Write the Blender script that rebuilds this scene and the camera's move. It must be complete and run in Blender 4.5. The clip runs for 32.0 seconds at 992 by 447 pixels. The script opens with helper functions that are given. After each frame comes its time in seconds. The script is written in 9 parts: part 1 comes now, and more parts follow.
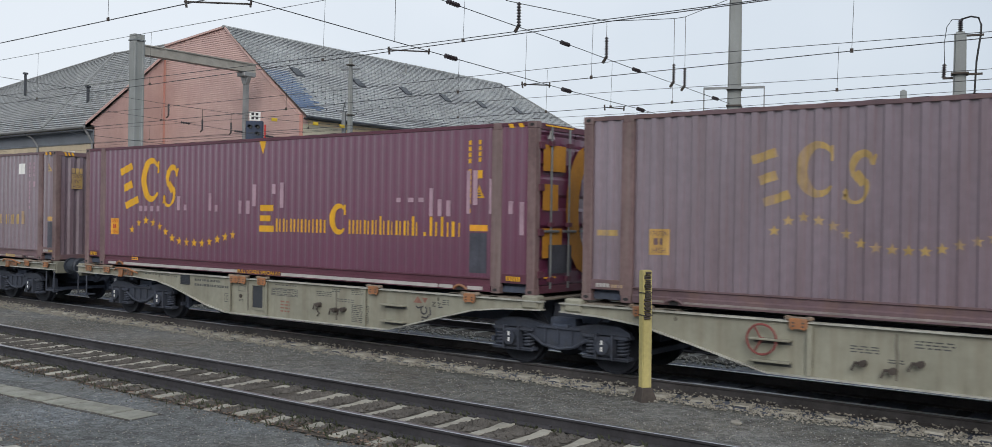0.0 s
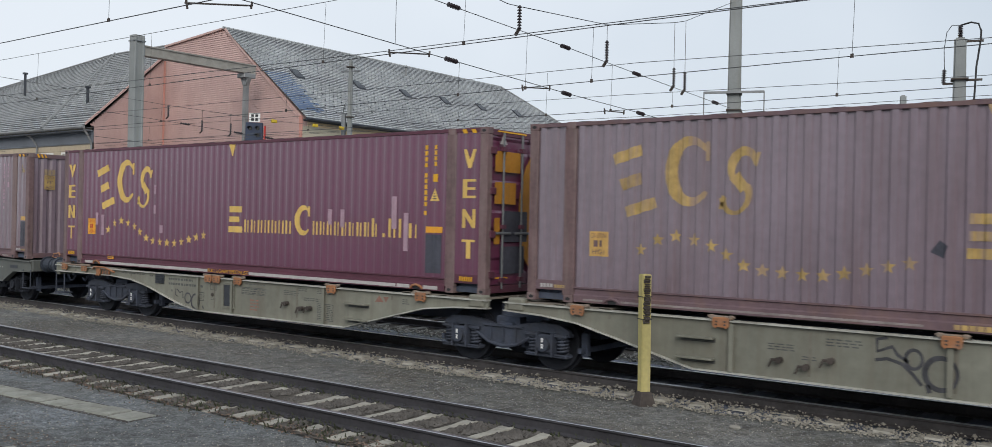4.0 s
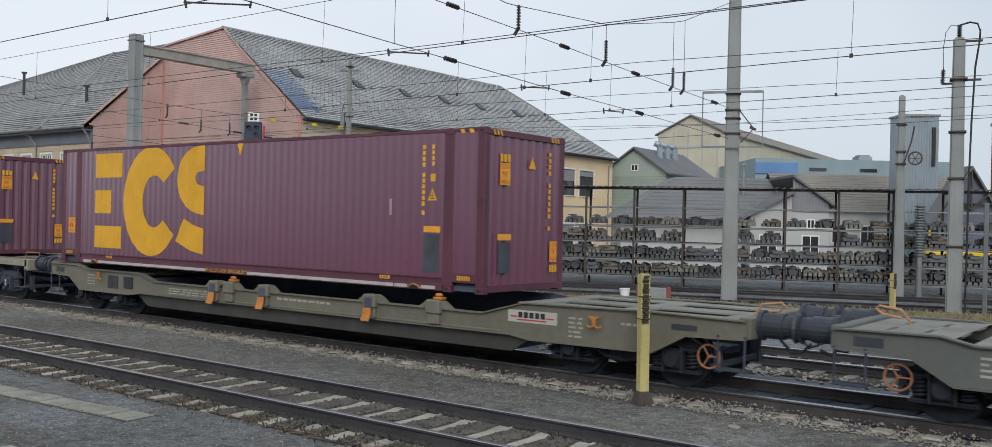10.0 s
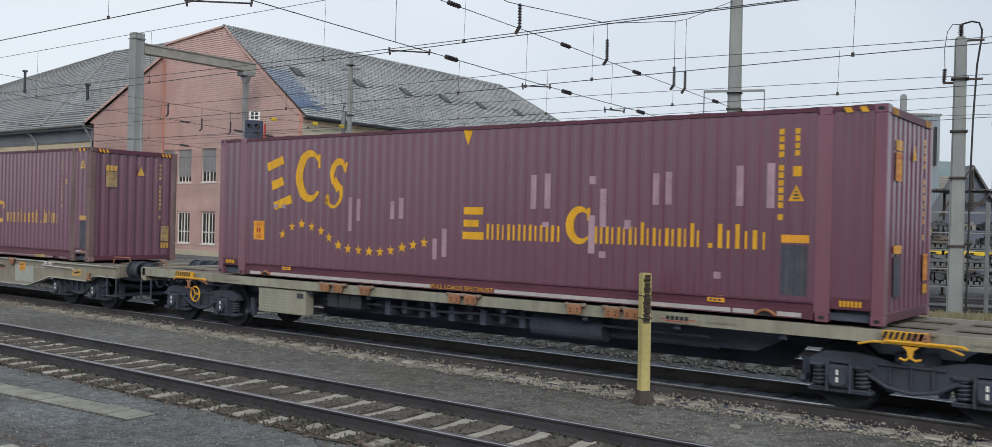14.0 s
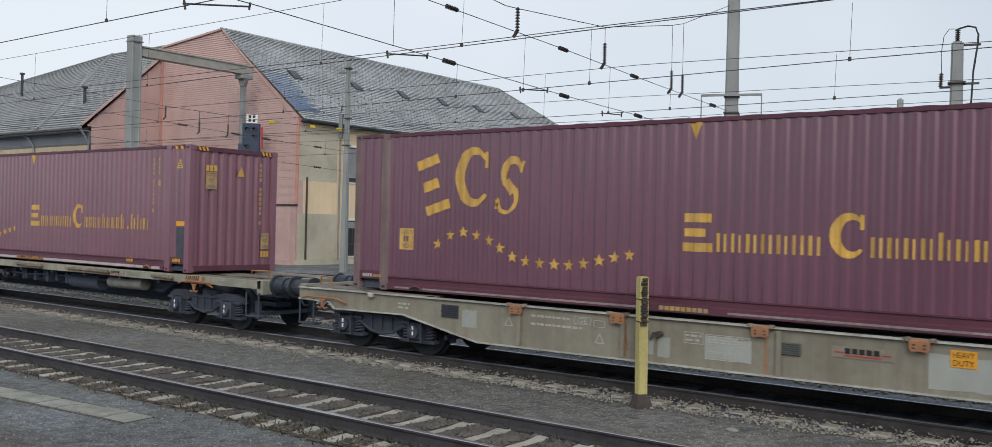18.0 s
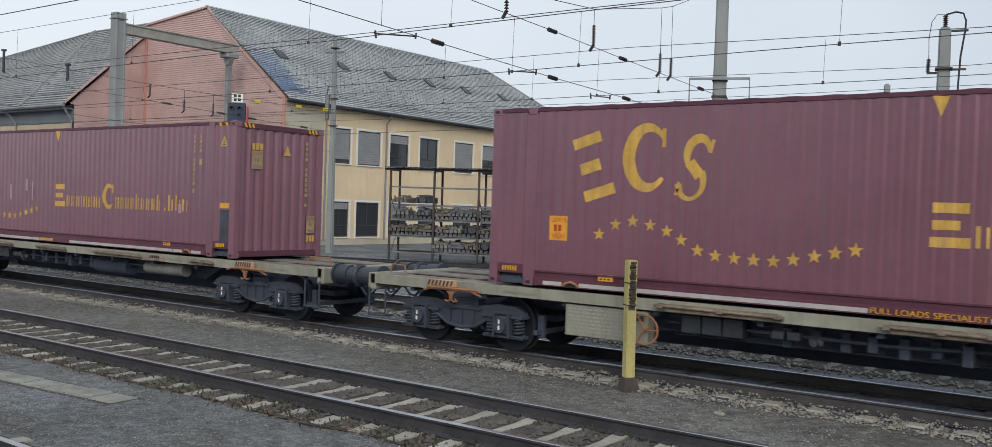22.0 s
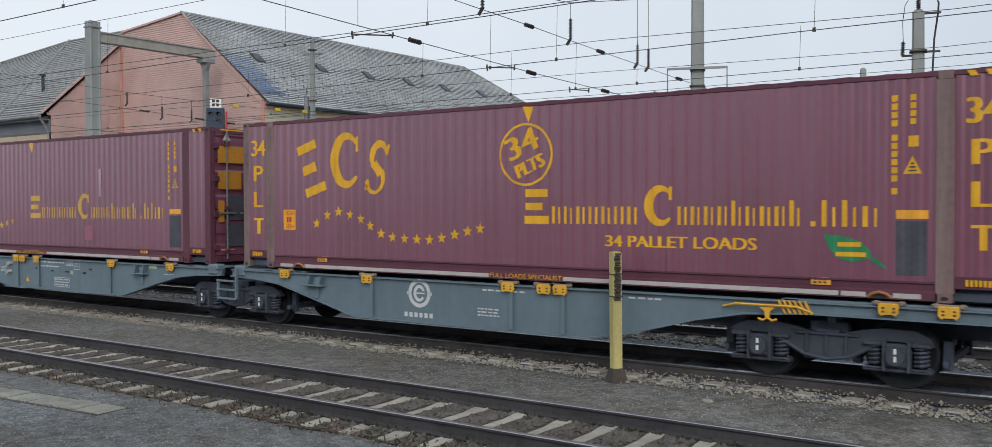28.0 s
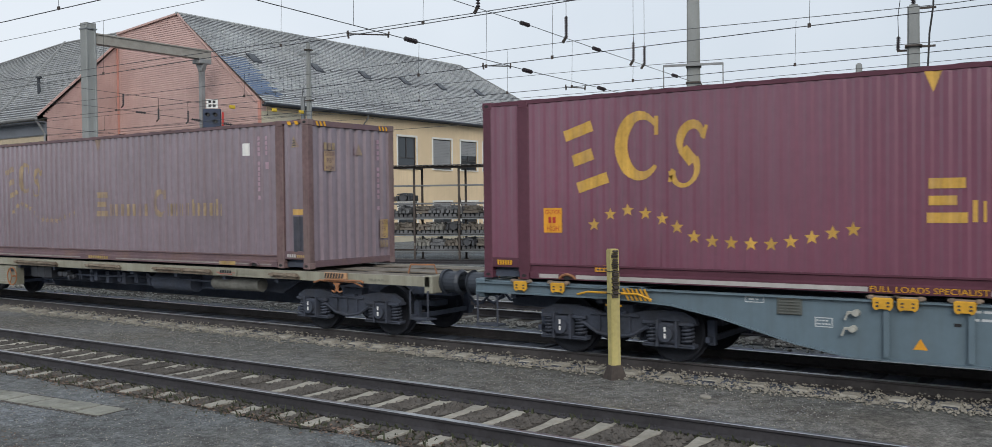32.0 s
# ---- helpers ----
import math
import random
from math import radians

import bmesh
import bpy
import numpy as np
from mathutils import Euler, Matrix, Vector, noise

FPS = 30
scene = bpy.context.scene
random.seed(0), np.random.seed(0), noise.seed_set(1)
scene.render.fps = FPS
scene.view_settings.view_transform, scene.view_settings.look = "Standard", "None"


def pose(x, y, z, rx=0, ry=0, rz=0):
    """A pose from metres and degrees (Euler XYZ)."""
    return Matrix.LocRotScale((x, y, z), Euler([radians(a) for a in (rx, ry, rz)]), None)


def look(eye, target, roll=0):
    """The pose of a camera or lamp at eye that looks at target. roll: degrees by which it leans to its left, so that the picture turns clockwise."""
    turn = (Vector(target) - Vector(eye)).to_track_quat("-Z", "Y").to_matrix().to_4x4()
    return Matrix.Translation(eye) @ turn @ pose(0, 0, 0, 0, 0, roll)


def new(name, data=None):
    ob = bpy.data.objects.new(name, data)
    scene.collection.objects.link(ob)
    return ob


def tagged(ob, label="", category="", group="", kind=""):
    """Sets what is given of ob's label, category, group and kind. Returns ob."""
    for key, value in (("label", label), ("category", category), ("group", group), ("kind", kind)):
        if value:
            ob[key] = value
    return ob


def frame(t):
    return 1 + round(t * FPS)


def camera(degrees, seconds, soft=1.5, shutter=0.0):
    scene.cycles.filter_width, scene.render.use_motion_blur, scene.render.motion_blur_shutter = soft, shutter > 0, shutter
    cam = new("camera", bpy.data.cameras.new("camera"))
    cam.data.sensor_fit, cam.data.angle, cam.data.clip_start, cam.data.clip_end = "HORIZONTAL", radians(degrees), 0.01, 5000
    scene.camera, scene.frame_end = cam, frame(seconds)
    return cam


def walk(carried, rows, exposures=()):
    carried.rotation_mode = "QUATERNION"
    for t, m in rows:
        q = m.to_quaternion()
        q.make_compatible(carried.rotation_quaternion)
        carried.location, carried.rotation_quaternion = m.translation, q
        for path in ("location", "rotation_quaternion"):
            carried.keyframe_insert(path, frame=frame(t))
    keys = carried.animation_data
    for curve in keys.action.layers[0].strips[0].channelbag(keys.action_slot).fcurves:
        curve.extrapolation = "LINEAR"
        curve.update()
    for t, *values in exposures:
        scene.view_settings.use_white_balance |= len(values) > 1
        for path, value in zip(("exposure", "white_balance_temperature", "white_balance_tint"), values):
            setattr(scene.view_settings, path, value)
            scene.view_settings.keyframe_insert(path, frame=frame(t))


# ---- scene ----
cam = camera(55.51, 32.0, soft=0.45, shutter=0.15)
# seconds, eye, target, roll: a hand-held phone that hardly moves and turns a little to the right
PATH = [
    (0, (0.019, -0.016, 2.420), (-18.100, 23.894, 2.332), 0.90),
    (0.5, (0.020, -0.021, 2.426), (-18.115, 23.877, 2.338), 1.01),
    (1, (0.017, -0.022, 2.428), (-18.120, 23.874, 2.352), 1.10),
    (1.5, (0.015, -0.021, 2.427), (-18.117, 23.879, 2.377), 1.14),
    (2, (0.014, -0.021, 2.426), (-18.113, 23.883, 2.403), 1.17),
    (2.5, (0.012, -0.017, 2.424), (-18.107, 23.893, 2.421), 1.20),
    (3, (0.008, -0.012, 2.423), (-18.103, 23.905, 2.430), 1.22),
    (3.5, (0.006, -0.015, 2.425), (-18.095, 23.909, 2.431), 1.22),
    (5.5, (0.005, -0.016, 2.424), (-18.072, 23.926, 2.413), 1.27),
    (6, (0.014, -0.019, 2.423), (-18.062, 23.924, 2.421), 1.27),
    (6.5, (0.010, -0.012, 2.424), (-18.058, 23.937, 2.435), 1.28),
    (7, (0.004, -0.010, 2.424), (-18.058, 23.944, 2.466), 1.28),
    (7.5, (-0.002, -0.009, 2.423), (-18.057, 23.950, 2.463), 1.29),
    (8, (-0.007, -0.002, 2.430), (-18.063, 23.955, 2.449), 1.28),
    (8.5, (-0.012, 0.006, 2.430), (-18.072, 23.961, 2.439), 1.29),
    (9, (-0.002, -0.002, 2.427), (-18.067, 23.950, 2.434), 1.30),
    (9.5, (0.009, -0.014, 2.427), (-18.058, 23.935, 2.428), 1.29),
    (10, (0.006, -0.010, 2.426), (-18.066, 23.936, 2.413), 1.27),
    (10.5, (-0.008, 0.003, 2.426), (-18.084, 23.946, 2.396), 1.26),
    (11, (-0.012, 0.007, 2.430), (-18.091, 23.947, 2.385), 1.24),
    (11.5, (-0.010, 0.007, 2.431), (-18.093, 23.945, 2.381), 1.23),
    (12, (-0.009, 0.010, 2.428), (-18.098, 23.943, 2.377), 1.21),
    (12.5, (-0.006, 0.005, 2.426), (-18.099, 23.935, 2.373), 1.22),
    (13, (-0.007, -0.003, 2.426), (-18.101, 23.926, 2.371), 1.26),
    (13.5, (-0.011, -0.003, 2.425), (-18.103, 23.928, 2.372), 1.31),
    (14, (-0.010, 0.000, 2.426), (-18.098, 23.934, 2.378), 1.33),
    (14.5, (-0.006, -0.003, 2.432), (-18.090, 23.934, 2.394), 1.33),
    (16.5, (0.013, -0.027, 2.419), (-18.049, 23.926, 2.498), 1.38),
    (17, (-0.000, -0.016, 2.425), (-18.055, 23.942, 2.495), 1.36),
    (17.5, (-0.009, -0.010, 2.426), (-18.053, 23.958, 2.493), 1.38),
    (18, (-0.006, -0.015, 2.426), (-18.026, 23.970, 2.488), 1.42),
    (18.5, (-0.005, -0.014, 2.426), (-17.981, 24.004, 2.478), 1.44),
    (19, (-0.016, -0.000, 2.429), (-17.931, 24.063, 2.453), 1.43),
    (19.5, (-0.022, 0.004, 2.435), (-17.876, 24.112, 2.404), 1.36),
    (20, (-0.019, -0.008, 2.434), (-17.820, 24.140, 2.343), 1.29),
    (20.5, (-0.026, -0.015, 2.430), (-17.773, 24.172, 2.272), 1.33),
    (21, (-0.046, -0.007, 2.431), (-17.744, 24.216, 2.175), 1.48),
    (21.5, (-0.069, 0.005, 2.434), (-17.732, 24.251, 2.048), 1.67),
    (22, (-0.079, 0.007, 2.432), (-17.716, 24.270, 1.930), 1.85),
    (22.5, (-0.070, -0.002, 2.429), (-17.675, 24.283, 1.877), 1.89),
    (23, (-0.039, -0.032, 2.427), (-17.604, 24.283, 1.883), 1.75),
    (23.5, (-0.018, -0.048, 2.427), (-17.543, 24.295, 1.887), 1.50),
    (24, (-0.040, -0.015, 2.429), (-17.526, 24.356, 1.854), 1.18),
    (24.5, (-0.060, 0.013, 2.431), (-17.514, 24.405, 1.816), 0.83),
    (25, (-0.063, 0.015, 2.433), (-17.489, 24.428, 1.807), 0.54),
    (25.5, (-0.068, 0.021, 2.430), (-17.459, 24.458, 1.830), 0.32),
    (27.5, (-0.083, 0.024, 2.430), (-17.340, 24.557, 1.834), 0.05),
    (28, (-0.055, -0.010, 2.431), (-17.275, 24.548, 1.821), -0.14),
    (28.5, (-0.059, -0.005, 2.433), (-17.247, 24.575, 1.801), -0.31),
    (29, (-0.065, 0.007, 2.434), (-17.234, 24.599, 1.788), -0.44),
    (29.5, (-0.065, 0.011, 2.435), (-17.229, 24.607, 1.779), -0.54),
    (30, (-0.066, 0.011, 2.436), (-17.227, 24.609, 1.767), -0.59),
    (30.5, (-0.064, 0.006, 2.438), (-17.219, 24.607, 1.754), -0.60),
    (31, (-0.061, 0.004, 2.438), (-17.214, 24.607, 1.746), -0.62),
    (31.5, (-0.054, -0.002, 2.437), (-17.210, 24.599, 1.749), -0.64),
    (32, (-0.036, -0.027, 2.431), (-17.196, 24.571, 1.766), -0.65),
]
walk(cam, [(t, look(eye, target, roll)) for t, eye, target, roll in PATH])

# how far the train has rolled along its track: seconds, metres
RUN = [(0, -0.00), (0.5, 3.77), (1, 7.51), (2, 14.81), (3, 22.04), (5.5, 39.53), (6, 42.94), (7, 49.76), (8, 56.54), (9, 63.18), (10, 69.59), (11, 75.86), (12, 82.06), (13, 88.16), (14, 94.19), (14.5, 97.15), (16.5, 108.85), (17.5, 114.66), (18.5, 120.37), (19.5, 126.04), (20.5, 131.71), (21.5, 137.34), (22.5, 142.91), (23.5, 148.44), (24.5, 153.90), (25.5, 159.34), (27.5, 170.12), (28, 172.77), (29, 178.05), (30, 183.32), (31, 188.55), (32, 193.76)]

# ---------------------------------------------------------------- light
world = bpy.data.worlds.new("overcast")
scene.world = world
world.use_nodes = True
wt = world.node_tree
wt.nodes.clear()
w_out = wt.nodes.new("ShaderNodeOutputWorld")
w_mix = wt.nodes.new("ShaderNodeMixShader")
w_sky = wt.nodes.new("ShaderNodeTexSky")
w_sky.sky_type, w_sky.sun_disc = "NISHITA", False
w_sky.sun_elevation, w_sky.sun_rotation = radians(32), radians(141)
w_sky.dust_density, w_sky.air_density = 4.0, 1.0
w_bg1 = wt.nodes.new("ShaderNodeBackground")
w_bg1.inputs[1].default_value = 0.10
w_bg2 = wt.nodes.new("ShaderNodeBackground")
# cloud layer: slowly varying pale grey
w_tc = wt.nodes.new("ShaderNodeTexCoord")
w_no = wt.nodes.new("ShaderNodeTexNoise")
w_no.inputs["Scale"].default_value = 1.6
w_no.inputs["Detail"].default_value = 4
w_cr = wt.nodes.new("ShaderNodeValToRGB")
w_cr.color_ramp.elements[0].position, w_cr.color_ramp.elements[0].color = 0.3, (0.54, 0.61, 0.69, 1)
w_cr.color_ramp.elements[1].position, w_cr.color_ramp.elements[1].color = 0.75, (0.76, 0.81, 0.87, 1)
wt.links.new(w_tc.outputs["Generated"], w_no.inputs["Vector"])
w_sep = wt.nodes.new("ShaderNodeSeparateXYZ")      # the cloud is a little thinner to the west
w_ma = wt.nodes.new("ShaderNodeMath")
w_ma.operation = "MULTIPLY_ADD"
w_ma.inputs[1].default_value = -0.63
wt.links.new(w_tc.outputs["Generated"], w_sep.inputs[0])
wt.links.new(w_sep.outputs[0], w_ma.inputs[0])
w_sh = wt.nodes.new("ShaderNodeMath")
w_sh.operation = "SUBTRACT"
w_sh.inputs[1].default_value = 0.21
wt.links.new(w_no.outputs["Fac"], w_sh.inputs[0])
wt.links.new(w_sh.outputs[0], w_ma.inputs[2])
wt.links.new(w_ma.outputs[0], w_cr.inputs[0])
wt.links.new(w_cr.outputs[0], w_bg2.inputs[0])
w_bg2.inputs[1].default_value = 1.17
w_mix.inputs[0].default_value = 0.85
wt.links.new(w_sky.outputs[0], w_bg1.inputs[0])
wt.links.new(w_bg1.outputs[0], w_mix.inputs[1])
wt.links.new(w_bg2.outputs[0], w_mix.inputs[2])
wt.links.new(w_mix.outputs[0], w_out.inputs[0])

sun_data = bpy.data.lights.new("sun", "SUN")
sun_data.energy, sun_data.angle, sun_data.color = 1.75, radians(38), (1.0, 0.97, 0.93)
sun = new("sun", sun_data)
sun.matrix_world = look((22, -28, 34), (-10, 12, 2))


# ---------------------------------------------------------------- materials
def mat(name, col, rough=0.7, metal=0.0, big=0.5, fine=25.0, vary=0.18, bump=0.1, dirt=None, streak=0.0, amount=0.5, spec=0.4, fine_amt=0.5, coat=0.0):
    """Paint, stone or metal with two scales of variation; dirt: a second colour laid on in patches or vertical streaks."""
    m = bpy.data.materials.new(name)
    m.use_nodes = True
    nt = m.node_tree
    n, l = nt.nodes, nt.links
    bs = n["Principled BSDF"]
    tc, info, mp = n.new("ShaderNodeTexCoord"), n.new("ShaderNodeObjectInfo"), n.new("ShaderNodeVectorMath")
    mp.operation = "MULTIPLY_ADD"
    l.new(info.outputs["Random"], mp.inputs[0])
    mp.inputs[1].default_value = (37.0, 11.0, 23.0)
    l.new(tc.outputs["Object"], mp.inputs[2])
    a, b = n.new("ShaderNodeTexNoise"), n.new("ShaderNodeTexNoise")
    for t, s, d in ((a, big, 5), (b, fine, 4)):
        t.inputs["Scale"].default_value, t.inputs["Detail"].default_value = s, d
        l.new(mp.outputs[0], t.inputs["Vector"])
    add = n.new("ShaderNodeMath")
    add.operation = "MULTIPLY_ADD"
    l.new(b.outputs["Fac"], add.inputs[0])
    add.inputs[1].default_value = fine_amt
    l.new(a.outputs["Fac"], add.inputs[2])
    rng = n.new("ShaderNodeMapRange")
    rng.inputs[1].default_value, rng.inputs[2].default_value = 0.35 + 0.3 * fine_amt, 0.65 + 0.7 * fine_amt
    rng.inputs[3].default_value, rng.inputs[4].default_value = 1 - vary, 1 + vary
    l.new(add.outputs[0], rng.inputs[0])
    mul = n.new("ShaderNodeVectorMath")
    mul.operation = "SCALE"
    mul.inputs[0].default_value = col
    l.new(rng.outputs[0], mul.inputs["Scale"])
    colour = mul.outputs[0]
    if dirt:
        st = n.new("ShaderNodeMapping")
        st.inputs["Scale"].default_value = (1, 1, 1 - 0.93 * streak) if streak else (1, 1, 1)
        l.new(mp.outputs[0], st.inputs["Vector"])
        c = n.new("ShaderNodeTexNoise")
        c.inputs["Scale"].default_value, c.inputs["Detail"].default_value = (5.0 if streak else big * 2.5), 6
        c.inputs["Roughness"].default_value = 0.65
        l.new(st.outputs[0], c.inputs["Vector"])
        r2 = n.new("ShaderNodeMapRange")
        r2.inputs[1].default_value, r2.inputs[2].default_value = 0.45, 0.72
        r2.inputs[4].default_value = amount
        l.new(c.outputs["Fac"], r2.inputs[0])
        mx = n.new("ShaderNodeMix")
        mx.data_type = "RGBA"
        l.new(r2.outputs[0], mx.inputs[0])
        l.new(colour, mx.inputs[6])
        mx.inputs[7].default_value = (*dirt, 1)
        colour = mx.outputs[2]
    l.new(colour, bs.inputs["Base Color"])
    bs.inputs["Roughness"].default_value, bs.inputs["Metallic"].default_value = rough, metal
    bs.inputs["Specular IOR Level"].default_value = spec
    bs.inputs["Coat Weight"].default_value, bs.inputs["Coat Roughness"].default_value = coat, 0.25
    if bump:
        bp = n.new("ShaderNodeBump")
        bp.inputs["Strength"].default_value, bp.inputs["Distance"].default_value = bump, 0.02
        l.new(b.outputs["Fac"], bp.inputs["Height"])
        l.new(bp.outputs[0], bs.inputs["Normal"])
    return m


RED_DUSTY = mat("dusty_purple_crimson_paint", (0.126, 0.041, 0.072), 0.34, big=0.6, fine=9, vary=0.12, bump=0.02, dirt=(0.135, 0.060, 0.088), streak=1.0, amount=0.45, spec=0.65, coat=1.0)
RED = mat("crimson_paint", (0.121, 0.027, 0.064), 0.32, big=0.6, fine=9, vary=0.12, bump=0.02, dirt=(0.128, 0.044, 0.082), streak=1.0, amount=0.4, spec=0.65, coat=1.0)
RED_PALE = mat("chalky_crimson_paint", (0.170, 0.052, 0.088), 0.34, big=0.6, fine=9, vary=0.13, bump=0.02, dirt=(0.20, 0.085, 0.125), streak=1.0, amount=0.45, spec=0.65, coat=1.0)
RED_WORN = mat("worn_crimson_paint", (0.172, 0.060, 0.090), 0.40, big=0.6, fine=9, vary=0.15, bump=0.03, dirt=(0.185, 0.083, 0.098), streak=1.0, amount=0.55, spec=0.6, coat=0.85)
PURPLE = mat("faded_purple_paint", (0.202, 0.156, 0.186), 0.36, big=0.5, fine=8, vary=0.16, bump=0.03, dirt=(0.145, 0.092, 0.098), streak=1.0, amount=0.55, spec=0.65, coat=1.0)
RAIL_RED = mat("crimson_rail_paint", (0.098, 0.032, 0.050), 0.5, big=1, fine=14, vary=0.2, bump=0.04)
RAIL_PURPLE = mat("faded_rail_paint", (0.135, 0.088, 0.100), 0.6, big=1, fine=12, vary=0.25, bump=0.05, dirt=(0.20, 0.12, 0.09), amount=0.6)
POST_WORN = mat("rubbed_rust_brown_post", (0.15, 0.095, 0.096), 0.65, big=1.5, fine=12, vary=0.3, bump=0.06, dirt=(0.23, 0.185, 0.17), streak=1.0, amount=0.75)
YELLOW = mat("yellow_lettering", (0.68, 0.355, 0.018), 0.5, big=2, fine=30, vary=0.12, bump=0.02)
YELLOW_BLEACHED = mat("sun_bleached_yellow_lettering", (0.66, 0.44, 0.12), 0.5, big=2, fine=24, vary=0.15, bump=0.02, dirt=(0.52, 0.36, 0.15), streak=1.0, amount=0.5)
YELLOW_SOFT = mat("softened_yellow_lettering", (0.58, 0.345, 0.07), 0.55, big=2, fine=20, vary=0.2, bump=0.02, dirt=(0.42, 0.27, 0.12), streak=1.0, amount=0.6)
YELLOW_PALE = mat("faded_yellow_lettering", (0.40, 0.275, 0.10), 0.6, big=3, fine=10, vary=0.35, bump=0.02, dirt=(0.29, 0.215, 0.22), streak=1.0, amount=0.9)
YELLOW_FAINT = mat("nearly_gone_yellow_lettering", (0.30, 0.225, 0.135), 0.6, big=3, fine=10, vary=0.35, bump=0.02, dirt=(0.19, 0.14, 0.17), streak=1.0, amount=1.0)
# Door logo orange, muted: the doors' shade is put into the colour.
ORANGE_SHADED = mat("dull_orange_door_paint", (0.42, 0.19, 0.02), 0.55, big=2, fine=18, vary=0.18, dirt=(0.30, 0.15, 0.04), streak=1.0, amount=0.6)
ORANGE_PLATE = mat("orange_plate", (0.72, 0.33, 0.03), 0.45, big=3, fine=30, vary=0.12)
PLATE_MUTED = mat("bleached_orange_plate", (0.50, 0.31, 0.10), 0.55, big=3, fine=20, vary=0.2)
PATCH = mat("pale_repair_patch", (0.36, 0.24, 0.29), 0.6, big=3, fine=20, vary=0.2)
PATCH_RED = mat("fresh_crimson_patch", (0.118, 0.043, 0.068), 0.45, big=2, fine=14, vary=0.15)
DARK_PAD = mat("dark_label_pad", (0.058, 0.060, 0.078), 0.5, big=3, fine=20, vary=0.3)
WHITE_TAPE = mat("dull_white_tape", (0.42, 0.40, 0.385), 0.45, big=3, fine=20, vary=0.15)
TAPE_DIRTY = mat("dirty_tape", (0.25, 0.215, 0.205), 0.55, big=3, fine=12, vary=0.3)
STENCIL_AND_SHADE = mat("dark_grey_stencil_and_shade", (0.085, 0.088, 0.085), 0.7, big=3, fine=16, vary=0.4)
RED_STENCIL = mat("faded_red_stencil_paint", (0.26, 0.13, 0.10), 0.7, big=3, fine=16, vary=0.3)
SPRAY = mat("thin_black_spray_paint", (0.05, 0.05, 0.056), 0.6, big=4, fine=12, vary=0.5)
HINGE = mat("pale_rusty_hinge", (0.20, 0.165, 0.135), 0.7, big=4, fine=14, vary=0.4, bump=0.1, dirt=(0.30, 0.17, 0.08), amount=0.6)
BURIED = mat("gravel_covered_sleeper", (0.17, 0.165, 0.15), 0.9, big=3, fine=16, vary=0.4, bump=0.3)
WHITE = mat("white_paint", (0.72, 0.72, 0.70), 0.6, big=1, fine=20, vary=0.08)
GREEN = mat("green_leaf_paint", (0.02, 0.20, 0.085), 0.5, big=3, fine=20, vary=0.12)
BLACK = mat("black_rubber", (0.02, 0.02, 0.022), 0.6, big=3, fine=20, vary=0.2)
CREAM_DIRTY = mat("grimy_cream_wagon_paint", (0.195, 0.195, 0.158), 0.6, big=0.7, fine=8, vary=0.22, bump=0.05, dirt=(0.135, 0.115, 0.088), streak=1.0, amount=0.55)
CREAM = mat("cream_grey_wagon_paint", (0.275, 0.27, 0.215), 0.6, big=0.7, fine=8, vary=0.2, bump=0.05, dirt=(0.155, 0.125, 0.09), streak=1.0, amount=0.5)
# Flange paint: the edges' bright highlight is put into this paler colour.
LIT_EDGE = mat("highlit_cream_edge", (0.40, 0.40, 0.36), 0.55, big=1.2, fine=10, vary=0.3, bump=0.05, dirt=(0.17, 0.15, 0.12), amount=0.6)
TAN = mat("tan_grey_wagon_paint", (0.225, 0.21, 0.165), 0.6, big=0.7, fine=8, vary=0.2, bump=0.05, dirt=(0.15, 0.115, 0.085), streak=1.0, amount=0.5)
BLUEGREY = mat("blue_grey_wagon_paint", (0.122, 0.172, 0.207), 0.5, big=0.7, fine=8, vary=0.12, bump=0.04, dirt=(0.09, 0.11, 0.12), streak=1.0, amount=0.35)
OLIVE = mat("olive_grey_wagon_paint", (0.145, 0.14, 0.108), 0.6, big=0.7, fine=8, vary=0.18, bump=0.05, dirt=(0.13, 0.11, 0.085), streak=1.0, amount=0.5)
GREYGREEN = mat("grey_green_wagon_paint", (0.105, 0.114, 0.106), 0.6, big=0.7, fine=8, vary=0.18, bump=0.05, dirt=(0.12, 0.11, 0.09), streak=1.0, amount=0.5)
# Pocket wagons' bogies: BOGIE steel with the shade under the sills painted in.
SHADED_BOGIE = mat("shaded_black_bogie_steel", (0.015, 0.018, 0.026), 0.75, big=2, fine=18, vary=0.35, bump=0.2)
UNDER = mat("grimy_underframe", (0.062, 0.075, 0.108), 0.8, big=1, fine=14, vary=0.35, bump=0.2, dirt=(0.065, 0.066, 0.072), amount=0.5)
BOGIE = mat("grimy_bogie_steel", (0.043, 0.051, 0.072), 0.7, big=2, fine=18, vary=0.35, bump=0.2, dirt=(0.052, 0.052, 0.056), amount=0.5)
WHEEL = mat("grimy_wheel_steel", (0.024, 0.027, 0.036), 0.7, 0.2, big=2, fine=18, vary=0.3, bump=0.1)
BUFFER = mat("greasy_blue_black_buffer", (0.035, 0.042, 0.055), 0.5, big=2, fine=12, vary=0.3, bump=0.06)
RUSTY = mat("rusty_orange_fitting", (0.31, 0.135, 0.06), 0.7, big=3, fine=20, vary=0.3, bump=0.1, dirt=(0.22, 0.15, 0.11), amount=0.7)
YELLOW_FIT = mat("yellow_fitting", (0.62, 0.33, 0.03), 0.6, big=3, fine=20, vary=0.2, bump=0.08)
STENCIL = mat("pale_stencil", (0.40, 0.40, 0.36), 0.7, big=2, fine=30, vary=0.15)
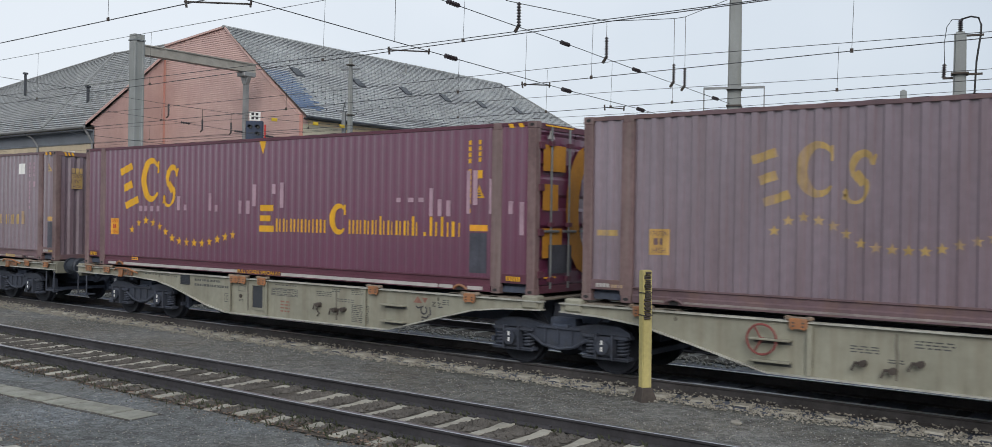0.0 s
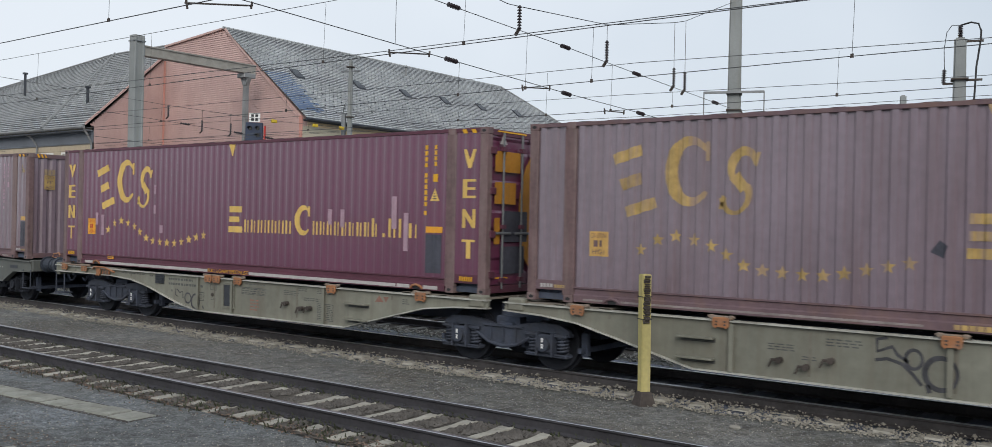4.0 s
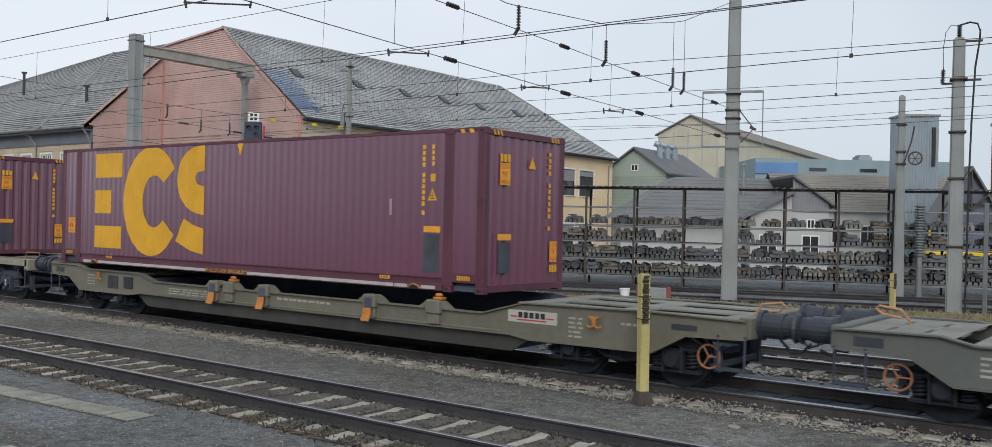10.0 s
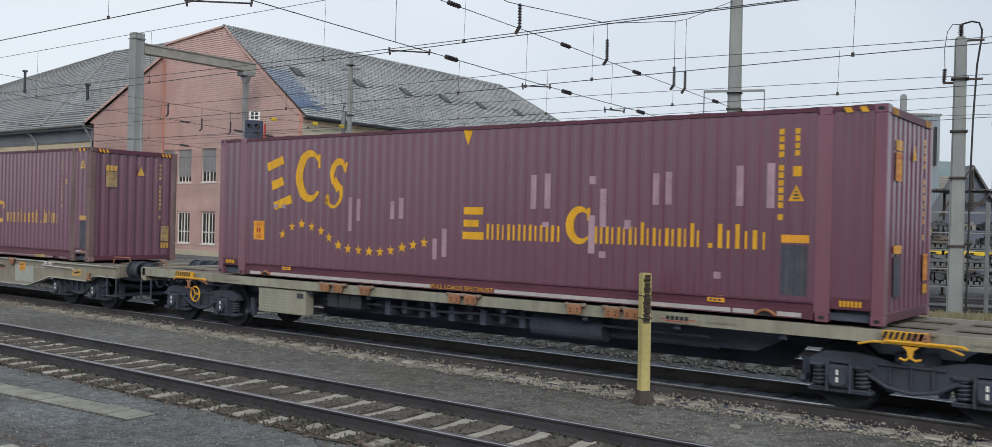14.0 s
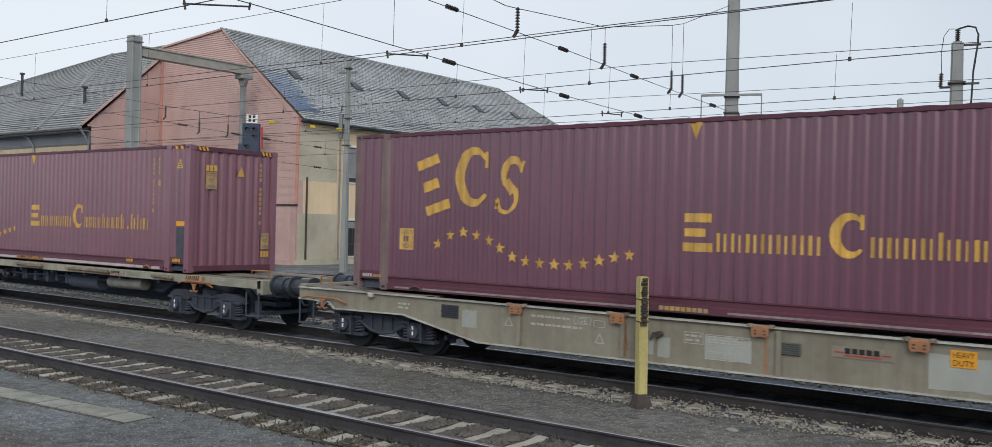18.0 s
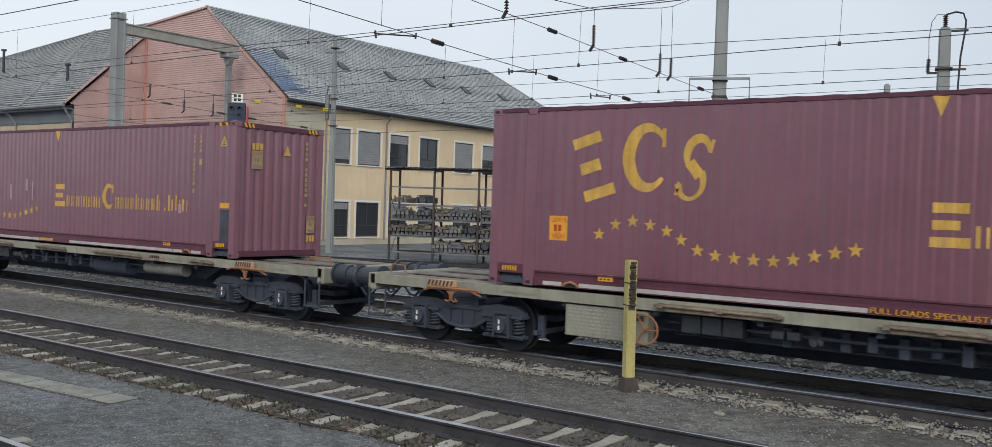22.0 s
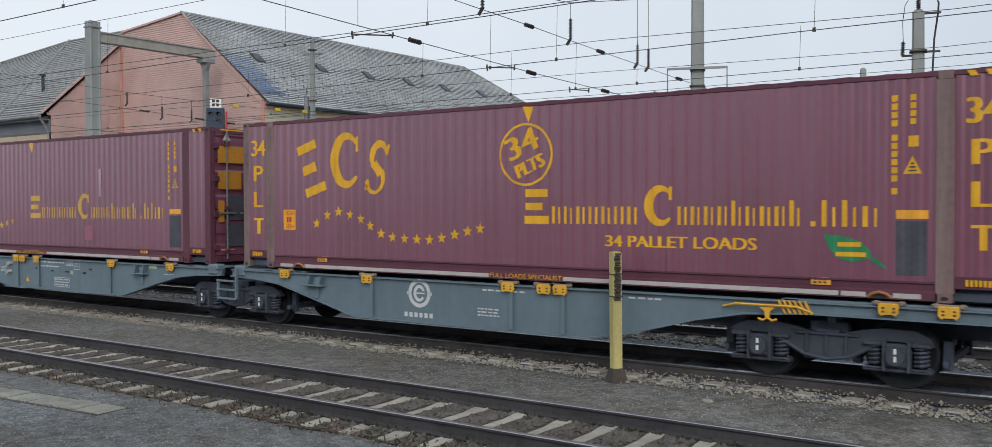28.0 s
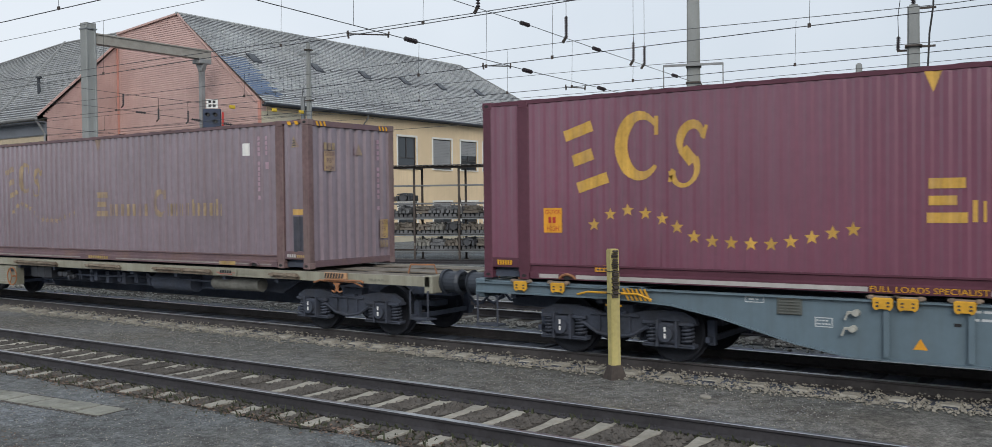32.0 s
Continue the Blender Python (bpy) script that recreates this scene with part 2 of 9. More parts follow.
CONCRETE = mat("mast_concrete", (0.255, 0.27, 0.268), 0.85, big=0.8, fine=22, vary=0.14, bump=0.12, dirt=(0.22, 0.22, 0.20), streak=1.0, amount=0.5)
STEEL = mat("galvanised_steel", (0.22, 0.23, 0.235), 0.5, 0.6, big=2, fine=20, vary=0.2)
DARK_STEEL = mat("dark_rusty_steel", (0.075, 0.062, 0.055), 0.75, 0.2, big=2, fine=18, vary=0.35, bump=0.1)
WIRE = mat("copper_wire_patina", (0.085, 0.088, 0.092), 0.6, 0.5, vary=0.1, bump=0)
INSUL = mat("dark_brown_insulator", (0.035, 0.028, 0.032), 0.3, vary=0.15, bump=0)
POST_YELLOW = mat("old_yellow_post_paint", (0.46, 0.40, 0.165), 0.7, big=2, fine=16, vary=0.18, bump=0.1, dirt=(0.30, 0.25, 0.14), streak=1.0, amount=0.55)
RAIL_TOP = mat("polished_rail_head", (0.42, 0.43, 0.45), 0.3, 0.9, big=2, fine=30, vary=0.15)
RAIL_BROWN = mat("dull_brown_rail_web", (0.062, 0.057, 0.057), 0.85, 0.1, big=2, fine=18, vary=0.35, bump=0.15)
RAIL_WEB = mat("rusty_dark_rail_web", (0.046, 0.044, 0.049), 0.85, 0.1, big=2, fine=18, vary=0.35, bump=0.15)
SLEEPER = mat("weathered_concrete_sleeper", (0.31, 0.295, 0.255), 0.9, big=2, fine=16, vary=0.25, bump=0.25, dirt=(0.24, 0.215, 0.17), amount=0.5)
# Sleepers under the train: their shade is put into this dark colour.
SHADED_SLEEPER = mat("oily_concrete_sleeper", (0.055, 0.060, 0.075), 0.9, big=2, fine=16, vary=0.3, bump=0.25)
BEAM = mat("dull_beige_steel", (0.30, 0.285, 0.255), 0.6, 0.0, big=1.2, fine=12, vary=0.2, bump=0.05, dirt=(0.20, 0.18, 0.155), amount=0.5)
DECK = mat("worn_brown_deck_plate", (0.165, 0.145, 0.12), 0.75, big=1.2, fine=10, vary=0.3, bump=0.1, dirt=(0.23, 0.20, 0.165), amount=0.7)
# Pocket wagon decks: paler than the side paint.
PALE_DECK = mat("pale_grey_green_deck", (0.20, 0.205, 0.185), 0.75, big=1.2, fine=10, vary=0.3, bump=0.08, dirt=(0.24, 0.20, 0.15), amount=0.5)
YARD_GRAVEL = mat("grey_yard_gravel", (0.16, 0.165, 0.168), 0.9, big=7, fine=24, vary=0.55, bump=0.2)
EDGE_STONE = mat("dusty_brown_grey_stone", (0.245, 0.228, 0.192), 0.9, big=9, fine=24, vary=0.45, bump=0.3)
# Recessed pocket sides: the recess's shade is put into these dark colours.
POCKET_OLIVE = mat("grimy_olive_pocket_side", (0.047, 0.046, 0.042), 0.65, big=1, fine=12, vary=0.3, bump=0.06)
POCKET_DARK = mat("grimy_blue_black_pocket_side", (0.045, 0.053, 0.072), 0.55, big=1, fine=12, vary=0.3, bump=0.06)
FADED_HANDLE = mat("faded_orange_handle", (0.42, 0.22, 0.13), 0.7, big=3, fine=20, vary=0.25, bump=0.08)
ORANGE_TAB = mat("worn_orange_tab", (0.44, 0.17, 0.035), 0.6, big=3, fine=20, vary=0.2, bump=0.08)
BALLAST = mat("ballast_stones", (0.088, 0.080, 0.072), 0.9, big=4, fine=24, vary=0.4, bump=0.3)
PALE_STONE = mat("pale_limestone_ballast", (0.30, 0.285, 0.25), 0.9, big=5, fine=24, vary=0.4, bump=0.3)
BALLAST_BED = mat("dark_ballast_bed", (0.058, 0.051, 0.043), 0.95, big=1.2, fine=22, vary=0.5, bump=0.9, dirt=(0.085, 0.070, 0.053), amount=0.6)
SLAB = mat("grey_concrete_cover", (0.255, 0.255, 0.22), 0.9, big=2.5, fine=26, vary=0.28, bump=0.3, dirt=(0.13, 0.125, 0.10), amount=0.6)
LEAF = mat("dry_brown_leaves", (0.16, 0.112, 0.085), 0.9, big=8, fine=30, vary=0.5)
WEED = mat("dull_green_weeds", (0.055, 0.062, 0.035), 0.9, big=8, fine=30, vary=0.4)
STRAW = mat("dry_straw_grass", (0.23, 0.205, 0.125), 0.9, big=3, fine=30, vary=0.35, bump=0.3)
PLASTER = mat("cream_roughcast_plaster", (0.70, 0.55, 0.36), 0.92, big=0.35, fine=18, vary=0.12, bump=0.35, dirt=(0.58, 0.46, 0.31), streak=1.0, amount=0.45)
# Duller than PLASTER: the wing wall's shade is partly in this colour.
WING_PLASTER = mat("dull_beige_wing_plaster", (0.46, 0.385, 0.275), 0.92, big=0.4, fine=16, vary=0.18, bump=0.35, dirt=(0.36, 0.31, 0.24), streak=1.0, amount=0.6)
# Blue-grey that puts the shade under the wing's eaves into a band.
EAVE_SHADE = mat("blue_grey_eave_shade", (0.16, 0.175, 0.20), 0.8, big=0.8, fine=12, vary=0.15)
PLASTER_GREY = mat("weathered_grey_plaster", (0.44, 0.41, 0.32), 0.92, big=0.5, fine=14, vary=0.22, bump=0.3, dirt=(0.50, 0.44, 0.33), amount=0.7)
PINK = mat("salmon_cladding_board", (0.50, 0.345, 0.315), 0.75, big=0.6, fine=9, vary=0.12, bump=0.05, dirt=(0.45, 0.285, 0.26), streak=1.0, amount=0.4)
PINK_TRIM = mat("salmon_red_trim", (0.50, 0.245, 0.20), 0.7, big=1, fine=9, vary=0.12)


def slate_material(name, along, across, tone=1.0):
    """Weathered slates: each slate its own tone, dark joints; along, across: the axes of the courses and of the fall."""
    m = mat(name, (0.37 * tone, 0.385 * tone, 0.39 * tone), 0.75, big=0.25, fine=5, vary=0.22, bump=0, dirt=(0.42 * tone, 0.42 * tone, 0.405 * tone), amount=0.45)
    n, l = m.node_tree.nodes, m.node_tree.links
    bs = n["Principled BSDF"]
    base = bs.inputs["Base Color"].links[0].from_socket
    tc, sp, co = n.new("ShaderNodeTexCoord"), n.new("ShaderNodeSeparateXYZ"), n.new("ShaderNodeCombineXYZ")
    l.new(tc.outputs["Object"], sp.inputs[0])
    l.new(sp.outputs[along], co.inputs[0])
    l.new(sp.outputs[across], co.inputs[1])
    br = n.new("ShaderNodeTexBrick")
    br.offset = 0.5
    for key, v in (("Scale", 1.0), ("Mortar Size", 0.026), ("Mortar Smooth", 0.2), ("Bias", 0.1), ("Brick Width", 0.34), ("Row Height", 0.19)):
        br.inputs[key].default_value = v
    br.inputs["Color1"].default_value = (0.78, 0.78, 0.79, 1)
    br.inputs["Color2"].default_value = (1.17, 1.17, 1.15, 1)
    br.inputs["Mortar"].default_value = (0.42, 0.42, 0.44, 1)
    l.new(co.outputs[0], br.inputs["Vector"])
    mx = n.new("ShaderNodeMix")
    mx.data_type, mx.blend_type = "RGBA", "MULTIPLY"
    mx.inputs[0].default_value = 0.9
    l.new(base, mx.inputs[6])
    l.new(br.outputs["Color"], mx.inputs[7])
    l.new(mx.outputs[2], bs.inputs["Base Color"])
    return m


SLATE = slate_material("weathered_slate", 1, 0)
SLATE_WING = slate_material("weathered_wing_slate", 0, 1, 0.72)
# Bed under the train: the bluish shade there is put into its colour.
TRAIN_BED = mat("shade_blue_ballast", (0.105, 0.12, 0.16), 0.8, big=1.2, fine=22, vary=0.5, bump=0.9, dirt=(0.062, 0.058, 0.06), amount=0.6)
SLATE_BLUE = mat("fresh_blue_slate", (0.075, 0.12, 0.21), 0.6, big=1, fine=5, vary=0.3, bump=0.15)
ZINC = mat("dull_zinc", (0.24, 0.245, 0.245), 0.55, 0.2, big=1.2, fine=15, vary=0.2)
DARK_TRIM = mat("dark_metal_gutter", (0.05, 0.055, 0.065), 0.5, 0.3, big=1.2, fine=15, vary=0.2)
FRAME_WHITE = mat("white_window_frame", (0.70, 0.69, 0.65), 0.55, big=1.2, fine=15, vary=0.06)
FRAME_DARK = mat("dark_brown_window_frame", (0.055, 0.050, 0.050), 0.55, big=1.2, fine=15, vary=0.1)
BLIND = mat("grey_blind", (0.25, 0.255, 0.26), 0.8, big=1.2, fine=15, vary=0.1)
GREENISH = mat("pale_grey_green_board", (0.30, 0.36, 0.32), 0.8, big=0.6, fine=9, vary=0.1)
ROOF_GREY = mat("dark_grey_roof", (0.14, 0.145, 0.155), 0.75, big=0.3, fine=6, vary=0.18, bump=0.1)
ROOF_TILE = mat("grey_brown_tiled_roof", (0.20, 0.19, 0.17), 0.8, big=0.3, fine=6, vary=0.2, bump=0.1)
WALL_WHITE = mat("white_rendered_wall", (0.40, 0.405, 0.40), 0.9, big=0.5, fine=14, vary=0.1, bump=0.1)
WALL_YELL = mat("pale_yellow_wall", (0.47, 0.44, 0.35), 0.9, big=0.5, fine=14, vary=0.1)
TEAL = mat("pale_teal_cladding", (0.22, 0.295, 0.32), 0.6, big=0.5, fine=10, vary=0.1)
BLUE_ROOF = mat("blue_sheet_roof", (0.10, 0.22, 0.42), 0.5, big=0.5, fine=10, vary=0.12)
CLAD = mat("pale_blue_grey_sheet", (0.255, 0.30, 0.335), 0.45, 0.2, big=0.6, fine=10, vary=0.1)
BRICK_FAR = mat("brown_red_brick", (0.22, 0.12, 0.09), 0.9, big=0.6, fine=12, vary=0.15)
MACHINE_YELLOW = mat("yellow_machine_paint", (0.60, 0.42, 0.03), 0.5, big=1, fine=12, vary=0.15)
RED_PAINT = mat("signal_red_paint", (0.45, 0.035, 0.03), 0.6, vary=0.1)


def glass(name, tint=(0.03, 0.035, 0.04), rough=0.06):
    m = bpy.data.materials.new(name)
    m.use_nodes = True
    bs = m.node_tree.nodes["Principled BSDF"]
    bs.inputs["Base Color"].default_value = (*tint, 1)
    bs.inputs["Roughness"].default_value = rough
    bs.inputs["Specular IOR Level"].default_value = 0.7
    return m


GLASS = glass("dark_window_glass")
LAMP_GLASS = glass("dark_signal_lens", (0.01, 0.01, 0.012), 0.15)


def glow(name, col, strength):
    m = bpy.data.materials.new(name)
    m.use_nodes = True
    bs = m.node_tree.nodes["Principled BSDF"]
    bs.inputs["Base Color"].default_value = (*col, 1)
    bs.inputs["Emission Color"].default_value = (*col, 1)
    bs.inputs["Emission Strength"].default_value = strength
    return m


RED_LIGHT = glow("lit_red_signal_lens", (1.0, 0.08, 0.04), 2.5)


def ground_material():
    m = bpy.data.materials.new("worn_gravelly_asphalt")
    m.use_nodes = True
    n, l = m.node_tree.nodes, m.node_tree.links
    bs = n["Principled BSDF"]
    tc = n.new("ShaderNodeTexCoord")
    big, mid, fine = (n.new("ShaderNodeTexNoise") for _ in range(3))
    vor = n.new("ShaderNodeTexVoronoi")
    for t, s in ((big, 0.35), (mid, 4.0), (fine, 60.0), (vor, 46.0)):
        t.inputs["Scale"].default_value = s
        l.new(tc.outputs["Object"], t.inputs["Vector"])
    for t in (big, mid, fine):
        t.inputs["Detail"].default_value = 10
        t.inputs["Roughness"].default_value = 0.72 if t is mid else 0.5
    r1 = n.new("ShaderNodeValToRGB")
    r1.color_ramp.elements[0].position, r1.color_ramp.elements[0].color = 0.38, (0.092, 0.097, 0.102, 1)
    r1.color_ramp.elements[1].position, r1.color_ramp.elements[1].color = 0.64, (0.192, 0.208, 0.221, 1)
    l.new(mid.outputs["Fac"], r1.inputs[0])
    r2 = n.new("ShaderNodeValToRGB")
    r2.color_ramp.elements[0].position, r2.color_ramp.elements[0].color = 0.42, (0.62, 0.60, 0.55, 1)
    r2.color_ramp.elements[1].position, r2.color_ramp.elements[1].color = 0.62, (1.15, 1.17, 1.18, 1)
    l.new(big.outputs["Fac"], r2.inputs[0])
    m1 = n.new("ShaderNodeMix")
    m1.data_type, m1.blend_type = "RGBA", "MULTIPLY"
    m1.inputs[0].default_value = 0.75
    l.new(r1.outputs[0], m1.inputs[6])
    l.new(r2.outputs[0], m1.inputs[7])
    r3 = n.new("ShaderNodeValToRGB")
    r3.color_ramp.elements[0].position, r3.color_ramp.elements[0].color = 0.12, (0.60, 0.60, 0.60, 1)
    r3.color_ramp.elements[1].position, r3.color_ramp.elements[1].color = 0.88, (1.55, 1.56, 1.55, 1)
    l.new(vor.outputs["Color"], r3.inputs[0])
    m2 = n.new("ShaderNodeMix")
    m2.data_type, m2.blend_type = "RGBA", "MULTIPLY"
    m2.inputs[0].default_value = 0.8
    l.new(m1.outputs[2], m2.inputs[6])
    l.new(r3.outputs[0], m2.inputs[7])
    # coarser chippings and a brownish drift of dust
    v2 = n.new("ShaderNodeTexVoronoi")
    v2.inputs["Scale"].default_value = 15.0
    l.new(tc.outputs["Object"], v2.inputs["Vector"])
    r4 = n.new("ShaderNodeValToRGB")
    r4.color_ramp.elements[0].position, r4.color_ramp.elements[0].color = 0.15, (0.72, 0.72, 0.72, 1)
    r4.color_ramp.elements[1].position, r4.color_ramp.elements[1].color = 0.9, (1.30, 1.30, 1.30, 1)
    l.new(v2.outputs["Color"], r4.inputs[0])
    m3 = n.new("ShaderNodeMix")
    m3.data_type, m3.blend_type = "RGBA", "MULTIPLY"
    m3.inputs[0].default_value = 0.85
    l.new(m2.outputs[2], m3.inputs[6])
    l.new(r4.outputs[0], m3.inputs[7])
    dn = n.new("ShaderNodeTexNoise")
    dn.inputs["Scale"].default_value, dn.inputs["Detail"].default_value = 0.5, 5
    l.new(tc.outputs["Object"], dn.inputs["Vector"])
    dr = n.new("ShaderNodeMapRange")
    dr.inputs[1].default_value, dr.inputs[2].default_value, dr.inputs[4].default_value = 0.45, 0.65, 0.55
    l.new(dn.outputs["Fac"], dr.inputs[0])
    m4 = n.new("ShaderNodeMix")
    m4.data_type, m4.blend_type = "RGBA", "MULTIPLY"
    l.new(dr.outputs[0], m4.inputs[0])
    l.new(m3.outputs[2], m4.inputs[6])
    m4.inputs[7].default_value = (1.04, 0.95, 0.84, 1)
    # tan dust trodden into the strip between the near and the train's track
    sp = n.new("ShaderNodeSeparateXYZ")
    l.new(tc.outputs["Object"], sp.inputs[0])
    off, far = n.new("ShaderNodeMath"), n.new("ShaderNodeMath")
    off.operation, off.inputs[1].default_value = "SUBTRACT", 11.2
    far.operation = "ABSOLUTE"
    l.new(sp.outputs[1], off.inputs[0])
    l.new(off.outputs[0], far.inputs[0])
    strip = n.new("ShaderNodeMapRange")
    strip.inputs[1].default_value, strip.inputs[2].default_value, strip.inputs[3].default_value, strip.inputs[4].default_value = 2.4, 0.6, 0.0, 0.9
    l.new(far.outputs[0], strip.inputs[0])
    m5 = n.new("ShaderNodeMix")
    m5.data_type, m5.blend_type = "RGBA", "MULTIPLY"
    l.new(strip.outputs[0], m5.inputs[0])
    l.new(m4.outputs[2], m5.inputs[6])
    m5.inputs[7].default_value = (0.99, 0.90, 0.79, 1)
    l.new(m5.outputs[2], bs.inputs["Base Color"])
    bs.inputs["Roughness"].default_value = 0.93
    bp = n.new("ShaderNodeBump")
    bp.inputs["Strength"].default_value, bp.inputs["Distance"].default_value = 0.7, 0.02
    l.new(vor.outputs["Distance"], bp.inputs["Height"])
    l.new(bp.outputs[0], bs.inputs["Normal"])
    return m


GROUND = ground_material()

# ---------------------------------------------------------------- mesh tools
SHARED = {}


def shared(key, build, material):
    """A mesh built once by build(bm) and shared by all alike pieces."""
    key = (key, material.name)
    if key not in SHARED:
        bm = bmesh.new()
        build(bm)
        me = bpy.data.meshes.new(str(key[0]))
        bmesh.ops.recalc_face_normals(bm, faces=bm.faces[:])
        bm.to_mesh(me)
        bm.free()
        me.materials.append(material)
        SHARED[key] = me
    return SHARED[key]


def piece(name, mesh, parent=None, m=None, label=""):
    """One mesh object, under a thing or part where parent is given."""
    ob = new(name, mesh)
    if parent is not None:
        ob.parent = parent
    if m is not None:
        ob.matrix_basis = m
    if label:
        ob["label"] = label
    return ob


def part(name, bm, material, parent=None, label="", m=None, normals=True):
    me = bpy.data.meshes.new(name)
    if normals:
        bmesh.ops.recalc_face_normals(bm, faces=bm.faces[:])
    bm.to_mesh(me)
    bm.free()
    me.materials.append(material)
    return piece(name, me, parent, m, label)


def thing(name, m, label, category, group="", kind=""):
    return tagged_at(new(name), m, label, category, group, kind)


def tagged_at(ob, m, label, category, group="", kind=""):
    ob.matrix_basis = m
    return tagged(ob, label, category, group, kind)


def box(bm, x0, x1, y0, y1, z0, z1, bevel=0.0):
    made = bmesh.ops.create_cube(bm, size=1.0, matrix=Matrix.LocRotScale(
        ((x0 + x1) / 2, (y0 + y1) / 2, (z0 + z1) / 2), None, (abs(x1 - x0), abs(y1 - y0), abs(z1 - z0))))
    if bevel:
        edges = list({e for v in made["verts"] for e in v.link_edges})
        bmesh.ops.bevel(bm, geom=edges, offset=bevel, segments=1, affect="EDGES")


def rod(bm, a, b, r, n=8, r2=None):
    a, b = Vector(a), Vector(b)
    d = b - a
    q = Vector((0, 0, 1)).rotation_difference(d.normalized())
    bmesh.ops.create_cone(bm, cap_ends=True, segments=n, radius1=r, radius2=r if r2 is None else r2, depth=d.length,
                          matrix=Matrix.LocRotScale((a + b) / 2, q, None))


def tube(bm, pts, r, n=5):
    """A bent rod through the points."""
    pts = [Vector(p) for p in pts]
    rings = []
    for i, p in enumerate(pts):
        d = (pts[min(i + 1, len(pts) - 1)] - pts[max(i - 1, 0)]).normalized()
        up = Vector((0, 0, 1)) if abs(d.z) < 0.9 else Vector((0, 1, 0))
        s = d.cross(up).normalized()
        t = s.cross(d)
        rings.append([bm.verts.new(p + r * (math.cos(2 * math.pi * k / n) * s + math.sin(2 * math.pi * k / n) * t)) for k in range(n)])
    for a, b in zip(rings, rings[1:]):
        for k in range(n):
            bm.faces.new((a[k], a[(k + 1) % n], b[(k + 1) % n], b[k]))
    bm.faces.new(rings[0][::-1])
    bm.faces.new(rings[-1])


def prism(bm, outline, lo, hi, axis="y"):
    """A closed outline swept from lo to hi: (x, z) along y, (y, z) along x, (x, y) along z."""
    def at(p, h):
        return {"y": (p[0], h, p[1]), "x": (h, p[0], p[1]), "z": (p[0], p[1], h)}[axis]
    a = [bm.verts.new(at(p, lo)) for p in outline]
    b = [bm.verts.new(at(p, hi)) for p in outline]
    n = len(outline)
    for i in range(n):
        bm.faces.new((a[i], a[(i + 1) % n], b[(i + 1) % n], b[i]))
    bm.faces.new(a[::-1])
    bm.faces.new(b)


def ring(bm, centre, r, thick, axis="y", n=18, m=6):
    """A torus."""
    c = Vector(centre)
    loops = []
    for i in range(n):
        a = 2 * math.pi * i / n
        loop = []
        for k in range(m):
            b = 2 * math.pi * k / m
            w, h = r + thick * math.cos(b), thick * math.sin(b)
            p = {"y": (w * math.cos(a), h, w * math.sin(a)), "x": (h, w * math.cos(a), w * math.sin(a)), "z": (w * math.cos(a), w * math.sin(a), h)}[axis]
            loop.append(bm.verts.new(c + Vector(p)))
        loops.append(loop)
    for i in range(n):
        p, q = loops[i], loops[(i + 1) % n]
        for k in range(m):
            bm.faces.new((p[k], p[(k + 1) % m], q[(k + 1) % m], q[k]))


def quad(bm, *pts):
    return bm.faces.new([bm.verts.new(p) for p in pts])


def text_triangles(body, size=1.0):
    """Flat letters of the built-in font as triangles in x and z, starting at 0, 0."""
    key = ("text", body)
    if key not in SHARED:
        cu = bpy.data.curves.new("letters", "FONT")
        cu.body = body
        cu.resolution_u = 3
        ob = bpy.data.objects.new("letters", cu)
        me = bpy.data.meshes.new_from_object(ob)
        me.calc_loop_triangles()
        SHARED[key] = [[(me.vertices[i].co.x, me.vertices[i].co.y) for i in t.vertices] for t in me.loop_triangles]
        bpy.data.objects.remove(ob)
        bpy.data.curves.remove(cu)
        bpy.data.meshes.remove(me)
    return [[(x * size, z * size) for x, z in t] for t in SHARED[key]]


def fit_text(body, x0, x1, z0, z1):
    """The same, stretched to fill a box."""
    tris = text_triangles(body)
    xs, zs = [p[0] for t in tris for p in t], [p[1] for t in tris for p in t]
    kx, kz = (x1 - x0) / (max(xs) - min(xs)), (z1 - z0) / (max(zs) - min(zs))
    return [[(x0 + (x - min(xs)) * kx, z0 + (z - min(zs)) * kz) for x, z in t] for t in tris]

# ---------------------------------------------------------------- ground and tracks
TY = 13.98            # centre line of the train's track; rail heads at z = 0
GZ = -0.20


def build_ground():
    bm = bmesh.new()
    xs = [-2500, -400, -150, -60, -40, -30, -25, -20, -15, -10, -5, 0, 5, 20, 60, 150, 400, 2500]
    ys = [-2500, -400, -100, -20, 0, 5, 6.5, 7.4, 8.2, 10.2, 11.2, 12.2, 13, 15, 17, 20, 24, 28, 33, 40, 60, 100, 400, 2500]
    grid = [[bm.verts.new((x, y, GZ + (noise.noise((x * 0.7, y * 1.3, 0)) * 0.012 if abs(x) < 50 and -1 < y < 40 else 0))) for y in ys] for x in xs]
    for i in range(len(xs) - 1):
        for j in range(len(ys) - 1):
            bm.faces.new((grid[i][j], grid[i + 1][j], grid[i + 1][j + 1], grid[i][j + 1]))
    ob = part("ground", bm, GROUND)
    return tagged(ob, "grey worn asphalt and fine gravel of a railway yard", "ground", kind="structure")


build_ground()


def rail_mesh(bm, length):
    prism(bm, [(-0.075, -0.172), (0.075, -0.172), (0.075, -0.160), (0.012, -0.138), (0.009, -0.045), (0.034, -0.034),
               (0.036, -0.008), (-0.036, -0.008), (-0.034, -0.034), (-0.009, -0.045), (-0.012, -0.138), (-0.075, -0.160)], 0, length, "x")


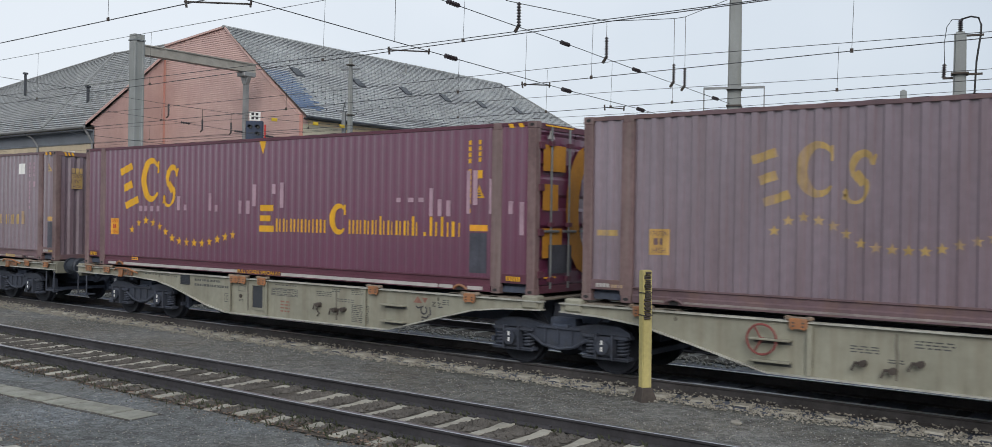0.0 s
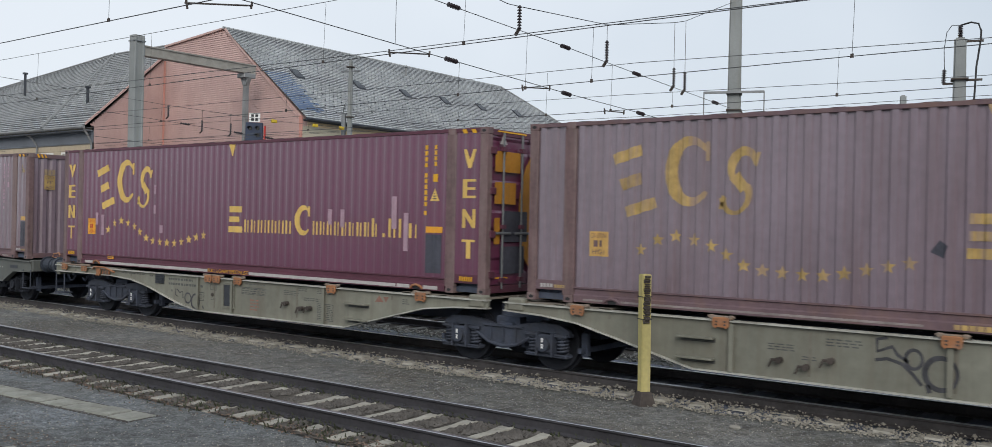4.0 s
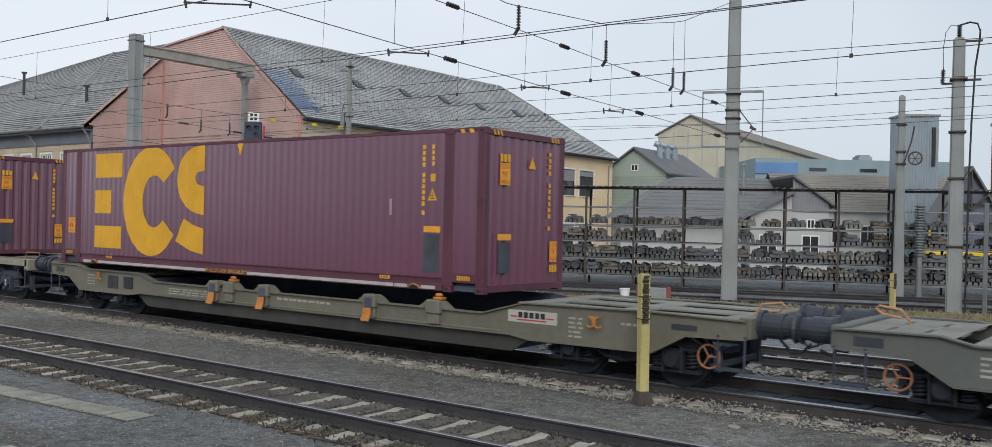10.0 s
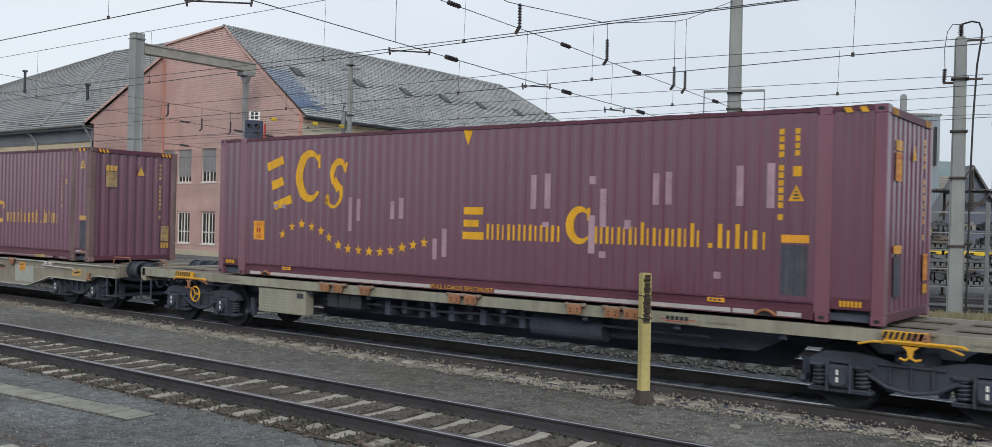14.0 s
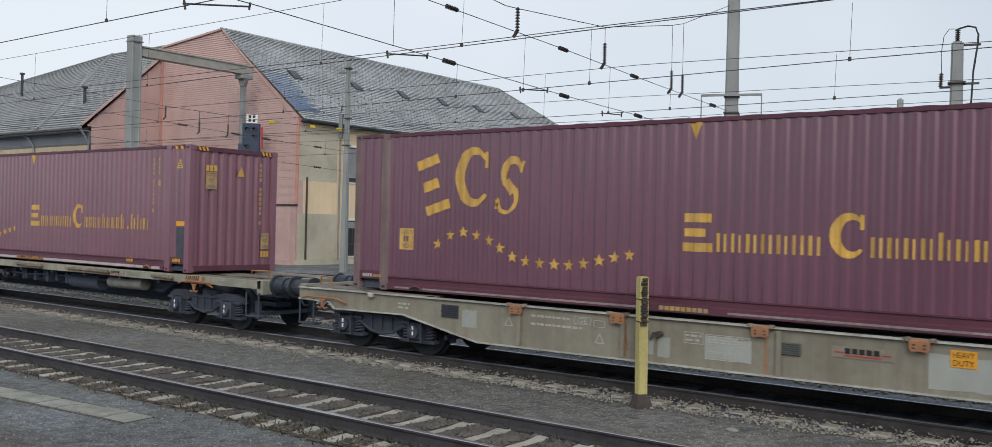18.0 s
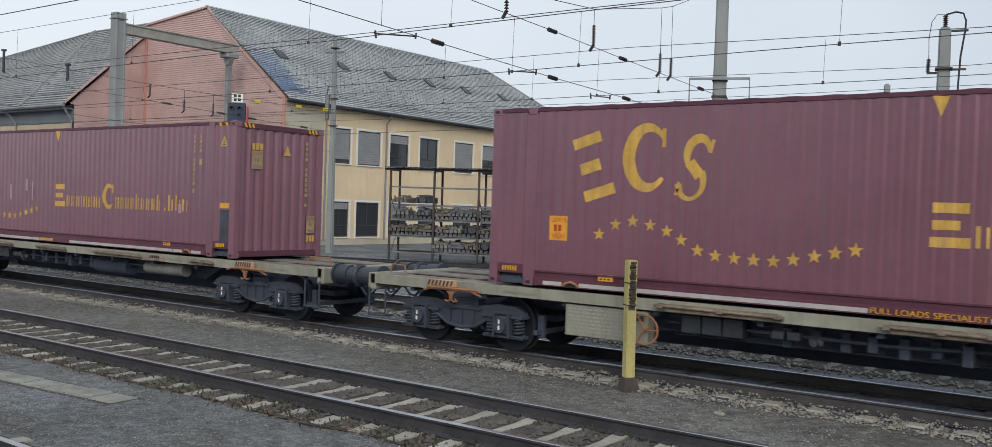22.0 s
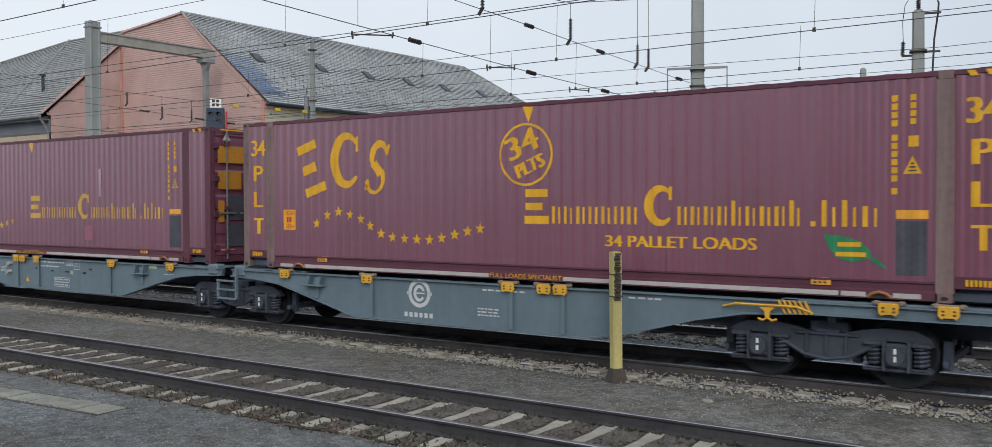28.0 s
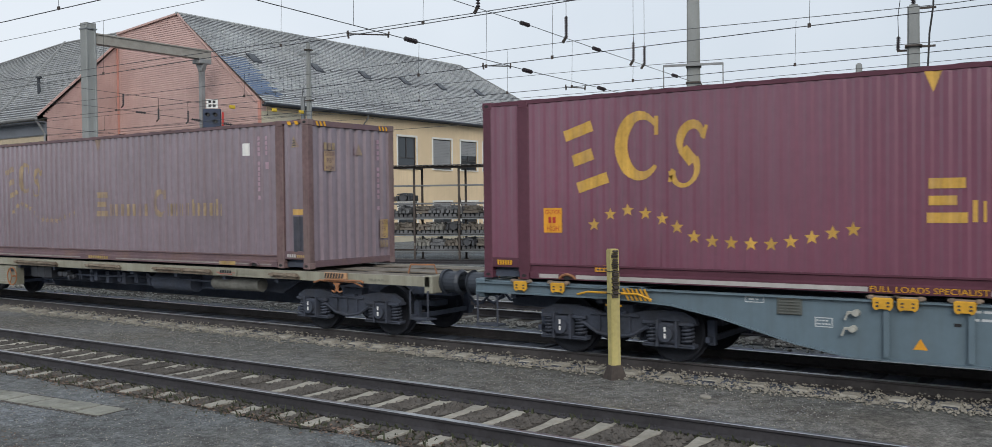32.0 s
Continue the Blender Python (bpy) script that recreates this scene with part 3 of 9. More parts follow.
def head_mesh(bm, length):
    prism(bm, [(-0.036, -0.008), (0.036, -0.008), (0.031, 0.0), (-0.031, 0.0)], 0, length, "x")


def sleeper_mesh(bm):
    # broad at the rail seats, waisted and lower between them
    rows = []
    for y, w, z in ((-1.28, .088, -.168), (-.95, .092, -.160), (-.55, .090, -.160), (-.3, .068, -.172), (.3, .068, -.172), (.55, .090, -.160), (.95, .092, -.160), (1.28, .088, -.168)):
        rows.append([bm.verts.new(p) for p in ((-w - .05, y, -.36), (w + .05, y, -.36), (w, y, z), (-w, y, z))])
    for a, b in zip(rows, rows[1:]):
        for i in range(4):
            bm.faces.new((a[i], a[(i + 1) % 4], b[(i + 1) % 4], b[i]))
    bm.faces.new(rows[0])
    bm.faces.new(rows[-1])
    bmesh.ops.bevel(bm, geom=[e for e in bm.edges if min(v.co.z for v in e.verts) > -.3], offset=0.010, segments=1, affect="EDGES")


def clip_mesh(bm):
    box(bm, -0.06, 0.06, -0.14, -0.075, -0.165, -0.135, 0.008)
    box(bm, -0.06, 0.06, 0.075, 0.14, -0.165, -0.135, 0.008)
    rod(bm, (0, -0.105, -0.14), (0, -0.105, -0.11), 0.02, 6)
    rod(bm, (0, 0.105, -0.14), (0, 0.105, -0.11), 0.02, 6)


def rock_heap(name, count, spot, size, material, seed, label):
    """Loose stones, each a bent octahedron, joined in one piece of stuff."""
    rnd = random.Random(seed)
    vs, fs = [], []
    for _ in range(count):
        x, y, z, k = spot(rnd)
        s = rnd.uniform(*size) * k
        b = len(vs)
        sx, sy, sz = s * rnd.uniform(0.7, 1.3), s * rnd.uniform(0.7, 1.3), s * rnd.uniform(0.5, 0.9)
        a = rnd.uniform(0, 3.14)
        ca, sa = math.cos(a), math.sin(a)
        for px, py, pz in ((1, 0.2, 0), (-0.1, 1, 0.1), (-1, -0.15, 0), (0.2, -1, -0.05), (0.25, 0.1, 1), (-0.4, 0.3, 0.85), (0, 0, -0.8)):
            px, py, pz = px * sx + rnd.uniform(-.2, .2) * s, py * sy + rnd.uniform(-.2, .2) * s, pz * sz
            vs.append((x + px * ca - py * sa, y + px * sa + py * ca, z + pz))
        fs += [(b, b + 1, b + 4), (b + 1, b + 5, b + 4), (b + 1, b + 2, b + 5), (b + 2, b + 3, b + 5), (b + 3, b + 4, b + 5), (b + 3, b, b + 4),
               (b + 1, b, b + 6), (b + 2, b + 1, b + 6), (b + 3, b + 2, b + 6), (b, b + 3, b + 6)]
    me = bpy.data.meshes.new(name)
    me.from_pydata(vs, [], fs)
    me.materials.append(material)
    return tagged(new(name, me), label, "stones", kind="stuff")


def track(name, cy, x0, x1, sleepers, label, web=RAIL_WEB, head=RAIL_TOP, clips=True, tie=SLEEPER, gap=0.606, ends=False):
    t = thing(name, pose(0, cy, 0), label, "railway track", kind="structure")
    L = x1 - x0
    for s in (-0.753, 0.753):
        r = piece("rail", shared("rail%g" % L, lambda bm: rail_mesh(bm, L), web), t, pose(x0, s, 0), "dark rusty steel rail")
        piece("rail_head", shared("head%g" % L, lambda bm: head_mesh(bm, L), head), r, None, "polished running surface")
    if sleepers:
        a, b = sleepers
        me = shared("sleeper_" + tie.name, sleeper_mesh, tie)
        cl = shared("clip", clip_mesh, RAIL_WEB)
        rnd = random.Random(int(cy * 10))
        for i in range(int((b - a) / gap)):
            x = a + i * gap
            s = piece("sleeper", me, t, pose(x + rnd.uniform(-.015, .015), rnd.uniform(-.03, .03), rnd.uniform(-.015, .004), 0, 0, rnd.uniform(-.6, .6)))
            if clips and -26 < x < -3:
                for q in (-0.753, 0.753):
                    piece("rail_clip", cl, s, pose(0, q, 0))
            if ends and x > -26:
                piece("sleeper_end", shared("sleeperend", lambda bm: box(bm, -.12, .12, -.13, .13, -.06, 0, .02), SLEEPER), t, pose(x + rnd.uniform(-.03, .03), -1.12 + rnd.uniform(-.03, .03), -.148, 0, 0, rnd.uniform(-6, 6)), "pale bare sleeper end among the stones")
    return t


track("near_track", 9.06, -160, 60, (-45.25, -1.0), "straight track on pale concrete sleepers with rusty rails")
track("train_track", TY, -160, 60, (-33.78, 3.0), "track under the freight train with polished rails", clips=False, gap=0.634, ends=True, tie=SHADED_SLEEPER, web=RAIL_BROWN)
track("third_track", 18.32, -160, 60, (-22.0, 6.0), "track behind the train on gravel", clips=False, tie=BURIED)
track("front_track", 3.92, -60, 30, (-16.0, -4.0), "track beside the camera with rusty rails", clips=False)

# the bed between and beside the near rails
for nm, y0, y1, xa, xb, z in (("ballast_near", 7.75, 10.25, -120, 30, -0.185), ("ballast_train", 12.62, 16.1, -120, 30, -0.188), ("ballast_third", 16.6, 20.0, -120, 30, -0.186), ("ballast_front", 2.6, 5.1, -60, 20, -0.187)):
    bm = bmesh.new()
    n = 180
    for i in range(n):
        a, b = xa + (xb - xa) * i / n, xa + (xb - xa) * (i + 1) / n
        e = [noise.noise((q * 0.9, y0, 0)) * 0.13 for q in (a, b)]
        f = [noise.noise((q * 0.9, y1, 7)) * 0.12 for q in (a, b)]
        quad(bm, (a, y0 + e[0], z), (b, y0 + e[1], z), (b, y1 + f[1], z), (a, y1 + f[0], z))
    bmesh.ops.remove_doubles(bm, verts=bm.verts[:], dist=0.0005)
    # Under the train the bed's colour carries the shade; elsewhere it is dirt.
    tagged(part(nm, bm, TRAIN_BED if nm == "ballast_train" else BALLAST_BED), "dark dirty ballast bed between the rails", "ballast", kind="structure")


def near_spot(rnd):
    x = -45.25 + .606 * int((19.25 + 25 * rnd.random() ** 0.8) / .606) + rnd.uniform(.125, .481)
    return x, (rnd.uniform(8.42, 9.7) if rnd.random() < .86 else rnd.uniform(7.8, 8.2)), -0.178, 1


def band_spot(rnd):
    y = min(rnd.gauss(12.74, 0.17), 13.14)
    return -50 + 51 * rnd.random() ** 0.7, y, -0.185 + max(0, y - 12.7) * .16, 1 if rnd.random() < 0.93 else 1.8


def mid_spot(rnd):
    return -40 + 42 * rnd.random(), rnd.choice((rnd.gauss(16.7, .25), rnd.uniform(17.7, 19.0))), -0.18, 1


def yard_spot(rnd):
    return -24 + 21 * rnd.random(), rnd.choice((rnd.uniform(5.2, 7.8), rnd.uniform(9.9, 12.3))), GZ + 0.003, 1


rock_heap("ballast_stones", 11000, near_spot, (0.014, 0.046), BALLAST, 3, "grey-brown ballast stones between the sleepers")
rock_heap("edge_stones", 16000, band_spot, (0.010, 0.024), EDGE_STONE, 5, "pale stones in a band beside the train's rail")
rock_heap("far_ballast_stones", 5000, mid_spot, (0.02, 0.05), PALE_STONE, 7, "pale ballast stones behind the train")
rock_heap("pale_pebbles", 6500, yard_spot, (0.006, 0.013), PALE_STONE, 19, "scattered pale pebbles on the asphalt")
rock_heap("loose_gravel", 26000, yard_spot, (0.005, 0.014), YARD_GRAVEL, 9, "loose pebbles on the asphalt")


def flakes(name, count, spot, size, material, seed, label, category):
    rnd = random.Random(seed)
    vs, fs = [], []
    for _ in range(count):
        x, y, z, k = spot(rnd)
        s, a, t = rnd.uniform(*size) * k, rnd.uniform(0, 6.28), rnd.uniform(-0.6, 0.6)
        b = len(vs)
        ca, sa = math.cos(a) * s, math.sin(a) * s
        vs += [(x - ca, y - sa, z), (x - sa * .5, y + ca * .5, z + s * abs(t) + .004), (x + ca, y + sa, z + s * .3), (x + sa * .5, y - ca * .5, z + .002)]
        fs.append((b, b + 1, b + 2, b + 3))
    me = bpy.data.meshes.new(name)
    me.from_pydata(vs, [], fs)
    me.materials.append(material)
    return tagged(new(name, me), label, category, kind="stuff")


def leaf_spot(r):
    if r.random() < .1:
        return -12.5 + 2.5 * r.random(), r.gauss(5.25, .25), GZ + .012, 1
    return -20 + 14.5 * r.random(), r.gauss(7.86, 0.17), GZ + 0.024, 1


flakes("dry_leaves", 4600, leaf_spot, (0.010, 0.026), LEAF, 11, "dry brown leaves and twigs beside the track", "leaves")


def blades(name, count, spot, height, material, seed, label):
    rnd = random.Random(seed)
    vs, fs = [], []
    for _ in range(count):
        x, y, z, k = spot(rnd)
        h, a, w = rnd.uniform(*height) * k, rnd.uniform(0, 6.28), 0.006 * (1 + 2 * k)
        dx, dy = math.cos(a) * h * rnd.uniform(.2, .9), math.sin(a) * h * rnd.uniform(.2, .9)
        b = len(vs)
        vs += [(x - w, y, z), (x + w, y, z), (x + dx * .5 + w * .7, y + dy * .5, z + h * .7), (x + dx, y + dy, z + h)]
        fs.append((b, b + 1, b + 2, b + 3))
    me = bpy.data.meshes.new(name)
    me.from_pydata(vs, [], fs)
    me.materials.append(material)
    return tagged(new(name, me), label, "grass", kind="stuff")


tagged(part('pale_stone', (lambda b: (bmesh.ops.create_icosphere(b, subdivisions=2, radius=.07, matrix=Matrix.LocRotScale((-4.906, 11.768, GZ + .02), None, (1.2, .8, .5))), b)[1])(bmesh.new()), PALE_STONE), 'single pale stone lying on the asphalt', 'stone')


blades("weeds", 1800, lambda r: (-22 + 20 * r.random(), r.choice((8.22 + r.gauss(0, .05), 9.72 + r.gauss(0, .04), 7.9 + r.gauss(0, .2))), -0.185, 1), (0.03, 0.09), WEED, 13, "small dull green weeds along the rails")


# ---- concrete trough covers sunk in the asphalt
bm = bmesh.new()
prism(bm, [(-19.2, 6.05), (-10.9, 6.73), (-10.94, 7.25), (-19.24, 6.57)], GZ - .05, GZ + .004, "z")
tagged(part("trough_channel", bm, BALLAST_BED), "dark dirt-filled channel round the trough covers", "cable trough", kind="structure")
trough = thing("cable_trough", pose(0, 0, 0), "row of pale concrete trough covers sunk in the asphalt", "cable trough", kind="structure")
cover = shared("cover", lambda bm: box(bm, -0.228, 0.228, -0.212, 0.212, -0.03, 0.016, 0.012), SLAB)
for i in range(16):
    piece("cover_slab", cover, trough, pose(-11.18 - 0.5 * i, 6.975 - 0.0405 * i + 0.006 * math.sin(i * 2.1), GZ + 0.004 * math.sin(i * 1.7), 0.3 * math.sin(i), 0, 4.6 + 0.5 * math.sin(i * 3.3)))

# ---- near yellow post
def yellow_post(m, h, label):
    p = thing("marker_post", m, label, "post", "yellow posts")
    bm = bmesh.new()
    prism(bm, [(-0.073, -0.073), (0.066, -0.073), (0.073, 0.07), (-0.07, 0.073)], 0.17, h, "z")
    bmesh.ops.bevel(bm, geom=bm.edges[:], offset=0.012, segments=2, affect="EDGES")
    part("shaft", bm, POST_YELLOW, p)
    bm = bmesh.new()
    bmesh.ops.create_cone(bm, cap_ends=True, segments=4, radius1=0.20, radius2=0.115, depth=0.22, matrix=Matrix.LocRotScale((0, 0, 0.10), Euler((0, 0, math.pi / 4)), None))
    bmesh.ops.bevel(bm, geom=bm.edges[:], offset=0.01, segments=1, affect="EDGES")
    part("foot", bm, DARK_STEEL, p, "rusty brown foot")
    for z in (h * 0.66, h * 0.83):
        bm = bmesh.new()
        box(bm, -0.080, 0.080, -0.082, 0.078, z - 0.006, z + 0.006)
        part("clamp_band", bm, BLACK, p)
    bm = bmesh.new()
    rnd = random.Random(4)
    for i in range(26):
        z = h * 0.63 + (h * 0.36) * i / 26
        box(bm, 0.068, 0.09 + rnd.uniform(0, 0.035), -0.055 + rnd.uniform(-.015, .015), 0.035, z, z + rnd.uniform(.012, .03), 0.004)
    part("edge_strip", bm, DARK_STEEL, p, "ragged dark edge strip")
    return p


yellow_post(pose(-6.58, 12.39, GZ, 1.0, 0.8, -34), 1.93, "square old yellow post with a rusty foot beside the track")
yellow_post(pose(-7.89, 31.34, GZ, 0, 0, -20), 1.32, "short yellow post in dry grass")

# ---------------------------------------------------------------- containers (right end at x = 0, near side at y = -1.25)
CL, CW, CH = 13.86, 1.25, 2.896
STRETCH = CL / 13.716  # marks are set out on the nominal length
PITCH, DEEP = 0.2105, 0.026      # the crimson boxes; the purple ones have broader, deeper folds
FOLD, PHASE = (0.062, 0.104, 0.166), 0.0
PANELS = ((-13.695, -13.17, 1.0), (-12.95, -0.91, 1.0), (-0.69, -0.165, 1.0))
ROLLING = []          # things that roll with the train: object, offset along the train, height


def depth_at(x):
    """How far the side wall lies behind its outer face at x."""
    for a, b, k in PANELS:
        if a <= x <= b:
            if not k:
                return 0.018
            f = (x - a - PHASE) % PITCH
            if f < FOLD[0]:
                return 0.0
            if f < FOLD[1]:
                return DEEP * (f - FOLD[0]) / (FOLD[1] - FOLD[0])
            if f < FOLD[2]:
                return DEEP
            return DEEP * (PITCH - f) / (PITCH - FOLD[2])
    return 0.0


def breaks(x0, x1):
    out = []
    for a, b, k in PANELS:
        out += [a, b]
        if k:
            n = int((b - a) / PITCH) + 1
            out += [a + PHASE + (i - 1) * PITCH + f for i in range(n + 2) for f in (0,) + FOLD if a < a + PHASE + (i - 1) * PITCH + f < b]
    return [x for x in sorted(set(out)) if x0 < x < x1]


def side_wall(bm, sgn, which):
    for a, b, k in PANELS[which:which + 1]:
        xs = [a] + [x for x in breaks(a, b)] + [b]
        y = [sgn * (CW - 0.012 - depth_at(min(max(x, a + 1e-6), b - 1e-6))) for x in xs]
        zb = 0.255 if which == 1 else 0.335
        lo = [bm.verts.new((x, yy, zb)) for x, yy in zip(xs, y)]
        hi = [bm.verts.new((x, yy, CH - 0.06)) for x, yy in zip(xs, y)]
        for i in range(len(xs) - 1):
            bm.faces.new((lo[i], lo[i + 1], hi[i + 1], hi[i]))
        yb = sgn * (CW - 0.07)
        e = [bm.verts.new((x, yb, z)) for x, z in ((a, zb), (b, zb), (b, CH - .06), (a, CH - .06))]
        bm.faces.new(e)
        bm.faces.new((lo[0], hi[0], e[3], e[0]))
        bm.faces.new((lo[-1], hi[-1], e[2], e[1]))


def clip_poly(poly, x0, x1):
    for lim, keep in ((x0, 1), (x1, -1)):
        out = []
        for i, p in enumerate(poly):
            q = poly[(i + 1) % len(poly)]
            ip, iq = (p[0] - lim) * keep >= 0, (q[0] - lim) * keep >= 0
            if ip:
                out.append(p)
            if ip != iq:
                t = (lim - p[0]) / (q[0] - p[0])
                out.append((lim, p[1] + t * (q[1] - p[1])))
        poly = out
        if len(poly) < 3:
            return []
    return poly


def painted(bm, polys, lift=0.0045):
    """Paint that follows the folds of the near side wall; polys in x and z."""
    for j, poly in enumerate(polys):
        up = lift + 0.0007 * (j % 3)
        lo, hi = min(p[0] for p in poly), max(p[0] for p in poly)
        cuts = [lo] + breaks(lo, hi) + [hi]
        for a, b in zip(cuts, cuts[1:]):
            if b - a < 1e-5:
                continue
            c = clip_poly(poly, a, b)
            if len(c) >= 3:
                try:
                    bm.faces.new([bm.verts.new((x, -(CW - 0.012 - depth_at(min(max(x, a + 1e-6), b - 1e-6))) - up, z)) for x, z in c])
                except ValueError:
                    pass


def rect(x0, x1, z0, z1):
    return [(x0, z0), (x1, z0), (x1, z1), (x0, z1)]


def star(cx, cz, r):
    pts = [(cx + (r if i % 2 == 0 else r * 0.42) * math.sin(math.pi * i / 5), cz + (r if i % 2 == 0 else r * 0.42) * math.cos(math.pi * i / 5)) for i in range(10)]
    return [[(cx, cz), pts[i], pts[(i + 1) % 10]] for i in range(10)]


def band(centre, path):
    """A stroke of changing width: path of (x, z, half width), as quads."""
    out = []
    cx, cz = centre
    n = len(path)
    closed = n > 3 and math.hypot(path[0][0] - path[-1][0], path[0][1] - path[-1][1]) < 1e-4
    edge = []
    for i, (x, z, w) in enumerate(path):
        p = path[i - 1] if i else (path[-2] if closed else path[0])
        q = path[i + 1] if i < n - 1 else (path[1] if closed else path[-1])
        d = math.hypot(q[0] - p[0], q[1] - p[1]) or 1
        nx, nz = -(q[1] - p[1]) / d, (q[0] - p[0]) / d
        edge.append(((cx + x + nx * w, cz + z + nz * w), (cx + x - nx * w, cz + z - nz * w)))
    for a, b in zip(edge, edge[1:]):
        out.append([a[0], a[1], b[1], b[0]])
    return out


def arc(cx, cz, rx, rz, a0, a1, w0, w1, n=14):
    """A crescent: stroke width swells from w0 at the ends to w1 in the middle."""
    pts = []
    for i in range(n + 1):
        t = i / n
        a = radians(a0 + (a1 - a0) * t)
        pts.append((rx * math.cos(a), rz * math.sin(a), w0 + (w1 - w0) * math.sin(math.pi * t)))
    return band((cx, cz), pts)


def rounded(line, k=4):
    """The same line with smooth curves between its points."""
    out = []
    for i in range(len(line) - 1):
        p0, p1, p2, p3 = line[max(i - 1, 0)], line[i], line[i + 1], line[min(i + 2, len(line) - 1)]
        for j in range(k):
            t = j / k
            out.append(tuple(.5 * (2 * b + (c - a) * t + (2 * a - 5 * b + 4 * c - d) * t * t + (3 * b - a - 3 * c + d) * t ** 3) for a, b, c, d in zip(p0, p1, p2, p3)))
    return out + [line[-1]]


def spun(polys, cx, cz, deg):
    c, s = math.cos(radians(deg)), math.sin(radians(deg))
    return [[(cx + (x - cx) * c - (z - cz) * s, cz + (x - cx) * s + (z - cz) * c) for x, z in p] for p in polys]


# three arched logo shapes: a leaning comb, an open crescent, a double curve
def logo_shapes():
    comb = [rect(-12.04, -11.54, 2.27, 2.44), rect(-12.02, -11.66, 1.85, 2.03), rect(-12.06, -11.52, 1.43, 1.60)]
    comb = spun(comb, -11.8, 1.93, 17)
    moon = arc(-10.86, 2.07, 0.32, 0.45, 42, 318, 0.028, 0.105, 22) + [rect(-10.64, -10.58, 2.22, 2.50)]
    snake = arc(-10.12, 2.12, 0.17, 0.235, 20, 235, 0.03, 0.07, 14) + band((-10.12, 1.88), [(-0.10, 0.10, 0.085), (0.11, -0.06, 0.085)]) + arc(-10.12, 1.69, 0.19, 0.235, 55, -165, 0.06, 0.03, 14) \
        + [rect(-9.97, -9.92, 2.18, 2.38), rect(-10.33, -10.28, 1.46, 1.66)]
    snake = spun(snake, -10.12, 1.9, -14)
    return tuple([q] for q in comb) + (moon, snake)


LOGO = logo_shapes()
STAR_AT = [(-11.65, .89), (-11.37, 1.05), (-11.08, 1.11), (-10.79, 1.06), (-10.52, .98), (-10.29, .86), (-10.03, .72), (-9.76, .66), (-9.48, .64), (-9.2, .63), (-8.92, .63), (-8.65, .67), (-8.37, .73), (-8.1, .79), (-7.84, .84)]


def stems(n, x0, x1, z, h, seed):
    """n pairs of plain upright bars in the places of small letters."""
    rnd = random.Random(seed)
    out, w = [], (x1 - x0) / n
    for i in range(n):
        x = x0 + w * i
        a, b = rnd.uniform(.24, .30), rnd.uniform(.13, .19)
        lo = z - (.09 if rnd.random() < .14 else 0)
        hi = z + h + (.08 if rnd.random() < .2 else 0)
        out.append([rect(x + w * .06, x + w * (.06 + a), lo, hi)])
        out.append([rect(x + w * .60, x + w * (.60 + b), z, z + h * rnd.uniform(.9, 1.0))])
    return out


def word_shapes(tail=True):
    # plain blocks, crescents, rings and stems in the places of a wordmark
    big1 = [rect(-6.94, -6.52, 1.36, 1.49), rect(-6.94, -6.62, 1.15, 1.27), rect(-6.96, -6.50, .93, 1.06)]
    big2 = arc(-4.58, 1.22, .20, .255, 45, 315, .02, .075, 18) + [rect(-4.46, -4.41, 1.3, 1.5)]
    one = [[q] for q in big1] + stems(7, -6.46, -4.93, .94, .27, 3)
    two = [big2] + stems(9, -4.34, -2.52, .94, .27, 5)
    three = stems(3, -2.30, -1.52, .94, .27, 7) + [[rect(-2.43, -2.36, .94, 1.01)]] if tail else []
    return one, two, three


WORDS = word_shapes()


def bars(x0, x1, z0, z1, n, vertical=False, gap=0.35):
    """A row of n plain bars in place of figures."""
    out = []
    for i in range(n):
        if vertical:
            h = (z1 - z0) / n
            out.append(rect(x0, x1, z1 - h * i - h * (1 - gap), z1 - h * i))
        else:
            w = (x1 - x0) / n
            out.append(rect(x0 + w * i, x0 + w * i + w * (1 - gap), z0, z1))
    return out


def casting(bm):
    box(bm, -0.089, 0.089, -0.081, 0.081, -0.059, 0.059, 0.008)


def hole(bm):
    prism(bm, [(0.045 * math.cos(a * math.pi / 5), 0.026 * math.sin(a * math.pi / 5)) for a in range(10)], -0.085, 0.085, "y")


def end_wall(bm, sgn):
    """The folded front wall at x = 0 (or the blind far end)."""
    xf = 0.0
    ys = []
    a = -1.09
    while a < 1.09:
        for f, d in ((0, 0), (0.10, 0), (0.15, 0.045), (0.20, 0.045), (0.25, 0)):
            if a + f <= 1.09:
                ys.append((a + f, d))
        a += 0.25
    ys.append((1.09, 0))
    ys = sorted(dict((round(y, 4), d) for y, d in ys).items())
    lo = [bm.verts.new((xf - sgn * (0.02 + d), y, 0.16)) for y, d in ys]
    hi = [bm.verts.new((xf - sgn * (0.02 + d), y, CH - 0.12)) for y, d in ys]
    for i in range(len(ys) - 1):
        bm.faces.new((lo[i], lo[i + 1], hi[i + 1], hi[i]))
    xb = xf - sgn * 0.09
    quad(bm, (xb, -1.09, 0.16), (xb, 1.09, 0.16), (xb, 1.09, CH - 0.12), (xb, -1.09, CH - 0.12))


def flat_on_end(bm, polys, x=0.004):
    for j, p in enumerate(polys):
        bm.faces.new([bm.verts.new((x + 0.0004 * (j % 8), y, z)) for y, z in p])


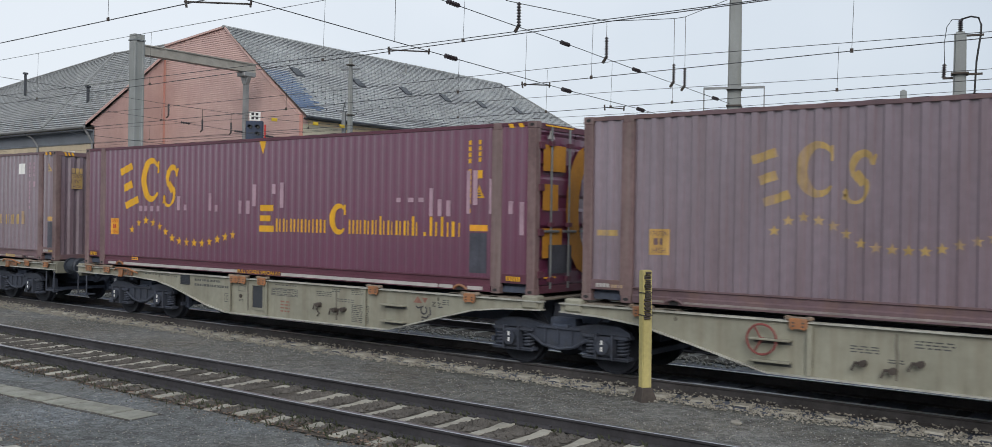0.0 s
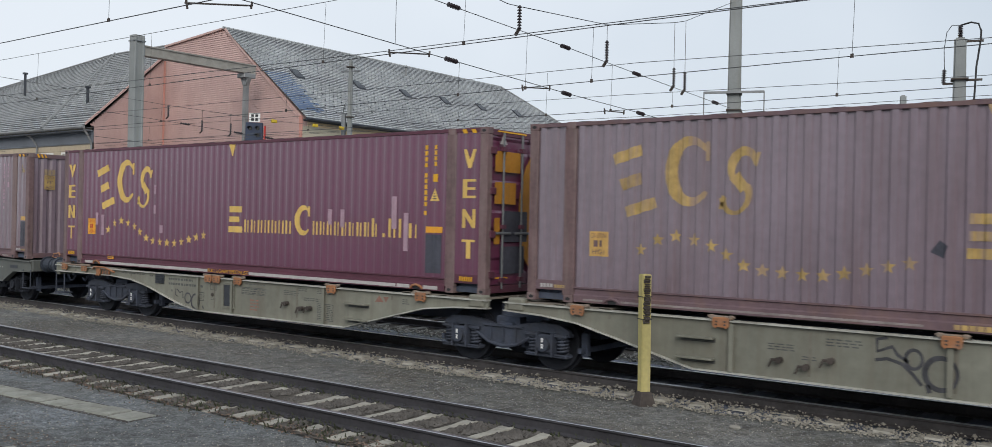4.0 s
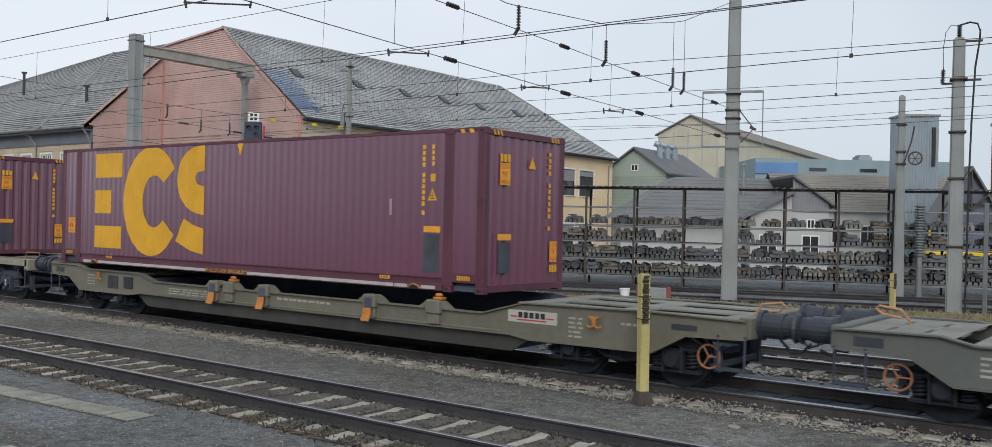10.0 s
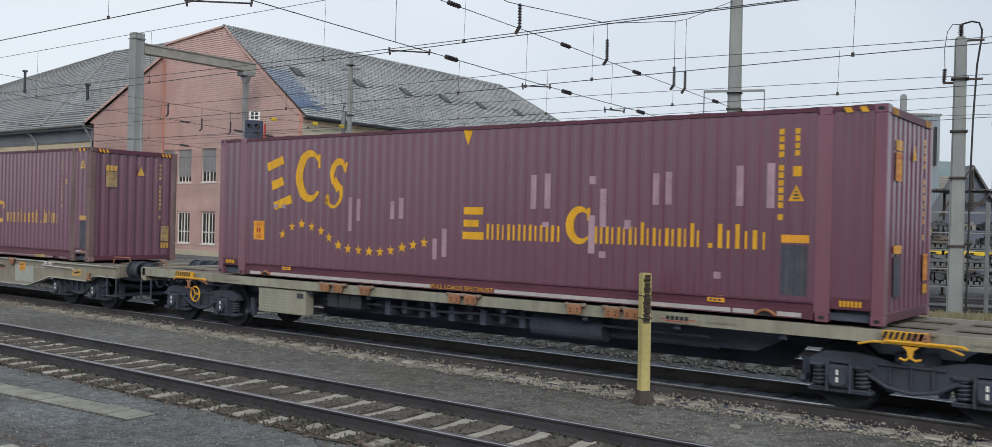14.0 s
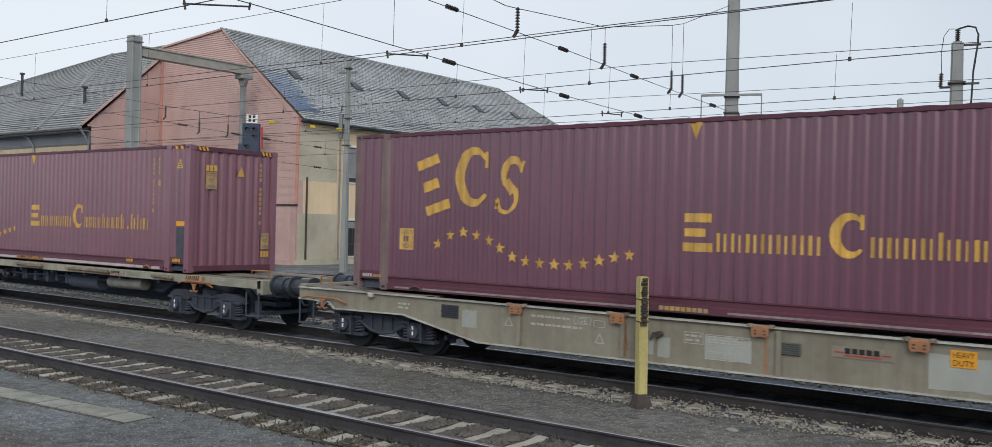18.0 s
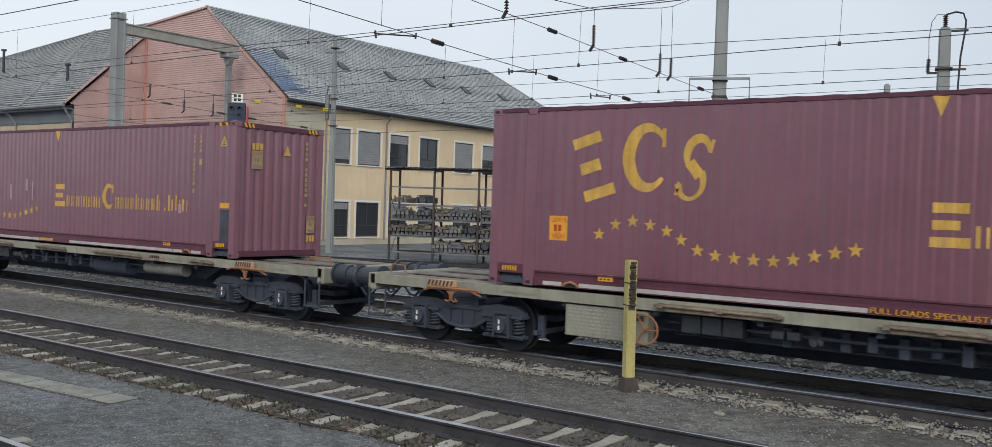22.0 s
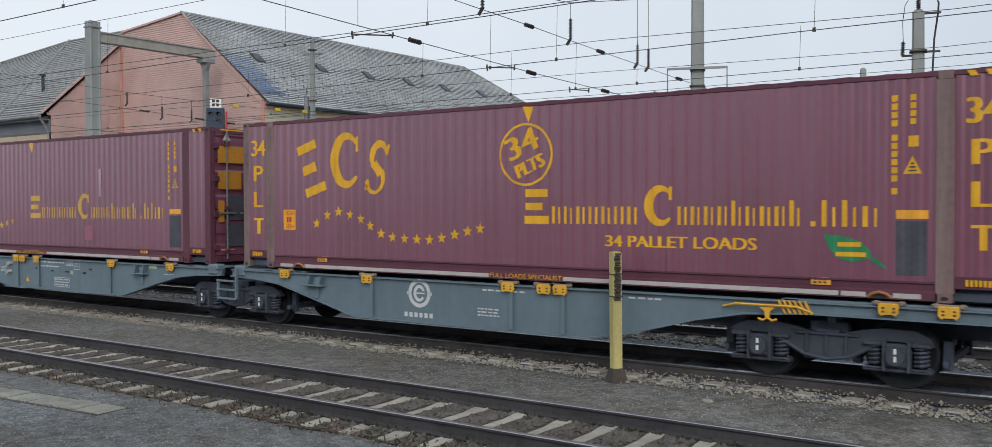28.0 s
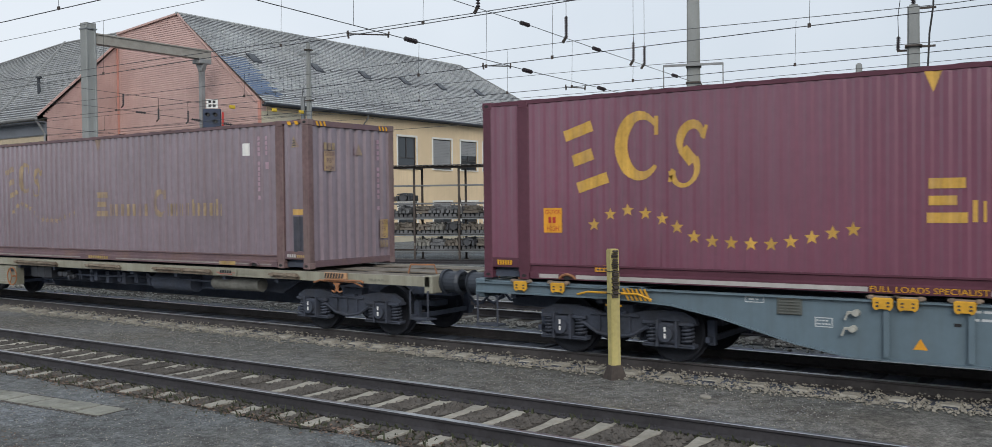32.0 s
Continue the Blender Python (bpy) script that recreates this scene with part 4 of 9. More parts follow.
def container(label, u, paint, door=False, zbase=1.185, logo="arch", lettering=YELLOW, tape=True, wm=True, post=None, iso=YELLOW, extra=None, plate=True, tri=True, inner=False, arrow=0.0, slogan=True):
    """One 45-foot box. u: its right end along the train; inner: its labels stand inside the middle post."""
    global DEEP, PITCH, FOLD, PHASE
    DEEP, PITCH, FOLD, PHASE = (.034, .225, (.085, .112, .198), .05) if paint is PURPLE else (.006 if extra is extra_blocks else .0125 if tape else .024, .2105, (.062, .104, .166), 0)
    rail = RAIL_PURPLE if paint is PURPLE else RAIL_RED
    post = post or rail
    c = thing("shipping_container", pose(u, TY, zbase), label, "shipping container", "containers on the train")
    ROLLING.append((c, u, zbase))
    for s in (-1, 1):
        for k in range(3):
            piece(("end_panel", "side_wall", "end_panel")[k], shared("side%d%d%g" % (s, k, DEEP), lambda bm: side_wall(bm, s, k), paint), c)
        piece("bottom_rail", shared("brail%d" % s, lambda bm: prism(bm, [(s * (CW - .1), .02), (s * (CW - .004), .02), (s * (CW - .004), .125), (s * (CW - .03), .145), (s * (CW - .03), .225), (s * (CW - .008), .235), (s * (CW - .008), .262), (s * (CW - .1), .262)], -12.95, -.91, "x"), rail), c)
        for x0, x1 in ((-13.695, -13.17), (-.69, -.165)):      # the raised rail over the gooseneck recess
            piece("end_rail", shared("endrail%d%g" % (s, x0), lambda bm: box(bm, x0, x1, s * (CW - .08), s * (CW - .008), .185, .345, .006), rail), c)
            piece("recess_plate", shared("recess%d%g" % (s, x0), lambda bm: box(bm, x0, x1, s * (CW - .16), s * (CW - .13), .03, .19), UNDER), c, None, "dark recess under the raised end rail")
        piece("top_rail", shared("trail%d" % s, lambda bm: box(bm, -CL + 0.17, -0.17, s * (CW - 0.004), s * (CW - 0.07), CH - 0.075, CH - 0.01, 0.006), rail), c)
        for x in (-CL + 0.085, -0.085):
            piece("corner_post", shared("cpost", lambda bm: box(bm, -0.083, 0.083, -0.075, 0.075, 0.11, CH - 0.11, 0.012), post), c, pose(x, s * (CW - 0.078), 0))
            for z in (0.06, CH - 0.06):
                k = piece("corner_casting", shared("cast", casting, post), c, pose(x, s * (CW - 0.081), z))
                piece("casting_hole", shared("chole", hole, BLACK), k)
        for x in (-13.06, -0.80):
            piece("middle_post", shared("mpost", lambda bm: box(bm, -0.115, 0.105, -0.045, 0.045, 0.11, CH - 0.11, 0.012), post), c, pose(x, s * (CW - 0.045), 0))
            k = piece("middle_casting", shared("cast", casting, post), c, pose(x, s * (CW - 0.079), 0.06))
            piece("casting_hole", shared("chole", hole, BLACK), k)
            piece("middle_casting", shared("cast", casting, post), c, pose(x, s * (CW - 0.079), CH - 0.062))
    piece("roof", shared("croof", roof_sheet, rail), c)
    piece("floor", shared("cfloor", lambda bm: box(bm, -CL + 0.1, -0.1, -CW + 0.1, CW - 0.1, 0.03, 0.13), UNDER), c)
    for x in (0.0, -CL):
        sg = 1 if x == 0 else -1
        piece("end_sill", shared("esill", lambda bm: box(bm, -0.08, 0.0, -1.09, 1.09, 0.03, 0.16, 0.006), rail), c, pose(x + (0 if sg > 0 else 0.08), 0, 0))
        piece("end_header", shared("ehead", lambda bm: box(bm, -0.08, 0.0, -1.09, 1.09, CH - 0.13, CH - 0.02, 0.006), rail), c, pose(x + (0 if sg > 0 else 0.08), 0, 0))
        if sg > 0 and door:
            doors(c, paint, rail, u)
        else:
            piece("front_wall" if sg > 0 else "blind_end_wall", shared("ewall%d" % sg, lambda bm: end_wall(bm, sg), paint), c, pose(x, 0, 0))
    for x in (-12.12 * STRETCH, -1.55 * STRETCH):      # bows on the bottom rail
        bm = bmesh.new()
        tube(bm, [(x - 0.15, -CW + 0.0, 0.035), (x - 0.09, -CW - 0.012, 0.085), (x, -CW - 0.018, 0.11), (x + 0.09, -CW - 0.012, 0.085), (x + 0.15, -CW + 0.0, 0.035)], 0.022, 6)
        part("guide_bow", bm, RUSTY if tape else rail, c, "rusty yellow guide bow" if tape else "")
        deco(c, "bow_hole", [rect(x / STRETCH - .07, x / STRETCH + .07, .024, .09)], BLACK, flat=0.013)
    for a, b in ((-12.64, -12.29), (-11.97, -7.66), (-6.24, -2.06), (-2.03, -1.72), (-1.39, -1.06)):
        bm = bmesh.new()
        if tape:
            box(bm, a * STRETCH, b * STRETCH, -CW - 0.001, -CW + 0.03, 0.038, 0.10)
        else:
            box(bm, a * STRETCH, b * STRETCH, -CW - 0.001, -CW + 0.03, 0.05, 0.08)
        part("reflective_tape", bm, WHITE_TAPE if tape else TAPE_DIRTY, c, "white reflective tape" if tape else "narrow dirty tape")
    if tape:
        if not slogan:
            deco(c, "web_bars", bars(-7.62, -6.98, .045, .11, 6, gap=.2), YELLOW_SOFT, flat=0.013)
        else:
            deco(c, "slogan_lettering", fit_text("FULL LOADS SPECIALIST", -7.63, -6.26, 0.040, 0.115), YELLOW, flat=0.013)
        deco(c, "address_bars", bars(-0.56, -0.26, 0.225, 0.305, 6), YELLOW, flat=0.013)
        deco(c, "address_bars", bars(-13.44, -13.14, 0.225, 0.305, 6), YELLOW, flat=0.013)
        for x in (-2.42, -11.64) if u < -60 else (-11.64,):
            deco(c, "size_plate", [rect(x, x + .26, 0.165, 0.265)], ORANGE_PLATE, flat=-.005)
            deco(c, "plate_bars", bars(x + .03, x + .23, 0.185, 0.21, 3) + bars(x + .05, x + .21, .225, .25, 4), DARK_PAD, flat=-.002)
    else:
        deco(c, "size_plate", [rect(-2.62, -2.12, 0.03, 0.105)], YELLOW_PALE, flat=0.013)
        deco(c, "web_bars", bars(-7.31, -6.52, 0.045, 0.11, 9, gap=.2), YELLOW_PALE, flat=0.013)
        for x in (-0.60, -13.45):
            deco(c, "unit_bars", bars(x, x + .25, 0.225, 0.285, 4, gap=.2), WHITE_TAPE, flat=0.013)
            deco(c, "unit_bars", bars(x + .27, x + .48, 0.225, 0.275, 4, gap=.2), YELLOW_PALE, flat=0.013)
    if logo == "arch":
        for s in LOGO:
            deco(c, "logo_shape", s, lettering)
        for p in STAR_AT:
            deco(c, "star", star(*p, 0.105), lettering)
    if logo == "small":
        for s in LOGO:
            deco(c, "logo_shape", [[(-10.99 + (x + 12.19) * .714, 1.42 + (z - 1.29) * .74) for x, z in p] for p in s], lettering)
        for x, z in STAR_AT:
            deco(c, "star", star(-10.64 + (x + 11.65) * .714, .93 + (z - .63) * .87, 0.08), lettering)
    if wm:
        for w in WORDS[:2] if wm in ("short", "wide") else WORDS:
            for q in w:
                wide = [[(-7.185 + (x + 6.96) * 1.268, z) for x, z in p] for p in q]
                deco(c, "wordmark_shape", wide if wm == "wide" else [[(x, z + (.1 if logo == "small" else 0)) for x, z in p] for p in q], lettering)
    if plate:
        px = -12.55 if extra is not extra_blocks else -13.40
        deco(c, "warning_plate", [rect(px, px + .33, .76, 1.15)], ORANGE_PLATE if tape else PLATE_MUTED)
        deco(c, "plate_lettering", fit_text("CAUTION", px + .03, px + .30, 1.05, 1.12) + fit_text("HIGH", px + .06, px + .27, .79, .87), RED_PAINT if tape else RAIL_PURPLE, lift=0.007)
        deco(c, "plate_bars", bars(px + .08, px + .25, .91, 1.01, 2), RED_PAINT if tape else RAIL_PURPLE, lift=0.007)
        for p in bars(-1.42, -1.345, 2.20, 2.62, 4, True, .24) + bars(-1.42, -1.345, 1.50, 2.12, 6, True, .24) + bars(-1.42, -1.345, 1.36, 1.44, 1, True, .0) + bars(-1.20, -1.13, 2.22, 2.62, 4, True, .24) + [rect(-1.22, -1.10, 1.96, 2.10)]:
            deco(c, "code_bar", [p], iso)
        deco(c, "label_strip", [rect(-0.47, -0.1, 1.05, 1.16)] if not inner else [rect(-1.36, -0.98, 1.05, 1.16)], ORANGE_PLATE if tape else PLATE_MUTED)
        deco(c, "label_pad", [rect(-0.46, -0.1, .33, 1.02)] if not inner else [rect(-1.36, -1.0, .33, 1.02)], DARK_PAD)
    if tri:
        deco(c, "arrow_mark", [[(-6.99 + arrow, CH - .065), (-6.78 + arrow, CH - .065), (-6.885 + arrow, 2.56)]], lettering)
        x, z0 = (-0.38, 2.36) if not inner else (-1.17, 1.62)
        deco(c, "warning_triangle", [[(x - .11, z0), (x + .11, z0), (x, z0 + .23)]], lettering)
        deco(c, "triangle_bars", [rect(x - .05, x + .05, z0 + .03, z0 + .05), rect(x - .04, x + .04, z0 + .075, z0 + .095), rect(x - .02, x + .02, z0 + .12, z0 + .14)], DARK_PAD, lift=.007)
        for a in (-0.52, -0.32):
            deco(c, "hazard_stripe", [[(a, CH - .1), (a + .09, CH - .1), (a + .05, CH - .03), (a - .04, CH - .03)]], YELLOW, flat=0.012)
    if not door:
        for y, z0, z1, w in ((-0.67, 1.91, 2.30, .30), (0.90, .53, .92, .24)):
            bm = bmesh.new()
            flat_on_end(bm, [[(y - w / 2, z0), (y + w / 2, z0), (y + w / 2, z1), (y - w / 2, z1)]])
            part("warning_plate", bm, ORANGE_PLATE if lettering in (YELLOW, YELLOW_BLEACHED) else YELLOW_PALE, c)
            bm = bmesh.new()
            flat_on_end(bm, fit_text("CAUTION", y - w * .42, y + w * .42, z1 - .10, z1 - .02) + fit_text("HIGH", y - w * .34, y + w * .34, z0 + .02, z0 + .10) + fit_text("9'6\"", y - w * .28, y + w * .28, z0 + .15, z0 + .25), 0.007)
            part("plate_lettering", bm, RED_PAINT if lettering in (YELLOW, YELLOW_BLEACHED) else RAIL_PURPLE, c)
            bm = bmesh.new()
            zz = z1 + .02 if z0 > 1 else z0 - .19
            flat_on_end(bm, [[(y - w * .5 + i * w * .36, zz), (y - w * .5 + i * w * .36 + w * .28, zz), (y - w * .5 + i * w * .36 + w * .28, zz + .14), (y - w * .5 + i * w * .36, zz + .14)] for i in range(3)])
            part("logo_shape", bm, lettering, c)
        bm = bmesh.new()
        flat_on_end(bm, [[(.05, 2.24), (.27, 2.24), (.16, 2.47)]])
        part("warning_triangle", bm, lettering, c)
        for i in (0, 1, 2, 3, 5, 6, 7, 8, 9, 10, 12):
            bm = bmesh.new()
            flat_on_end(bm, [[(.70, 2.5 - .115 * i), (.77, 2.5 - .115 * i), (.77, 2.58 - .115 * i), (.70, 2.58 - .115 * i)]])
            part("code_bar", bm, iso, c)
    if not door and tape and paint in (RED, RED_DUSTY, RED_PALE):
        bm = bmesh.new()
        flat_on_end(bm, [[(-.86, .94), (-.46, .94), (-.46, 1.05), (-.86, 1.05)]])
        part("label_strip", bm, ORANGE_PLATE, c)
        bm = bmesh.new()
        flat_on_end(bm, [[(-.84, .36), (-.48, .36), (-.48, .90), (-.84, .90)]])
        part("label_pad", bm, DARK_PAD, c)
    if not door:
        for a in (-1.0, -.9, -.8, .8, .9, 1.0):
            bm = bmesh.new()
            flat_on_end(bm, [[(a, CH - .12), (a + .05, CH - .12), (a + .01, CH - .03), (a - .04, CH - .03)]], 0.005)
            part("hazard_stripe", bm, YELLOW, c)
    if extra:
        extra(c)
    return c


def deco(c, name, polys, material, lift=0.0045, flat=None, label=""):
    """Paint on the near wall; flat: on a rail, at this distance before the wall's face."""
    bm = bmesh.new()
    polys = [[(x * STRETCH, z) for x, z in p] for p in polys]
    if flat is None:
        painted(bm, polys, lift)
    else:
        for p in polys:
            bm.faces.new([bm.verts.new((x, -CW + 0.012 - flat - 0.004, z)) for x, z in p])
    return part(name, bm, material, c, label, normals=False)


def roof_sheet(bm):
    n = 96
    xs = [-CL + 0.1 + (CL - 0.2) * i / n for i in range(n + 1)]
    rows = [[bm.verts.new((x, y, CH - 0.012 + (0.012 if (i // 2) % 2 else 0))) for i, x in enumerate(xs)] for y in (-CW + 0.03, CW - 0.03)]
    for i in range(n):
        bm.faces.new((rows[0][i], rows[0][i + 1], rows[1][i + 1], rows[1][i]))


def doors(c, paint, rail, u):
    for s in (-1, 1):
        d = piece("door", shared("door%d" % s, lambda bm: door_leaf(bm, s), paint), c)
        for k in (0.27, 0.82):
            piece("locking_bar", shared("lockbar", lambda bm: rod(bm, (0.035, 0, 0.1), (0.035, 0, CH - 0.08), 0.019, 8), STEEL), d, pose(0, s * k, 0))
            piece("bar_keeper", shared("keeper", lambda bm: (box(bm, 0, 0.065, -0.06, 0.06, 0.22, 0.3), box(bm, 0, 0.065, -0.06, 0.06, 1.15, 1.22), box(bm, 0, 0.065, -0.06, 0.06, 2.5, 2.58)), RAIL_RED), d, pose(0, s * k, 0))
            piece("lock_handle", shared("lhandle", lambda bm: box(bm, 0.03, 0.06, 0.0, 0.42, 1.05, 1.09, 0.005), STEEL), d, pose(0, s * k - 0.2, 0))
        for z in (0.35, 1.05, 1.8, 2.5):
            piece("hinge", shared("hinge", lambda bm: box(bm, -0.02, 0.02, -0.07, 0.07, -0.06, 0.06, 0.006), rail), d, pose(0.01, s * 1.08, z))
    # a large logo across the doors; on worn doors grey film hides its lower half
    worn = paint is RED_PALE or u < -30
    blocks = ((2.08, 2.52, -.36), (1.42, 1.86, -.58), (.62, 1.12, -.45)) if not worn else ((2.14, 2.50, -.30), (1.58, 1.96, -.42), (.88, 1.34, -.88))
    for z0, z1, y1 in blocks:
        bm = bmesh.new()
        flat_on_end(bm, [[(-1.04, z0), (y1, z0), (y1, z1), (-1.04, z1)]], 0.012)
        part("logo_block", bm, ORANGE_SHADED, c, "dull orange block of a large logo")
    bm = bmesh.new()
    flat_on_end(bm, [[(y, z) for y, z in q] for q in arc(.35, 1.45, .48, .95, 30, 330, .17, .2, 18)], 0.012)
    part("logo_block", bm, ORANGE_SHADED, c, "dull orange crescent of a large logo")
    bm = bmesh.new()
    flat_on_end(bm, [[(-.92, 2.62), (-.70, 2.62), (-.81, 2.80)]], 0.012)
    part("warning_triangle", bm, WHITE_TAPE, c)
    bm = bmesh.new()
    flat_on_end(bm, [[(-.98, 2.83), (-.12, 2.83), (-.12, 2.855), (-.98, 2.855)], [(-.98, .28), (-.62, .28), (-.62, .305), (-.98, .305)]], 0.012)
    part("yellow_line", bm, YELLOW, c)
    bm = bmesh.new()
    flat_on_end(bm, [[(-.86, .36), (-.14, .36), (-.14, .84), (-.86, .84)]] + ([[(-.80, .92), (-.06, .92), (-.06, 1.46), (-.80, 1.46)]] if worn else []), 0.014)
    part("grey_film", bm, DARK_PAD, c, "scuffed dark grey film")


def door_leaf(bm, s):
    zs, z = [], 0.18
    while z < CH - 0.15:
        zs += [(z, 0.0), (z + .2, 0.0), (z + .25, .03), (z + .42, .03), (z + .47, 0.0)]
        z += .52
    zs = [q for q in zs if q[0] < CH - 0.14] + [(CH - 0.13, 0.0)]
    a, b = sorted((s * 0.02, s * 1.08))
    lo = [bm.verts.new((-0.02 - d, a, z)) for z, d in zs]
    hi = [bm.verts.new((-0.02 - d, b, z)) for z, d in zs]
    for i in range(len(zs) - 1):
        bm.faces.new((lo[i], hi[i], hi[i + 1], lo[i + 1]))
    quad(bm, (-0.08, a, 0.16), (-0.08, b, 0.16), (-0.08, b, CH - 0.13), (-0.08, a, CH - 0.13))


def patches(c, spots, material=PATCH):
    for x, z, w, h in spots:
        deco(c, "repair_patch", [rect(x, x + w, z, z + h)], material, lift=0.0075, label="pale repair patch")


def bold(body, x0, x1, z0, z1, d=.022):
    """Letters thickened by laying them side by side."""
    return [[(x + k, z) for x, z in p] for p in fit_text(body, x0 + d, x1 - d, z0, z1) for k in (-d, 0, d)]


def letters_down(c, body, x0, x1, tops, h, paint=YELLOW):
    for ch, z in zip(body, tops):
        deco(c, "letter", bold(ch, x0, x1, z - h, z), paint)


def extra_vent(c):
    letters_down(c, ("V", "E", "N", "T"), -13.5, -13.2, (2.52, 2.0, 1.48, .95), .33, YELLOW_BLEACHED)
    letters_down(c, ("V", "E", "N", "T"), -0.54, -0.24, (2.52, 2.0, 1.48, .95), .33, YELLOW_BLEACHED)
    patches(c, [(-12.2, 1.0, .1, .3), (-11.95, .75, .12, .5), (-9.75, 1.75, .1, .22), (-9.75, 1.3, .1, .2), (-9.5, .85, .12, .18), (-3.9, 1.15, .12, .3), (-3.55, 1.1, .12, .35), (-2.2, 1.1, .12, .6), (-1.9, .7, .12, .7)])


def between(outer, inner):
    """A broad curved stroke between two lines of points."""
    return [[a, b, d, e] for a, b, e, d in zip(outer, outer[1:], inner, inner[1:])]


def extra_blocks(c):
    for z0, z1, x1 in ((2.15, 2.74, -11.0), (1.27, 1.84, -11.46), (.42, .96, -11.0)):
        deco(c, "logo_block", [rect(-12.16, x1, z0, z1)], YELLOW, label="large yellow logo block")
    deco(c, "logo_block", arc(-9.72, 1.57, .80, .94, 39, 321, .27, .40, 40), YELLOW, label="large yellow open crescent")
    outer = [(-7.77, 2.82), (-8.1, 2.80), (-8.46, 2.67), (-8.70, 2.40), (-8.77, 2.07), (-8.69, 1.74), (-8.44, 1.47), (-8.12, 1.33), (-7.77, 1.27)]
    inner = [(-7.77, 2.25), (-7.94, 2.24), (-8.05, 2.20), (-8.10, 2.13), (-8.10, 2.06), (-8.07, 2.01), (-8.01, 1.96), (-7.93, 1.94), (-7.77, 1.91)]
    deco(c, "logo_block", between(rounded(outer), rounded(inner)), YELLOW, label="large yellow curve cut off upright")
    deco(c, "logo_block", between([(-8.51, 1.19), (-8.12, 1.04), (-7.77, .97)], [(-8.80, .67), (-8.25, .47), (-7.77, .40)]), YELLOW, label="large yellow wedge cut off upright")
    patches(c, [(-2.2, 1.35, .06, .3)])


def extra_34(c):
    for x0, x1 in ((-13.48, -13.06), (-0.57, -0.17)):
        deco(c, "figure", bold("34", x0, x1, 2.22, 2.54), YELLOW)
        letters_down(c, ("P", "L", "T"), x0 + .06, x1 - .06, (2.03, 1.51, .98), .31)
    deco(c, "badge_ring", arc(-6.94, 2.05, .49, .49, 0, 360, .02, .02, 28), YELLOW)
    deco(c, "badge_lettering", spun(bold("34", -7.26, -6.62, 2.05, 2.42) + bold("PLTS", -7.22, -6.64, 1.74, 1.96), -6.94, 2.05, 22), YELLOW)
    deco(c, "slogan_lettering", bold("34 PALLET LOADS", -5.50, -3.15, .60, .77, .012), YELLOW)
    deco(c, "leaf_mark", [[(-2.26, .84), (-2.02, .82), (-1.78, .75), (-1.66, .62), (-1.67, .53), (-1.9, .48), (-2.08, .53), (-2.2, .68)], [(-1.68, .52), (-1.48, .4), (-1.47, .43), (-1.62, .56)]], GREEN, label="green leaf mark")
    deco(c, "leaf_bars", [rect(-2.08, -1.78, .68, .74), rect(-2.1, -1.72, .55, .61)], YELLOW, lift=.007)


def ragged(x0, x1, z0, z1, seed, n=36):
    """A rolled-on patch of paint with uneven edges, as upright strips."""
    rnd = random.Random(seed)
    out, top, bot = [], z1, z0
    for i in range(n):
        a, b = x0 + (x1 - x0) * i / n, x0 + (x1 - x0) * (i + 1) / n
        q = min(1.0, .55 + i / 9.0) if seed == 9 else 1.0
        t2, b2 = z0 + (z1 - z0) * q - rnd.uniform(0, .05), z0 + rnd.uniform(0, .03)
        out.append([(a, bot), (b, b2), (b, t2), (a, top if i else t2)])
        top, bot = t2, b2
    return out


def extra_patch5(c):
    deco(c, "paint_patch", ragged(-8.16, -5.94, .29, 1.06, 9), PATCH_RED, lift=.0075, label="fresh dark crimson paint patch")
    deco(c, "document_holder", [rect(-1.98, -1.72, 2.34, 2.63)], WHITE)


def extra_patch3(c):
    deco(c, "paint_patch", [rect(-5.90, -4.93, .55, .89)], PATCH_RED, lift=.0075, label="crimson paint patch")
    deco(c, "document_holder", [rect(-1.99, -1.71, 2.31, 2.60)], WHITE)
    deco(c, "dark_scuff", [[(-7.6, 1.0), (-7.45, .92), (-7.4, 1.08), (-7.5, 1.15)]], DARK_PAD)


def extra_2(c):
    patches(c, [(-11.35, 1.33, .11, .13), (-11.15, 1.33, .11, .13), (-10.9, 1.33, .11, .13), (-10.65, 1.33, .11, .13), (-9.85, 1.36, .11, .32), (-9.6, 1.36, .11, .13), (-8.70, 1.36, .11, .38), (-8.48, 1.34, .11, .14), (-7.66, 1.3, .11, .28), (-7.4, 1.3, .11, .28), (-7.2, 1.46, .11, .46), (-6.57, 1.72, .1, .2), (-6.32, 1.43, .1, .52),
                (-3.1, 1.55, .12, .08), (-2.8, 1.55, .12, .08), (-2.55, 1.55, .12, .08), (-2.3, 1.3, .1, .5), (-2.1, 1.3, .1, .3), (-1.9, 1.3, .1, .28), (-1.45, 1.35, .09, .75), (-1.3, 1.5, .09, .6), (-.95, 1.35, .09, .6), (-.55, 1.35, .1, .22), (-.32, 1.0, .1, .55)])


